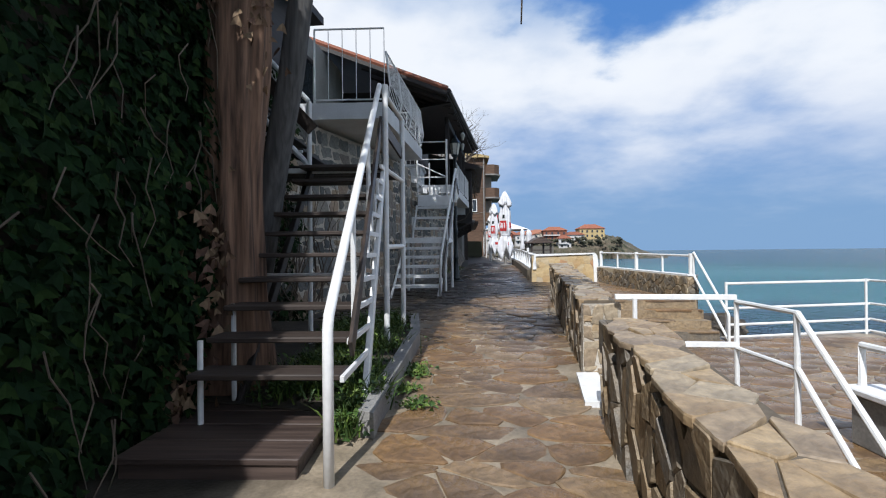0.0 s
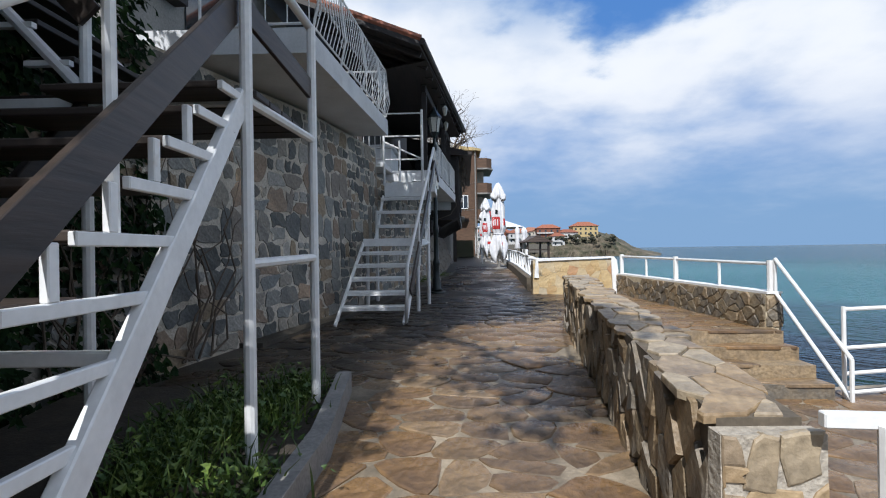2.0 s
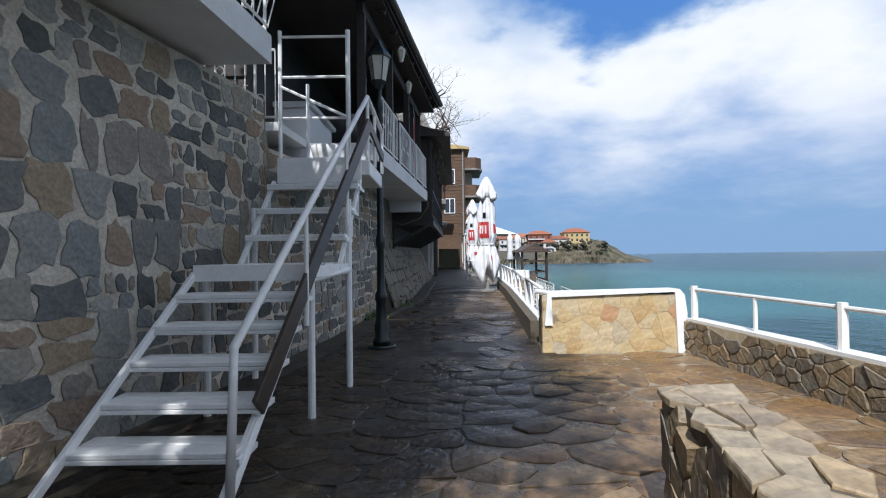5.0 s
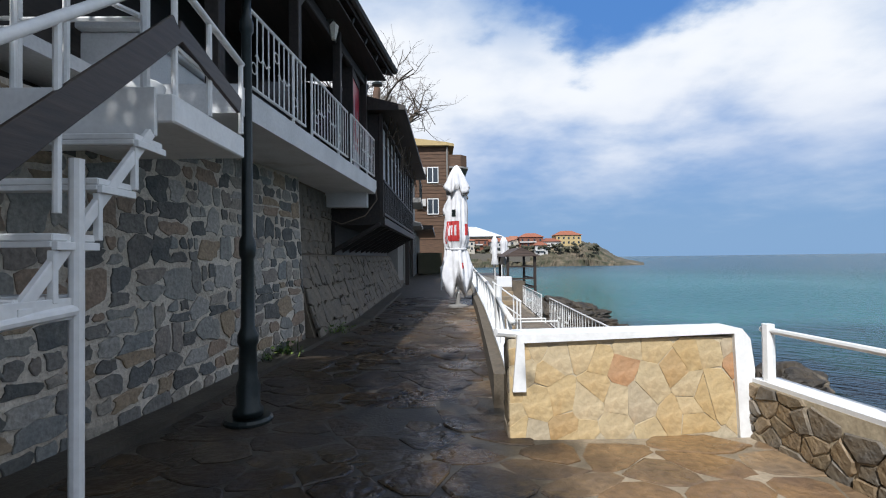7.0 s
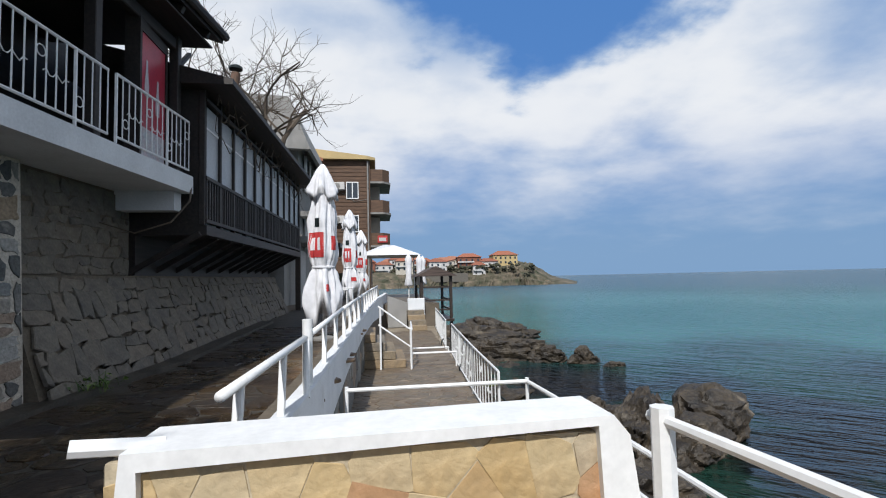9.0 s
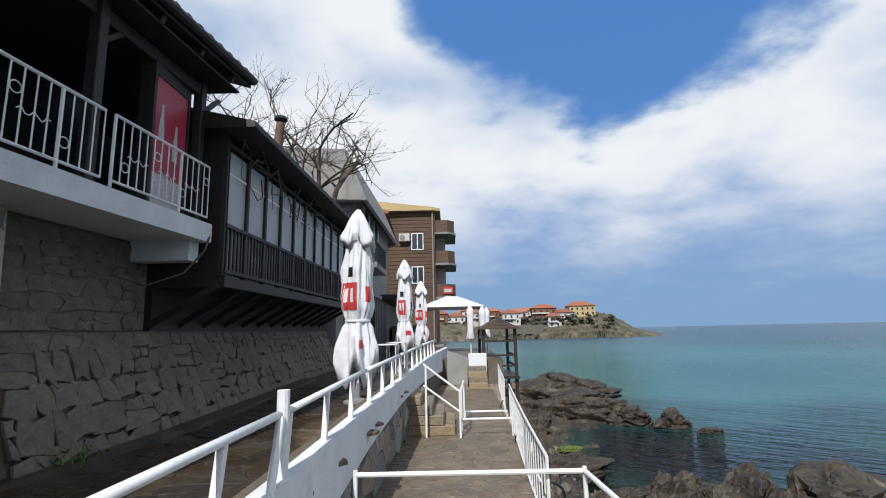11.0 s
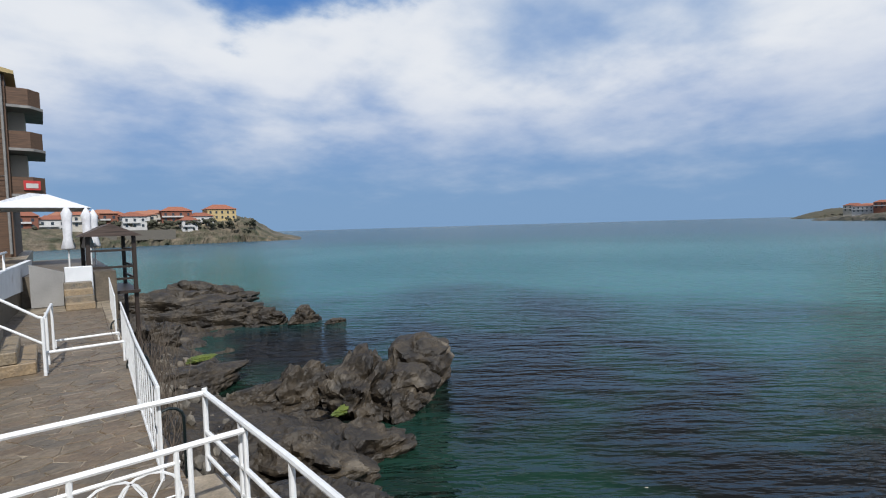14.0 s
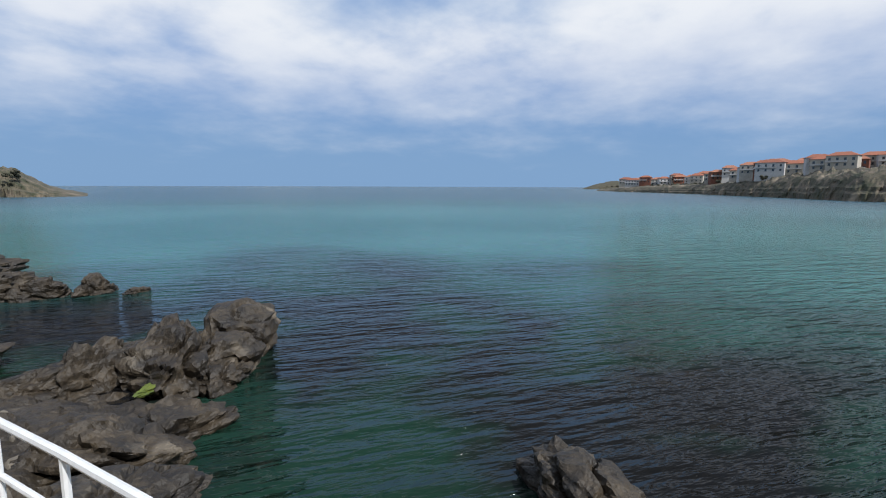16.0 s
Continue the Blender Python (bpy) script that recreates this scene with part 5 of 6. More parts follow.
low_wall = setting("wall_low", skew_wall(1.20, 4.78, 1.82, 9.78, 0.30, -0.2, 1.01, 1.23), M_DARKJOINT, "low garden wall of upright split slate", "wall")
near_wall = setting("wall_near", skew_wall(0.42, -3.0, 1.03, 3.52, 0.30, -0.4, 0.55, 1.0), M_DARKJOINT, "low garden wall of upright split slate with flat caps", "wall")
side_wall = setting("wall_seaside", skew_wall(4.33, 9.45, 3.80, 13.62, 0.20, -3.0, 0.98, 1.03), M_GOLDJOINT, "low seaside wall faced with irregular slate", "wall")
part("cap", skew_wall(4.335, 9.43, 3.805, 13.60, 0.20, 0.985, 1.015, 1.06), M_WHITE, side_wall, "white painted cap")
gold = setting("wall_golden", boxed((2.0, 13.64, 0.2), (3.80, 13.86, 1.36)), M_GOLDJOINT, "waist-high wall faced with golden sandstone", "wall")
bm = bmesh.new()
for sgn, pts in ((0, [(2.02, 0.98), (2.12, 0.98), (2.11, 1.34), (3.68, 1.39), (3.71, 0.60), (3.80, 0.60), (3.83, 1.12), (3.80, 1.35), (3.74, 1.425), (2.06, 1.40)]),):
    f = [bm.verts.new((x, 13.60, z)) for x, z in pts]
    g = [bm.verts.new((x, 13.90, z)) for x, z in pts]
    bm.faces.new(f)
    bm.faces.new(g[::-1])
    for i in range(len(pts)):
        bm.faces.new((f[i], g[i], g[(i + 1) % len(pts)], f[(i + 1) % len(pts)]))
bmesh.ops.recalc_face_normals(bm, faces=bm.faces)
part("trim", bm, M_WHITE, gold, "thick white painted edging")
part("stub_rail", tubed([(1.90, 13.62, 1.42), (2.14, 13.74, 1.38)], 0.03, 8), M_WHITE, gold)
setting("wall_pillar", boxed((1.17, 4.70, -0.1), (1.53, 4.78, 0.98)), M_MORTAR, "rough mortared end of the slate wall", "pillar")
setting("wall_foot", prism([(0.98, 3.90), (1.22, 3.90), (1.30, 4.69), (1.10, 4.69)], 0.05, lambda x, y: gz(x, y) + 0.035), M_WHITE, "white painted block at the wall's foot", "block")


def pipe_railing(name, label, pts, h, posts, bars, r=0.022, m=None, foot=None):
    """Posts and rails of white pipe along a line of feet."""
    m = m or M_WHITE
    ob = thing(name, label, "railing", pts[0])
    up = Vector((0, 0, 1))
    P = [Vector(p) for p in pts]
    seg = [(b - a).length for a, b in zip(P, P[1:])]

    def at(f):
        s = f * sum(seg)
        for a, b, l in zip(P, P[1:], seg):
            if s <= l + 1e-6:
                return a.lerp(b, s / l)
            s -= l
        return P[-1]

    for f in posts:
        fat = r * (1.9 if isinstance(f, str) else 1.0)
        p = at(float(f))
        part("post", tubed([p, p + up * (h + (0.03 if isinstance(f, str) else 0))], fat, 8), m, ob)
    for z in bars:
        part("rail", tubed([p + up * z for p in P], r, 8), m, ob)
    return ob


pipe_railing("seaside_railing", "white pipe railing set on the seaside wall", [(4.43, 9.5, 1.0), (3.87, 13.58, 1.05)], 0.39, ["0.0", 0.24, "0.51", 0.745, "0.985"], [0.375])
pipe_railing("step_railing", "white pipe railing sloping down beside the steps", [(4.46, 9.45, 0.98), (4.46, 8.25, -0.06)], 0.46, [0.0, 1.0], [0.46, 0.02])
pipe_railing("platform_railing", "white pipe railing round the lower platform", [(4.5, 8.4, -0.06), (7.4, 9.05, -0.06), (7.4, 0.5, -0.06)], 1.0, [0.0, 0.25, 0.46, 0.66, 0.83, 1.0], [0.97, 0.55, 0.27, 0.06])
pipe_railing("stair_head_railing", "white pipe railing at the head of descending steps", [(2.5, 4.5, -0.06), (2.5, 3.7, -0.06), (2.5, 2.0, -1.7)], 1.08, [0.0, 0.25, 0.9], [1.08, 0.66])
gb = thing("gap_barrier", "white flat bar closing a gap in the wall", "barrier", (1.5, 4.45, -0.06))
part("bar", beam((1.45, 4.62, 1.06), (2.5, 4.5, 1.06), 0.04, 0.05), M_WHITE, gb)
part("bar", beam((1.75, 4.55, 0.63), (2.5, 4.5, 0.63), 0.04, 0.05), M_WHITE, gb)
part("post", tubed([(1.62, 4.58, -0.06), (1.62, 4.58, 1.05)], 0.022), M_WHITE, gb)
sb = thing("stair_side_wall", "grey block wall with white railing beside descending steps", "wall", (3.4, 3.2, 0))
part("body", boxed((3.1, 1.6, -0.06), (3.35, 4.0, 0.35), None, 0.02), M_CONCRETE, sb)
part("cap", boxed((3.06, 1.55, 0.35), (3.39, 4.05, 0.40), None, 0.01), M_WHITE, sb)
part("rail", tubed([(3.2, 4.0, 0.4), (3.2, 4.0, 0.72), (3.2, 1.6, 0.72)], 0.03), M_WHITE, sb)

# ---- white parapet and rail along the walkway ----
PAR = [(14.4, 2.08), (16.4, 2.2), (19, 2.33), (22, 2.45), (26, 2.62), (30, 2.85), (34, 3.2)]
PTOP = [(14.4, 0.98), (16.4, 1.02), (19, 1.10), (22, 1.14), (26, 1.2), (34, 1.3)]
PBOT = [(14.4, -0.1), (15.5, 0.05), (17.0, 0.42), (19, 0.66), (22, 0.76), (26, 0.7), (34, 0.4)]


def parapet():
    bm = bmesh.new()
    rows = []
    for i in range(41):
        y = 14.4 + 19.6 * i / 40
        x, t, b = lerp_table(PAR, y), lerp_table(PTOP, y), lerp_table(PBOT, y)
        rows.append([bm.verts.new(p) for p in ((x, y, b), (x + 0.14, y, b), (x + 0.14, y, t), (x, y, t))])
    for a, b in zip(rows, rows[1:]):
        for k in range(4):
            bm.faces.new((a[k], b[k], b[(k + 1) % 4], a[(k + 1) % 4]))
    bm.faces.new(rows[0])
    bm.faces.new(rows[-1][::-1])
    bmesh.ops.recalc_face_normals(bm, faces=bm.faces)
    return bm


setting("wall_parapet", parapet(), M_PLASTER, "white plastered parapet curving above the terrace", "wall")
retain = setting("wall_terrace", strip([14.42, 16, 19, 22, 26, 30, 34], lambda y: (lerp_table(PAR, y) - 0.3, lerp_table(PAR, y) + 0.09), lambda x, y: gz(x, y) - 0.02, 2, 3.0), M_DARKJOINT, "rough stone retaining wall under the parapet", "wall")
setting("wall_parapet_inner", strip([14.3, 16, 19, 22], lambda y: (lerp_table(PAR, y) - 0.12, lerp_table(PAR, y) - 0.004), lambda x, y: lerp_table(PTOP, y) - 0.03, 1, 0.6), M_DARKJOINT, "dark damp concrete kerb inside the parapet", "kerb")
pr = thing("parapet_railing", "white pipe railing on the parapet with slanted posts", "railing", (2.1, 14.5, 1.0))
for a, b in ((14.35, 16.4), (16.4, 19), (19, 22), (22, 26), (26, 30)):
    f = lambda y: Vector((lerp_table(PAR, y) + 0.06, y, lerp_table(PTOP, y) + 0.42))
    part("rail", tubed([f(a), f((a + b) / 2), f(b)], 0.028, 14), M_WHITE, pr, "", True)
y = 14.55
while y < 30:
    p = Vector((lerp_table(PAR, y) + 0.06, y, lerp_table(PTOP, y) - 0.02))
    part("post", beam(p, p + Vector((0, 0.10, 0.43)), 0.05, 0.05), M_WHITE, pr)
    y += 0.93
part("corner_post", tubed([(2.27, 16.35, 1.0), (2.27, 16.35, 1.6)], 0.045, 12), M_WHITE, pr)
part("corner_post", tubed([(2.30, 16.05, 0.98), (2.27, 16.30, 1.42)], 0.03, 8), M_WHITE, pr)


# ---- closed parasols ----
def parasol(at, top, seed):
    x, y, z = at
    ob = thing("closed_parasol", "closed white parasol with faded red printed lettering", "parasol", at, "parasols along the walkway")
    h = top - z
    part("pole", tubed([(x, y, z - 0.05), (x, y, top - 0.1)], 0.028, 10), M_WHITE, ob)
    part("base", lathe([(0.22, -0.03), (0.22, 0.03), (0.05, 0.07), (0.05, 0.3)], 16, at), M_CONCRETE, ob)
    prof = [(0.27, 0.17), (0.30, 0.19), (0.27, 0.26), (0.235, 0.34), (0.195, 0.395), (0.185, 0.405), (0.20, 0.415), (0.245, 0.47), (0.258, 0.53), (0.23, 0.66), (0.18, 0.80), (0.165, 0.825), (0.275, 0.827), (0.255, 0.85), (0.165, 0.92), (0.09, 0.97), (0.03, 0.998)]

    def fold(a, zz):
        f = zz / h
        tied = 0.4 if 0.39 < f < 0.42 else 1.0
        amp = 0.17 if f < 0.40 else (0.10 if f < 0.826 else 0.13)
        crease = 1 - 2 * abs(math.sin(2.5 * a + seed + 1.3 * f))
        wrinkle = noise.noise(Vector((math.cos(a) * 3.1, math.sin(a) * 3.1, zz * 2.0 + seed))) + 0.6 * noise.noise(Vector((math.cos(a) * 7, math.sin(a) * 7, zz * 3.5 + seed)))
        return 1 + tied * (amp * crease + 0.08 * math.sin(9 * a + 2.2 * f + seed) + 0.20 * wrinkle)

    fine = []
    for (r0, z0), (r1, z1) in zip(prof, prof[1:]):
        n = max(1, round((z1 - z0) / 0.02))
        fine += [(r0 + (r1 - r0) * k / n, (z0 + (z1 - z0) * k / n) * h) for k in range(n)]
    fine.append((prof[-1][0], prof[-1][1] * h))
    dip = [(r, zz - (0.10 * h * 0.5 if i == 0 else 0)) for i, (r, zz) in enumerate(fine)]
    cloth = part("canopy", lathe(dip, 96, at, fold), M_FABRIC, ob, "", True)
    # hems hang in uneven points
    for v in cloth.data.vertices:
        f, a = (v.co.z - z) / h, math.atan2(v.co.y - y, v.co.x - x)
        hang = abs(math.sin(2 * a + seed)) + 0.4 * math.sin(5 * a + 2 * seed)
        if f < 0.38:
            v.co.z += (0.22 - 0.28 * hang) * min(1.0, (0.38 - f) / 0.20)
        elif 0.826 < f < 0.90:
            v.co.z += (0.05 - 0.15 * hang) * (0.90 - f) / 0.07
    part("tie", lathe([(0.205, 0.400 * h), (0.21, 0.406 * h), (0.205, 0.413 * h)], 32, at), M_FABRIC, ob)

    def patch(a0, a1, z0, z1, name, m, off=0.006):
        bm = bmesh.new()
        rows = []
        for i in range(11):
            zz = z0 + (z1 - z0) * i / 10
            r = lerp_table([(q[1], q[0]) for q in fine], zz * h)
            row = []
            for k in range(15):
                a = a0 + (a1 - a0) * k / 14
                rr = r * fold(a, zz * h) + off
                row.append(bm.verts.new((x + rr * math.cos(a), y + rr * math.sin(a), z + zz * h)))
            rows.append(row)
        for p, q in zip(rows, rows[1:]):
            for k in range(14):
                bm.faces.new((p[k], p[k + 1], q[k + 1], q[k]))
        return part(name, bm, m, cloth, "", True)

    red = patch(-2.75 + seed * 0.1, -1.45 + seed * 0.1, 0.46, 0.60, "printed_panel", M_RED)
    for k in range(3):
        patch(-2.55 + 0.34 * k + seed * 0.1, -2.38 + 0.34 * k + seed * 0.1, 0.50, 0.57, "printed_letter", M_FABRIC, 0.011)
    patch(-2.2 + seed * 0.1, -1.75 + seed * 0.1, 0.63, 0.68, "printed_emblem", M_LAMP)
    patch(-0.9 + seed * 0.1, -0.35 + seed * 0.1, 0.50, 0.58, "printed_panel", M_RED)
    patch(-1.5 + seed * 0.1, -1.0 + seed * 0.1, 0.27, 0.31, "printed_band", M_RED, 0.02)
    return ob


parasol((1.94, 20.85, 0.89), 4.05, 0.0)
parasol((2.0, 28.5, 0.99), 4.3, 1.3)
parasol((2.2, 34.0, 1.0), 4.15, 2.6)

def side_table(x, y):
    z = gz(x, y)
    ob = thing("side_table", "small white square metal table beside the parasols", "table", (x, y, z), "white walkway tables")
    part("tabletop", boxed((x - 0.28, y - 0.28, z + 0.68), (x + 0.28, y + 0.28, z + 0.71), None, 0.006), M_WHITE, ob)
    for sx in (-0.25, 0.25):
        for sy in (-0.25, 0.25):
            part("leg", tubed([(x + sx, y + sy, z), (x + sx, y + sy, z + 0.68)], 0.016, 6), M_WHITE, ob)


side_table(1.85, 25.2)
side_table(1.9, 27.0)

# ---- terrace fittings ----
gate2 = thing("terrace_gate_railing", "white pipe railing and ornamental gate across the terrace", "railing", (2.5, 17.7, 0.0))
for x in (2.52, 4.68):
    part("post", tubed([(x, 17.7, -0.02), (x, 17.7, 0.70)], 0.022, 8), M_WHITE, gate2)
part("rail", tubed([(2.52, 17.7, 0.66), (4.68, 17.7, 0.66)], 0.024, 8), M_WHITE, gate2)
part("rail", tubed([(2.40, 16.75, 0.62), (4.72, 16.75, 0.62)], 0.022, 8), M_WHITE, gate2)
part("rail", tubed([(2.55, 16.75, 0.10), (4.30, 16.75, 0.10)], 0.018, 8), M_WHITE, gate2)
part("rail", tubed([(2.55, 16.75, 0.53), (4.30, 16.75, 0.53)], 0.014, 8), M_WHITE, gate2)
for x in (2.42, 2.56, 3.0, 3.72, 4.28, 4.36, 4.72):
    part("post", tubed([(x, 16.75, -0.02), (x, 16.75, 0.62)], 0.018, 8), M_WHITE, gate2)
for x in (2.80, 3.2, 3.52, 3.92, 4.12):
    c = Vector((x, 16.75, 0.315))
    part("ring", tubed([c + Vector((0.19 * math.cos(k * math.pi / 8), 0, 0.2 * math.sin(k * math.pi / 8))) for k in range(17)], 0.009, 5), M_WHITE, gate2)
    for q in range(3):
        d = Vector((math.cos(q * math.pi / 3), 0, math.sin(q * math.pi / 3))) * 0.17
        part("spoke", tubed([c - d, c + d], 0.007, 5), M_WHITE, gate2)
sr = thing("shore_railing", "white painted pipe railing at the edge above the rocks", "railing", (4.7, 15.5, 0.0))
C = [Vector((4.68, 17.7, 0.66)), Vector((4.76, 16.0, 0.66)), Vector((4.80, 14.2, 0.66))]
part("rail", tubed(C, 0.024, 8), M_WHITE, sr)
part("rail", tubed([p - Vector((0, 0, 0.34)) for p in C], 0.02, 8), M_WHITE, sr)
part("rail", tubed([p - Vector((0, 0, 0.55)) for p in C], 0.016, 8), M_WHITE, sr)
for p in (C[1], C[2], Vector((4.72, 16.85, 0.66))):
    part("post", tubed([p, (p.x, p.y, -0.02)], 0.022, 8), M_WHITE, sr)
for a, b in (((4.34, 17.75), (4.46, 20.0)), ((4.46, 20.0), (4.72, 24.0)), ((4.74, 25.2), (5.1, 30.5))):
    ornate_railing(a, b, -0.02, 0.80, "cream iron terrace railing with rings and bars", 0.24)
for y, x0, x1, z in ((22.6, 3.62, 4.6, 0.30), (24.6, 3.75, 4.72, 0.12)):
    bar = thing("terrace_barrier", "white pipe barrier across the terrace", "barrier", (x0, y, z))
    part("bar", tubed([(x0, y, z), (x1, y, z)], 0.022, 8), M_WHITE, bar)
    for x in (x0, x1):
        part("post", tubed([(x, y, -0.02), (x, y, z)], 0.018, 6), M_WHITE, bar)
ts = thing("stone_steps", "small flight of rough stone side steps", "steps", (3.1, 23.6, 0))
for i in range(4):
    part("step", boxed((2.5, 22.7, -0.02 + 0.19 * i), (3.5 - 0.22 * i, 24.3, 0.165 + 0.19 * i), None, 0.015), M_SLATE, ts)
tr = thing("step_railing", "white pipe railing beside the side steps", "railing", (3.6, 22.4, 0))
part("rail", tubed([(2.9, 22.55, 1.35), (3.55, 22.5, 0.86), (3.62, 22.45, 0.84)], 0.02), M_WHITE, tr)
part("rail", tubed([(2.9, 22.55, 0.95), (3.6, 22.45, 0.46)], 0.018), M_WHITE, tr)
part("rail", tubed([(3.62, 22.45, 0.84), (3.72, 24.3, 0.84)], 0.02), M_WHITE, tr)
for x, y, z in ((3.6, 22.45, 0.85), (3.72, 24.3, 0.85), (2.95, 22.55, 1.3), (3.64, 23.2, 0.84)):
    part("post", tubed([(x, y, -0.02), (x, y, z)], 0.022), M_WHITE, tr)
ws = thing("stone_steps", "worn steps beside a white block wall", "steps", (4.0, 30.0, 0))
for i in range(4):
    part("step", boxed((4.05, 30.0 + 0.32 * i, -0.02), (4.72, 31.4, 0.17 * (i + 1)), None, 0.015), M_SLATE, ws)
setting("wall_end", boxed((4.1, 31.4, 0.0), (4.78, 31.7, 1.12), None, 0.02), M_PLASTER, "white plastered block wall at the terrace's end", "wall")
setting("wall_end_2", prism([(3.3, 31.4), (4.09, 31.4), (4.09, 31.7), (3.3, 31.7)], 0.0, lambda x, y: 1.25 - 0.35 * (x - 3.3)), M_GREYRENDER, "grey rendered wall sloping down to the block", "wall")
setting("floor_end_terrace", prism([(2.9, 31.7), (5.4, 31.7), (5.6, 44), (2.9, 44)], -2.0, 0.9), M_PAVER, "raised stone terrace beyond the steps", "floor")


def hook_lamp(x, y):
    ob = thing("hook_lamp", "slim dark blue curved lamp post with a blue globe", "lamp", (x, y, -2.4), "blue lamps on the shore")
    pts = [(x, y, -3.0), (x, y, 0.05)] + [(x - 0.14 + 0.14 * math.cos(k * math.pi / 6), y, 0.05 + 0.13 * math.sin(k * math.pi / 6)) for k in range(1, 7)] + [(x - 0.28, y, -0.06)]
    part("pole", tubed(pts, 0.016, 8), M_LAMP, ob)
    part("globe", lathe([(0.02, -0.11), (0.05, -0.09), (0.06, -0.04), (0.045, 0.01), (0.02, 0.03)], 12, (x - 0.28, y, -0.07)), M_BLUE, ob, "blue glass globe", True)


for x, y in ((4.75, 19.0), (4.85, 22.0), (5.0, 26.0)):
    hook_lamp(x, y)

pav = thing("timber_pavilion", "small weathered timber pavilion on posts with pitched roof", "pavilion", (5.2, 33.5, 0))
for x in (4.75, 6.0):
    for y in (32.4, 35.2):
        part("post", boxed((x - 0.06, y - 0.06, -3.2), (x + 0.06, y + 0.06, 2.0), None, 0.01), M_DARKWOOD, pav)
for z in (0.55, 0.95, 1.5):
    part("rail", boxed((4.75, 32.36, z), (6.0, 32.42, z + 0.07)), M_DARKWOOD, pav)
    part("rail", boxed((5.97, 32.4, z), (6.03, 35.2, z + 0.07)), M_DARKWOOD, pav)
part("floor", boxed((4.6, 32.2, 0.1), (6.1, 35.4, 0.2)), M_DARKWOOD, pav)
bm = bmesh.new()
R = [bm.verts.new(p) for p in ((4.5, 32.1, 2.0), (6.25, 32.1, 2.0), (6.25, 35.5, 2.0), (4.5, 35.5, 2.0), (5.35, 32.1, 2.42), (5.35, 35.5, 2.42))]
for f in ((0, 1, 4), (1, 2, 5, 4), (2, 3, 5), (3, 0, 4, 5), (0, 3, 2, 1)):
    bm.faces.new([R[i] for i in f])
part("roof", bm, M_DECK, pav, "thin weathered board roof")
tent = thing("canopy_tent", "white fabric canopy on slim posts", "canopy", (3.4, 39, 1.1))
bm = bmesh.new()
R = [bm.verts.new(p) for p in ((1.9, 37, 3.15), (5.2, 37, 3.15), (5.2, 41, 3.15), (1.9, 41, 3.15), (3.3, 38.6, 3.8), (3.9, 39.2, 3.8))]
for f in ((0, 1, 5, 4), (1, 2, 5), (2, 3, 4, 5), (3, 0, 4), (0, 3, 2, 1)):
    bm.faces.new([R[i] for i in f])
part("cloth", bm, M_FABRIC, tent)
for x, y in ((2.0, 37.1), (5.1, 37.1), (5.1, 40.9), (2.0, 40.9)):
    part("post", tubed([(x, y, 0.9), (x, y, 3.15)], 0.03), M_WHITE, tent)
for x, y in ((4.3, 33.6), (4.9, 35.0), (5.2, 36.4)):
    par = thing("closed_parasol", "small closed white parasol at the end terrace", "parasol", (x, y, 1.1), "small parasols")
    part("pole", tubed([(x, y, 0.9), (x, y, 1.7)], 0.025), M_WHITE, par)
    part("canopy", lathe([(0.16, 0.5), (0.2, 0.55), (0.12, 0.9), (0.14, 1.5), (0.16, 1.7), (0.03, 1.95)], 16, (x, y, 1.1), lambda a, z: 1 + 0.12 * math.sin(6 * a)), M_FABRIC, par, "", True)
bm = bmesh.new()
rng = random.Random(8)
for c in ((5.0, 24.0), (4.95, 22.6), (5.1, 25.4)):
    for _ in range(40):
        p = Vector((c[0] + rng.gauss(0, 0.12), c[1] + rng.gauss(0, 0.3), -2.2))
        pts = [p]
        for k in range(5):
            pts.append(pts[-1] + Vector((rng.gauss(0.02, 0.12), rng.gauss(0, 0.15), rng.uniform(0.3, 0.6))))
        tube(bm, pts, 0.012, 4, 0.003)
tagged(part("bare_shrub", bm, M_TWIG), "leafless grey shrubs below the terrace railing", "shrub", "", "stuff")


# ---- houses further along ----
def window(ob, x, y, z, w, h, axis="y", m=None):
    """A pane in a frame, its outer face at x or y."""
    if axis == "y":
        lo, hi = (x - w / 2, y - 0.05, z), (x + w / 2, y + 0.02, z + h)
        win = part("window", boxed(lo, hi), m or M_PANE, ob)
        part("frame", boxed((x - w / 2 - 0.06, y - 0.08, z - 0.06), (x + w / 2 + 0.06, y - 0.02, z)), M_WHITE, win)
        part("frame", boxed((x - w / 2 - 0.06, y - 0.08, z + h), (x + w / 2 + 0.06, y - 0.02, z + h + 0.06)), M_WHITE, win)
        part("frame", boxed((x - 0.03, y - 0.08, z), (x + 0.03, y - 0.052, z + h)), M_WHITE, win)
        for s in (-1, 1):
            part("frame", boxed((x + s * (w / 2 + 0.03) - 0.03, y - 0.08, z), (x + s * (w / 2 + 0.03) + 0.03, y - 0.02, z + h)), M_WHITE, win)
    else:
        win = part("window", boxed((x - 0.02, y - w / 2, z), (x + 0.05, y + w / 2, z + h)), m or M_PANE, ob)
        for s in (-1, 1):
            part("frame", boxed((x - 0.02, y + s * (w / 2 + 0.03) - 0.03, z - 0.05), (x + 0.08, y + s * (w / 2 + 0.03) + 0.03, z + h + 0.05)), M_WHITE, win)


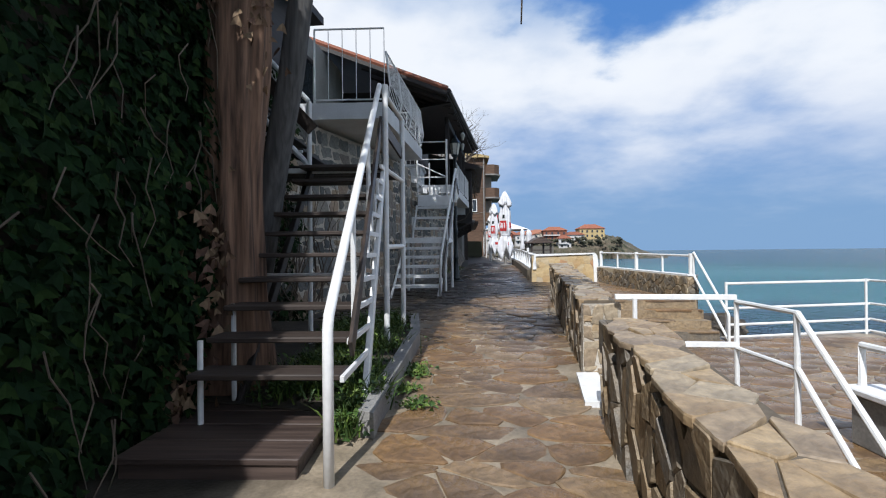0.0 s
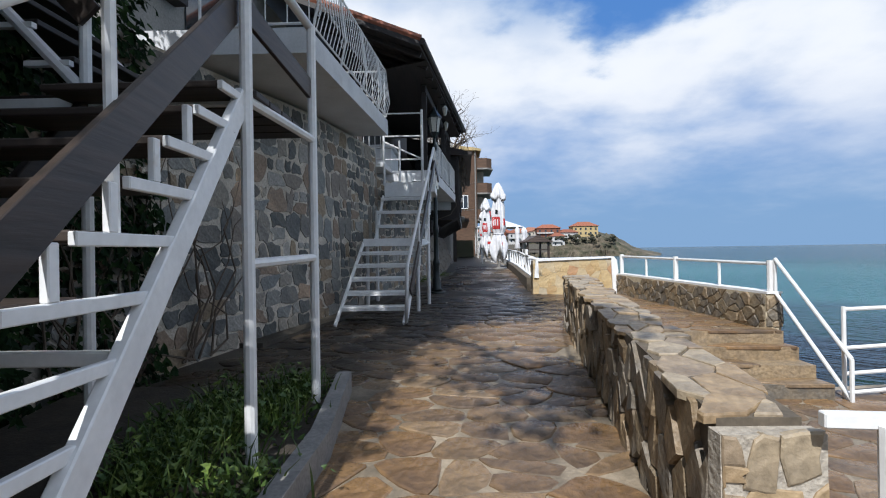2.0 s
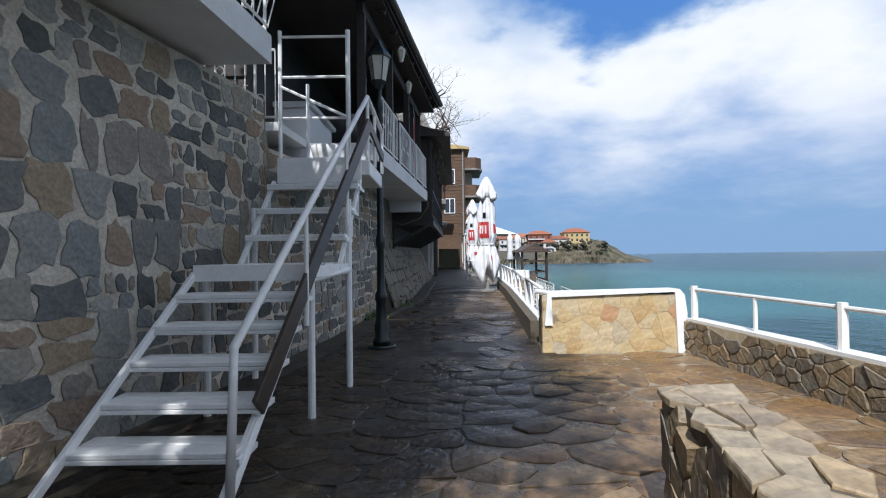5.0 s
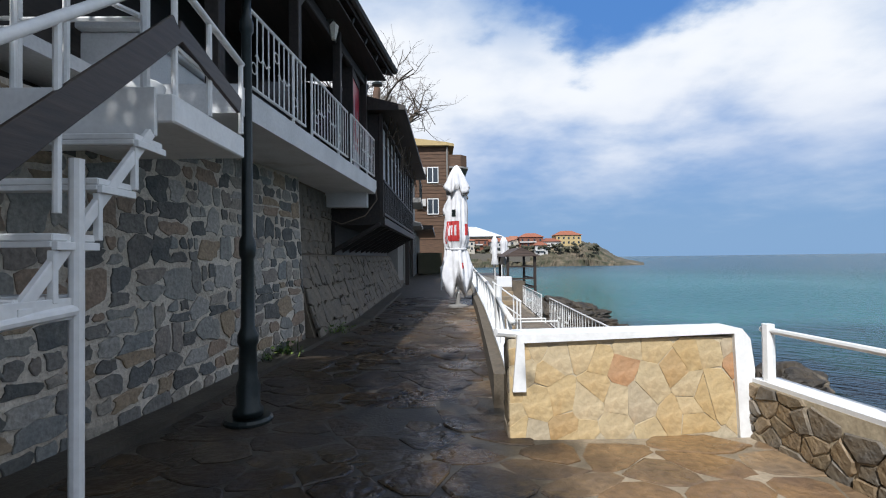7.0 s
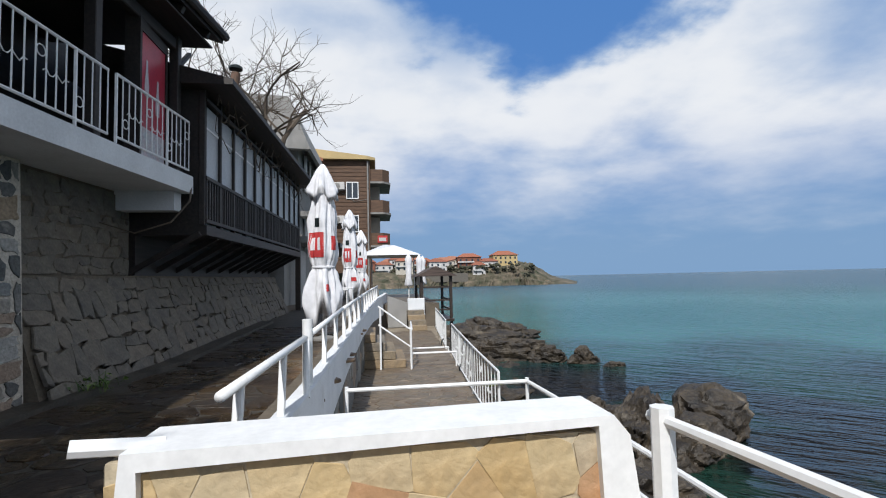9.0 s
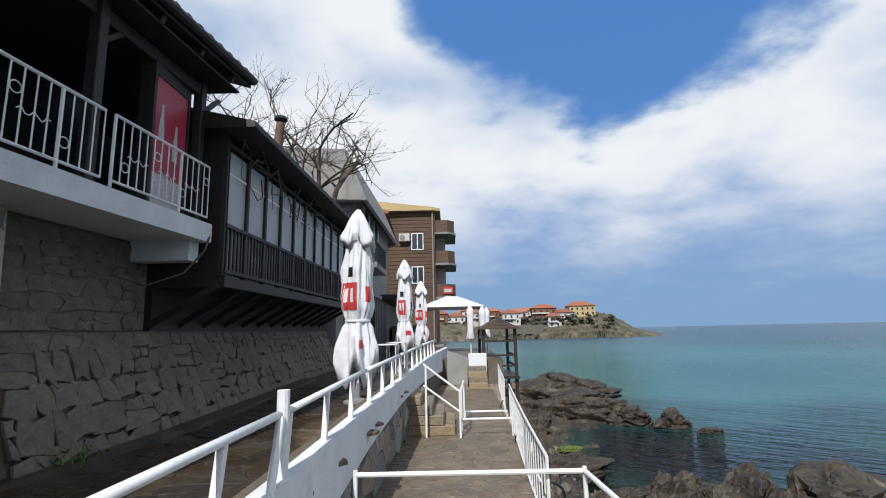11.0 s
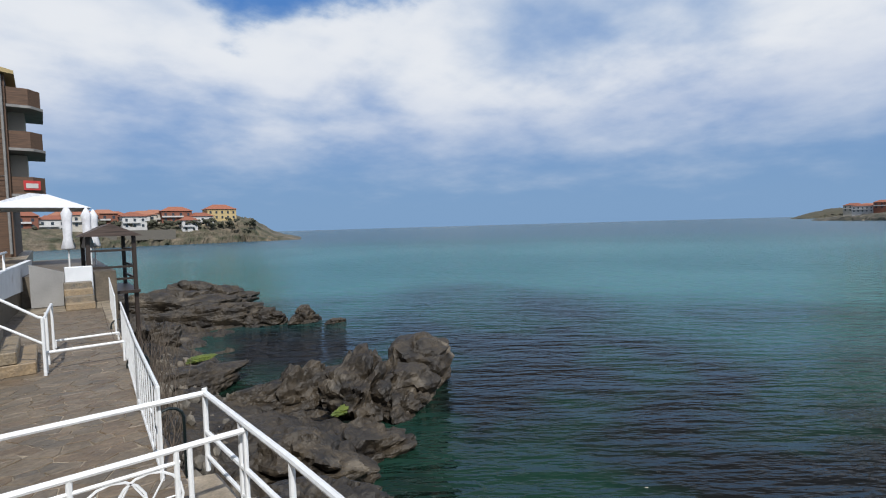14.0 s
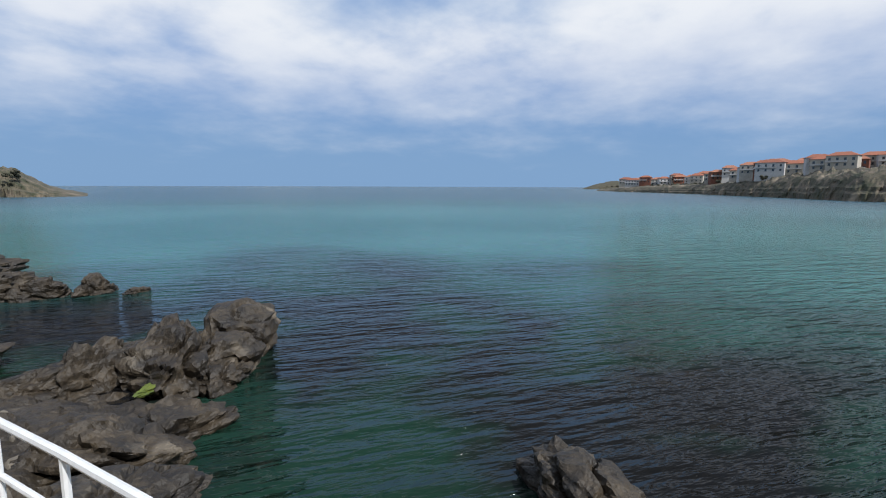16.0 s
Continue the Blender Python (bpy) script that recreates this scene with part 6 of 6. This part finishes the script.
hotel = thing("apartment_building", "brown timber-clad guest house with stacked corner balconies", "building", (0.5, 50, 1.0))
part("wall", prism([(-1.75, 47), (2.5, 47), (2.5, 58), (-1.75, 58)], 0.8, 10.5), M_HOTELWOOD, hotel)
for i in range(26):
    z = 3.4 + 0.27 * i
    part("cladding_board", boxed((-1.75, 46.965, z), (2.45, 47.0, z + 0.235)), M_HOTELWOOD, hotel)
part("roof", prism([(-2.1, 46.5), (2.3, 46.6), (2.9, 46.9), (2.9, 58.4), (-2.1, 58.4)], 10.5, lambda x, y: 10.68 + 0.12 * (2.9 - x)), M_OCHRE, hotel, "mossy yellowish roof edge")
part("drainpipe", tubed([(2.35, 46.85, 10.4), (2.35, 46.85, 1.2)], 0.06), M_CONCRETE, hotel)
for k, z in enumerate((4.35, 6.75, 9.0)):
    bal = part("balcony", prism([(2.5, 47.2), (3.4, 47.2), (3.9, 47.8), (3.9, 51.5), (2.5, 51.5)], z, z + 0.9), M_HOTELWOOD, hotel, "dark boarded balcony")
    part("balcony_slab", prism([(2.5, 47.1), (3.5, 47.1), (4.0, 47.75), (4.0, 51.6), (2.5, 51.6)], z - 0.14, z - 0.002), M_CONCRETE, hotel)
    if k < 2:
        part("balcony_wall", boxed((2.5, 48.6, z + 0.9), (3.2, 51.4, z + 2.2)), M_CREAM, hotel)
part("sign", boxed((3.0, 47.12, 4.55), (3.7, 47.2, 5.05)), M_RED, hotel, "small red sign")
part("sign_print", boxed((3.1, 47.10, 4.65), (3.6, 47.121, 4.9)), M_PALE, hotel)
for z in (5.35, 7.75):
    window(hotel, 1.25, 46.96, z, 0.75, 1.1)
    ac = part("air_conditioner", boxed((-0.05, 46.6, z + 0.55), (0.72, 46.96, z + 1.1), None, 0.03), M_PALE, hotel, "white air conditioner")
    part("fan_grille", lathe([(0.2, 0.0), (0.2, 0.03)], 16, (0.2, 0, 0)), M_CONCRETE, ac).matrix_basis = pose(0, 46.6, z + 0.82, 90, 0, 0)
    part("cable", tubed([(0.3, 46.94, z + 0.5), (1.4, 46.93, z - 0.25), (2.3, 46.93, z - 0.1)], 0.015, 5), M_CONCRETE, hotel)
yel = thing("house", "ochre and grey house with terracotta roof", "house", (-3, 46, 1))
part("wall", prism([(-5, 44.5), (-1.2, 45.6), (-1.2, 52), (-5, 52)], 1, 10.0), M_OCHRE, yel)
part("wall_front", prism([(-4.4, 44.3), (-1.9, 45.0), (-1.9, 45.4), (-4.4, 44.7)], 5.5, 9.9), M_GREYRENDER, yel)
part("roof", prism([(-5.5, 43.8), (-0.6, 45.2), (-1.4, 52), (-5.5, 52)], 10.0, lambda x, y: 10.2 + 0.25 * max(0, -0.6 - x)), M_TILE, yel)
gab = thing("house", "grey rendered gabled house behind the bare tree", "house", (-3, 33, 1))
part("wall", prism([(-7, 30), (0.1, 30), (0.25, 38), (-7, 38)], 1, 6.9), M_GREYRENDER, gab)
bm = bmesh.new()
R = [bm.verts.new(p) for p in ((-7.4, 29.4, 8.9), (-0.15, 29.4, 8.5), (0.62, 29.4, 6.6), (0.75, 38.6, 6.6), (-0.05, 38.6, 8.5), (-7.4, 38.6, 8.9), (-7.4, 29.4, 6.9), (0.4, 29.4, 6.6), (-7.4, 38.6, 6.9))]
for f in ((0, 1, 4, 5), (1, 2, 3, 4), (0, 6, 2, 1), (5, 4, 3, 8)):
    bm.faces.new([R[i] for i in f])
bmesh.ops.recalc_face_normals(bm, faces=bm.faces)
bmesh.ops.solidify(bm, geom=list(bm.faces), thickness=0.12)
bmesh.ops.recalc_face_normals(bm, faces=bm.faces)
part("roof", bm, M_GREYRENDER, gab)
for y, z in ((31.5, 5.4), (34.0, 5.4), (31.5, 3.0)):
    window(gab, 0.2, y, z, 1.0, 1.3, "x")
part("balcony", prism([(0.1, 30.2), (0.85, 30.2), (0.85, 33.0), (0.1, 33.0)], 4.3, 4.5), M_GREYRENDER, gab)
for i in range(12):
    part("baluster", tubed([(0.8, 30.3 + 0.24 * i, 4.5), (0.8, 30.3 + 0.24 * i, 5.3)], 0.02, 5), M_LAMP, gab)
part("balcony_rail", tubed([(0.8, 30.2, 5.3), (0.8, 33.0, 5.3)], 0.03), M_LAMP, gab)
mid = thing("house", "shabby lower frontage with awning and pale door", "house", (0.2, 36, 1))
part("wall", prism([(-1.5, 27.2), (0.1, 27.2), (0.3, 44), (-1.5, 44)], 0.9, 3.9), M_GREYRENDER, mid)
part("door", boxed((0.15, 29.5, 1.0), (0.26, 30.6, 3.0)), M_PALE, mid, "pale grey door")
part("awning", prism([(0.1, 28.4), (0.9, 28.4), (0.9, 31.2), (0.1, 31.2)], 3.2, lambda x, y: 3.32 + 0.3 * (0.9 - x)), M_CONCRETE, mid)
part("post", boxed((0.3, 28.0, 1.0), (0.45, 28.15, 3.3)), M_DARKWOOD, mid)
for i in range(8):
    part("shutter_slat", boxed((0.28, 33 + 0.5 * i, 1.1), (0.36, 33.4 + 0.5 * i, 3.4)), M_DARKWOOD, mid)
part("terrace_front", prism([(-0.2, 34), (1.3, 34), (1.4, 44), (-0.2, 44)], 3.4, 3.6), M_DARKWOOD, mid)
part("hedge", prism([(0.4, 38.5), (1.8, 39.5), (1.8, 43), (0.4, 43)], 1.05, 2.3), M_FARTREE, mid)
chim = thing("stove_pipe", "rusty stove pipe with a cap rising behind the eave", "chimney", (0.0, 22.4, 4.8))
part("pipe", tubed([(-0.15, 22.4, 4.9), (0.0, 22.4, 6.35)], 0.09, 12), M_RUST, chim)
part("cap", lathe([(0.14, 0), (0.14, 0.05), (0.02, 0.12)], 12, (0.0, 22.4, 6.42)), M_LAMP, chim)

# bare tree above the veranda
bt = thing("bare_tree", "leafless tree with a dense tangle of pale twigs", "tree", (0.1, 26.5, 2.0))
rng = random.Random(77)
limbs, twigs = bmesh.new(), bmesh.new()


def grow(p, d, length, r, level):
    pts = [p]
    for k in range(4):
        d = (d + Vector((rng.gauss(0, 0.2), rng.gauss(0, 0.2), rng.gauss(0.05, 0.14)))).normalized()
        pts.append(pts[-1] + d * length / 4)
    tube(limbs if level < 2 else twigs, pts, r, 6 if level < 2 else 3, r * 0.55)
    if level < 5:
        for k in range(4 if level in (1, 2) else 3):
            q = pts[rng.choice((2, 3, 4))]
            side = Vector((rng.gauss(0, 1), rng.gauss(0, 1), rng.gauss(0.25, 0.6))).normalized()
            grow(q, (d * 0.5 + side * 0.8).normalized(), length * rng.uniform(0.58, 0.78), r * 0.5, level + 1)


part("trunk", tubed([(-0.5, 26.6, 1.2), (-0.2, 26.6, 3.4), (0.0, 26.5, 5.0)], 0.2, 10, 0.14), M_BARKGREY, bt)
for k in range(4):
    grow(Vector((0.0, 26.5, 5.0)), Vector((rng.uniform(-0.9, 0.45), rng.uniform(-0.8, 0.3), 1)).normalized(), 2.3, 0.09, 1)
part("branch_work", limbs, M_TWIG, bt)
tagged(part("twig_work", twigs, M_TWIG, bt), kind="stuff")
vine = bmesh.new()
for k in range(46):
    y = rng.uniform(19.2, 26)
    pts = [Vector((bx(y) + 0.1, y, rng.uniform(4.3, 4.95)))]
    for j in range(5):
        pts.append(pts[-1] + Vector((rng.gauss(0.02, 0.06), rng.gauss(0, 0.22), rng.gauss(0, 0.16))))
    tube(vine, pts, 0.012, 4, 0.004)
tube(vine, [(0.35, 19.0, 3.3), (0.4, 18.8, 3.05), (0.2, 18.7, 2.75), (-0.2, 18.6, 2.6), (-0.6, 18.4, 2.75)], 0.015, 5, 0.008)
tagged(part("climbing_vine", vine, M_TWIG), "bare climbing vine along the veranda eaves", "vine", "", "stuff")


# ---- headland and far town ----
def headland(pts, depth, seed, m, n=260):
    """A cliff line: pts of (x, y, cliff height); land runs back from it."""
    bm = bmesh.new()
    rows = []
    total = len(pts) - 1
    for i in range(n + 1):
        f = i / n * total
        k = min(int(f), total - 1)
        a, b = pts[k], pts[k + 1]
        x, y, h = (a[j] + (b[j] - a[j]) * (f - k) for j in range(3))
        d = Vector((x - 4, y - 13, 0)).normalized()
        row = []
        for s, hh in ((-0.03, -1.0), (-0.01, 0.0), (0.0, 0.12), (0.008, 0.24), (0.03, 0.32), (0.038, 0.44), (0.06, 0.52), (0.085, 0.66), (0.11, 0.78), (0.14, 0.88), (0.18, 0.94), (0.22, 0.98), (0.32, 1.05), (0.5, 1.12), (1.0, 1.2)):
            nz = noise.multi_fractal(Vector((x * 0.11, y * 0.11, s * 8 + seed)), 0.7, 2.1, 5)
            crag = noise.multi_fractal(Vector((x * 0.42, y * 0.42, s * 40 + seed)), 0.6, 2.2, 4) - 0.7
            q = Vector((x, y, 0)) + d * depth * (s + 0.03 * nz + 0.012 * crag)
            row.append(bm.verts.new((q.x, q.y, -4.2 + (h + 4.2) * max(hh, 0) * (1 + 0.16 * (nz - 0.5) + 0.05 * crag) - (1 if hh < 0 else 0))))
        rows.append(row)
    for a, b in zip(rows, rows[1:]):
        for k in range(len(a) - 1):
            bm.faces.new((a[k], b[k], b[k + 1], a[k + 1]))
    bmesh.ops.recalc_face_normals(bm, faces=bm.faces)
    return setting("headland", bm, m, "rocky headland with scrub above the sea", "headland", False)


headland([(-60, 270, 8), (10, 290, 6), (30, 292, 7), (55, 298, 7.5), (75, 300, 9), (88, 302, 10), (97, 302, 9), (103, 302, 4.5), (110, 302, 0.5), (118, 301, -2.2), (126, 300, -3.9)], 110, 1.0, M_CLIFF)
headland([(690, 178, -4.0), (650, 160, -2), (560, 100, 1.5), (430, 30, 3.5), (330, -10, 7), (270, -32, 9), (245, -60, 10), (240, -140, 10)], 120, 5.0, M_CLIFF, 300)
headland([(1110, 312, -4.0), (1140, 290, 5), (1170, 260, 12), (1190, 200, 10)], 200, 9.0, M_SCRUB, 40)


def far_house(x, y, z, w, d, h, wall, face, roof=None, floors=2, rise=2.2):
    """A far house with rows of windows on the seaward face and a hipped tile roof."""
    ob = thing("far_house", "small red-roofed house on the headland above the sea" if wall is not M_OCHRE else "large ochre house with red hipped roof on headland", "house", (x, y, z), "headland houses")
    M = Matrix.Translation((x, y, z)) @ pose(0, 0, 0, 0, 0, face)
    body = part("wall", boxed((-w / 2, -d / 2, -4), (w / 2, d / 2, h), M), wall, ob)
    bm = bmesh.new()
    o = 0.7
    R = [bm.verts.new(M @ Vector(p)) for p in ((-w / 2 - o, -d / 2 - o, h), (w / 2 + o, -d / 2 - o, h), (w / 2 + o, d / 2 + o, h), (-w / 2 - o, d / 2 + o, h), (-w * 0.22, 0, h + rise), (w * 0.22, 0, h + rise))]
    for f in ((0, 1, 5, 4), (1, 2, 5), (2, 3, 4, 5), (3, 0, 4), (0, 3, 2, 1)):
        bm.faces.new([R[i] for i in f])
    part("roof", bm, M_TILE, ob)
    nw = max(2, int(w / 3.2))
    for fl in range(floors):
        zz = h - 2.6 - 2.9 * fl
        for k in range(nw):
            u = -w / 2 + w * (k + 0.5) / nw
            part("window", boxed((u - 0.55, -d / 2 - 0.08, zz), (u + 0.55, -d / 2 + 0.05, zz + 1.5), M), M_PANE, body)
        if wall is not M_OCHRE and fl == 0:
            part("balcony", boxed((-w / 2, -d / 2 - 1.2, zz - 0.9), (w * 0.2, -d / 2, zz - 0.1), M), M_PALE, ob)


rng = random.Random(3)
walls = [M_PALE, M_CREAM, M_BROWNHOUSE, M_PALE, M_BROWNHOUSE]
far_house(86, 325, 8.0, 16, 12, 7.6, M_OCHRE, 0, rise=3)
far_house(74, 320, 7.0, 12, 9, 4.5, M_PALE, 4)
far_house(62, 322, 7.5, 15, 10, 7.0, M_BROWNHOUSE, -3, rise=2.6)
far_house(66, 312, 5.5, 8, 6, 3.5, M_PALE, 6, 1)
far_house(42, 318, 5.5, 12, 9, 6.5, M_PALE, 0)
far_house(52, 328, 7.0, 10, 9, 6.5, M_CREAM, 8)
for k in range(22):
    x = rng.uniform(-30, 60)
    far_house(x, rng.uniform(308, 350), rng.uniform(5, 7), rng.uniform(8, 12), rng.uniform(7, 10), rng.uniform(4.5, 7.5), walls[k % 5], rng.uniform(-12, 12))
for k in range(34):
    f = (k + 0.5) / 34
    az = 79 + 24 * f + rng.uniform(-0.3, 0.3)
    dist = lerp_table([(79, 640), (86, 500), (92, 370), (103, 300)], az) + rng.choice((15, 30, 55))
    x, y = 3.8 + dist * math.sin(radians(az)), 13.2 + dist * math.cos(radians(az))
    far_house(x, y, lerp_table([(79, 2.5), (86, 4.5), (92, 9), (103, 12)], az) + (dist % 9) * 0.2, rng.uniform(10, 17), 9, rng.uniform(5.5, 8.5), (M_CREAM, M_PALE, M_CREAM, M_BROWNHOUSE, M_PALE)[k % 5], 180 - az + 180 + rng.uniform(-14, 14))
bm = bmesh.new()
for k in range(260):
    if k < 140:
        x, y, z = rng.uniform(0, 102), rng.uniform(305, 335), rng.uniform(5.5, 8.5)
    else:
        az, dist = rng.uniform(80, 103), rng.uniform(290, 330)
        dist = lerp_table([(79, 640), (86, 500), (92, 370), (103, 300)], az) + rng.uniform(4, 50)
        x, y, z = 3.8 + dist * math.sin(radians(az)), 13.2 + dist * math.cos(radians(az)), lerp_table([(79, 2), (86, 4), (92, 8), (103, 11)], az)
    for q in range(5):
        s = rng.uniform(0.5, 1.2)
        bmesh.ops.create_icosphere(bm, subdivisions=1, radius=1, matrix=Matrix.Translation((x + rng.gauss(0, 1.0), y + rng.gauss(0, 1), z + rng.gauss(0.4, 0.5))) @ Euler((rng.random(), rng.random(), rng.random())).to_matrix().to_4x4() @ Matrix.Diagonal((s * 1.2, s, s * 0.9, 1)))
tagged(part("far_shrubs", bm, M_FARTREE), "scattered scrub and bushes on the headlands", "shrubs", "", "stuff")
seawall = thing("sea_wall", "pale stone retaining wall below the headland houses", "wall", (45, 300, 3))
part("body", prism([(22, 299), (58, 303), (58, 305), (22, 301)], -1.0, 4.2), M_SLABSTONE, seawall)


# ---- stone pieces of walls and paving ----
def on_wall(table, y0, top, lean):
    def place(u, v, hgt):
        y = y0 + u
        ztop = lerp_table(top, y) - 0.02
        x = lerp_table(table, y)
        z0 = gz(x, y) - 0.02
        f = v
        dx = (lerp_table(table, y + 0.05) - lerp_table(table, y - 0.05)) / 0.1
        n = Vector((1, -dx, lean / max(0.5, ztop - z0))).normalized()
        return Vector((x - lean * f, y, z0 + (ztop - z0) * f)) + n * hgt
    return place


def scaled(place, h):
    return lambda u, v, g: place(u, v / h, g)


stonework(wall_a, "stone", scaled(on_wall(WALLFOOT, 6.62, WALLTOP, 0.10), 3.1), 10.4, 3.1, 0.27, 0.235, M_RUBBLE, 0.020, 0.008, 0.009, 1.0, 1, 300, 3, shuffle=lambda u, v: u + 0.3 * v, coursed=True, ragged=0.30)
stonework(wall_b, "stone", scaled(on_wall(WALLB, 17.1, [(0, 2.06), (60, 2.06)], 0.42), 1.2), 10, 1.2, 0.33, 0.20, M_SLABSTONE, 0.004, 0.016, 0.010, 1.0, 0, 300, 4, coursed=True, ragged=0.16, scatter=0.8)
stonework(wall_b, "stone", lambda u, v, g: Vector((-0.64 + 0.069 * u + g, 17.08 + u, 2.07 + v)), 2.0, 1.08, 0.33, 0.20, M_SLABSTONE, 0.004, 0.016, 0.010, 1.0, 0, 100, 44, coursed=True, ragged=0.16, scatter=0.8)


def on_skew(x0, y0, x1, y1, w, z0, zt0, zt1, face):
    d = Vector((x1 - x0, y1 - y0, 0))
    n = Vector((-d.y, d.x, 0)).normalized()

    def place(u, v, hgt):
        f = u / d.length
        x, y, t = x0 + d.x * f, y0 + d.y * f, zt0 + (zt1 - zt0) * f
        if face == "top":
            return Vector((x + v - 0.05, y, t + hgt))
        base = gz(x, y) - 0.03 if face == "in" else z0
        p = Vector((x, y, base + (t - base) * v)) + n * hgt
        return p
    return place, d.length


for wall, args, cap_w, sd in ((low_wall, (1.20, 4.78, 1.82, 9.78, 0.30, -0.2, 1.01, 1.23), 0.40, 5), (near_wall, (0.42, -3.0, 1.03, 3.52, 0.30, -0.4, 0.55, 1.0), 0.40, 6)):
    pl, ln = on_skew(*args, "in")
    stonework(wall, "slate", scaled(pl, 0.8), ln, 0.8, 0.12, 0.21, M_SLATE, 0.004, 0.026, 0.007, 1.0, 0, 300, sd, flip=True, scatter=1.1, ragged=0.2)
    pl, ln = on_skew(*args, "top")
    stonework(wall, "capstone", pl, ln, cap_w, 0.21, cap_w / 2.6, M_CAP, 0.003, 0.012, 0.006, 1.0, 0, 300, sd + 10, scatter=1.2, ragged=0.26)
stonework(low_wall, "end_stone", lambda u, v, g: Vector((1.17 + u, 4.70 - g, 0.2 + v)), 0.36, 0.80, 0.15, 0.10, M_CAP, 0.008, 0.010, 0.010, 1.0, 0, 60, 7, coursed=True)
pl, ln = on_skew(4.33, 9.45, 3.80, 13.62, 0.20, 0.55, 0.98, 1.03, "in")
stonework(side_wall, "slate", scaled(pl, 0.4), ln, 0.4, 0.125, 0.10, M_SLATE, 0.006, 0.02, 0.012, 1.0, 0, 300, 8, flip=True, ragged=0.2, scatter=0.8)
stonework(side_wall, "slate", lambda u, v, g: Vector((4.33 + u, 9.45 - g, 0.55 + v)), 0.22, 0.42, 0.11, 0.14, M_SLATE, 0.007, 0.02, 0.012, 1.0, 0, 20, 9)
stonework(gold, "facing_stone", lambda u, v, g: Vector((2.0 + u, 13.64 - g, 0.56 + v)), 1.8, 0.80, 0.15, 0.185, M_GOLD, 0.0022, 0.005, 0.002, 1.0, 0, 120, 12, ragged=0.16, scatter=0.8)
for i, st in enumerate([c for c in steps.children]):
    y0 = 8.45 + 0.27 * i
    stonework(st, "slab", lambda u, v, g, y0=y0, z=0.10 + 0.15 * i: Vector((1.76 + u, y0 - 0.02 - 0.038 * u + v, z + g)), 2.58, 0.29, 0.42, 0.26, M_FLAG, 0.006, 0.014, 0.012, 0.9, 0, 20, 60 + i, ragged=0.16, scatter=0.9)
stonework(gold, "facing_stone", lambda u, v, g: Vector((2.0 - g, 13.86 - u, 0.56 + v)), 0.22, 0.80, 0.2, 0.2, M_SLATE, 0.006, 0.012, 0.010, 0.8, 0, 20, 13)


def on_walk(u, v, g):
    x, y = u - 2.9, v + 0.5
    return Vector((x, y, gz(x, y) - 0.014 + g))


def walk_keep(u, v):
    x, y = u - 2.9, v + 0.5
    a, b = walk_limits(y)
    if y < 7.2:
        a = -0.62
    elif y < 17:
        a = lerp_table(WALLFOOT, y) + 0.2
    else:
        a = lerp_table(WALLB, y) + 0.2
    b = min(b, lerp_table(NW_TABLE, y) if y < 3.6 else (lerp_table(LW_TABLE, y) if y < 9.0 else 99))
    return a < x < b + 0.05


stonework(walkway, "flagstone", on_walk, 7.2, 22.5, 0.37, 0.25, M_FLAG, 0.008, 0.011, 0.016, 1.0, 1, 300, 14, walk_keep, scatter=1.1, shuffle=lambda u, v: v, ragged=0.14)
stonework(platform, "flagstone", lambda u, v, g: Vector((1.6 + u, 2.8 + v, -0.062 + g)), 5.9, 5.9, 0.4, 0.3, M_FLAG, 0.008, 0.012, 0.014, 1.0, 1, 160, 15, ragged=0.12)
stonework(terrace, "paving_stone", lambda u, v, g: Vector((2.35 + u + 0.03 * v, 16.0 + v, -0.022 + g)), 2.1, 14.0, 0.21, 0.14, M_PAVER, 0.006, 0.010, 0.008, 1.0, 0, 300, 16, ragged=0.14, scatter=0.8)
stonework(retain, "stone", lambda u, v, g: Vector((lerp_table(PAR, 14.5 + u) + 0.09 + g, 14.5 + u, -0.02 + v)), 10, 0.8, 0.4, 0.28, M_RUBBLE, 0.012, 0.03, 0.02, 1.0, 0, 110, 17)
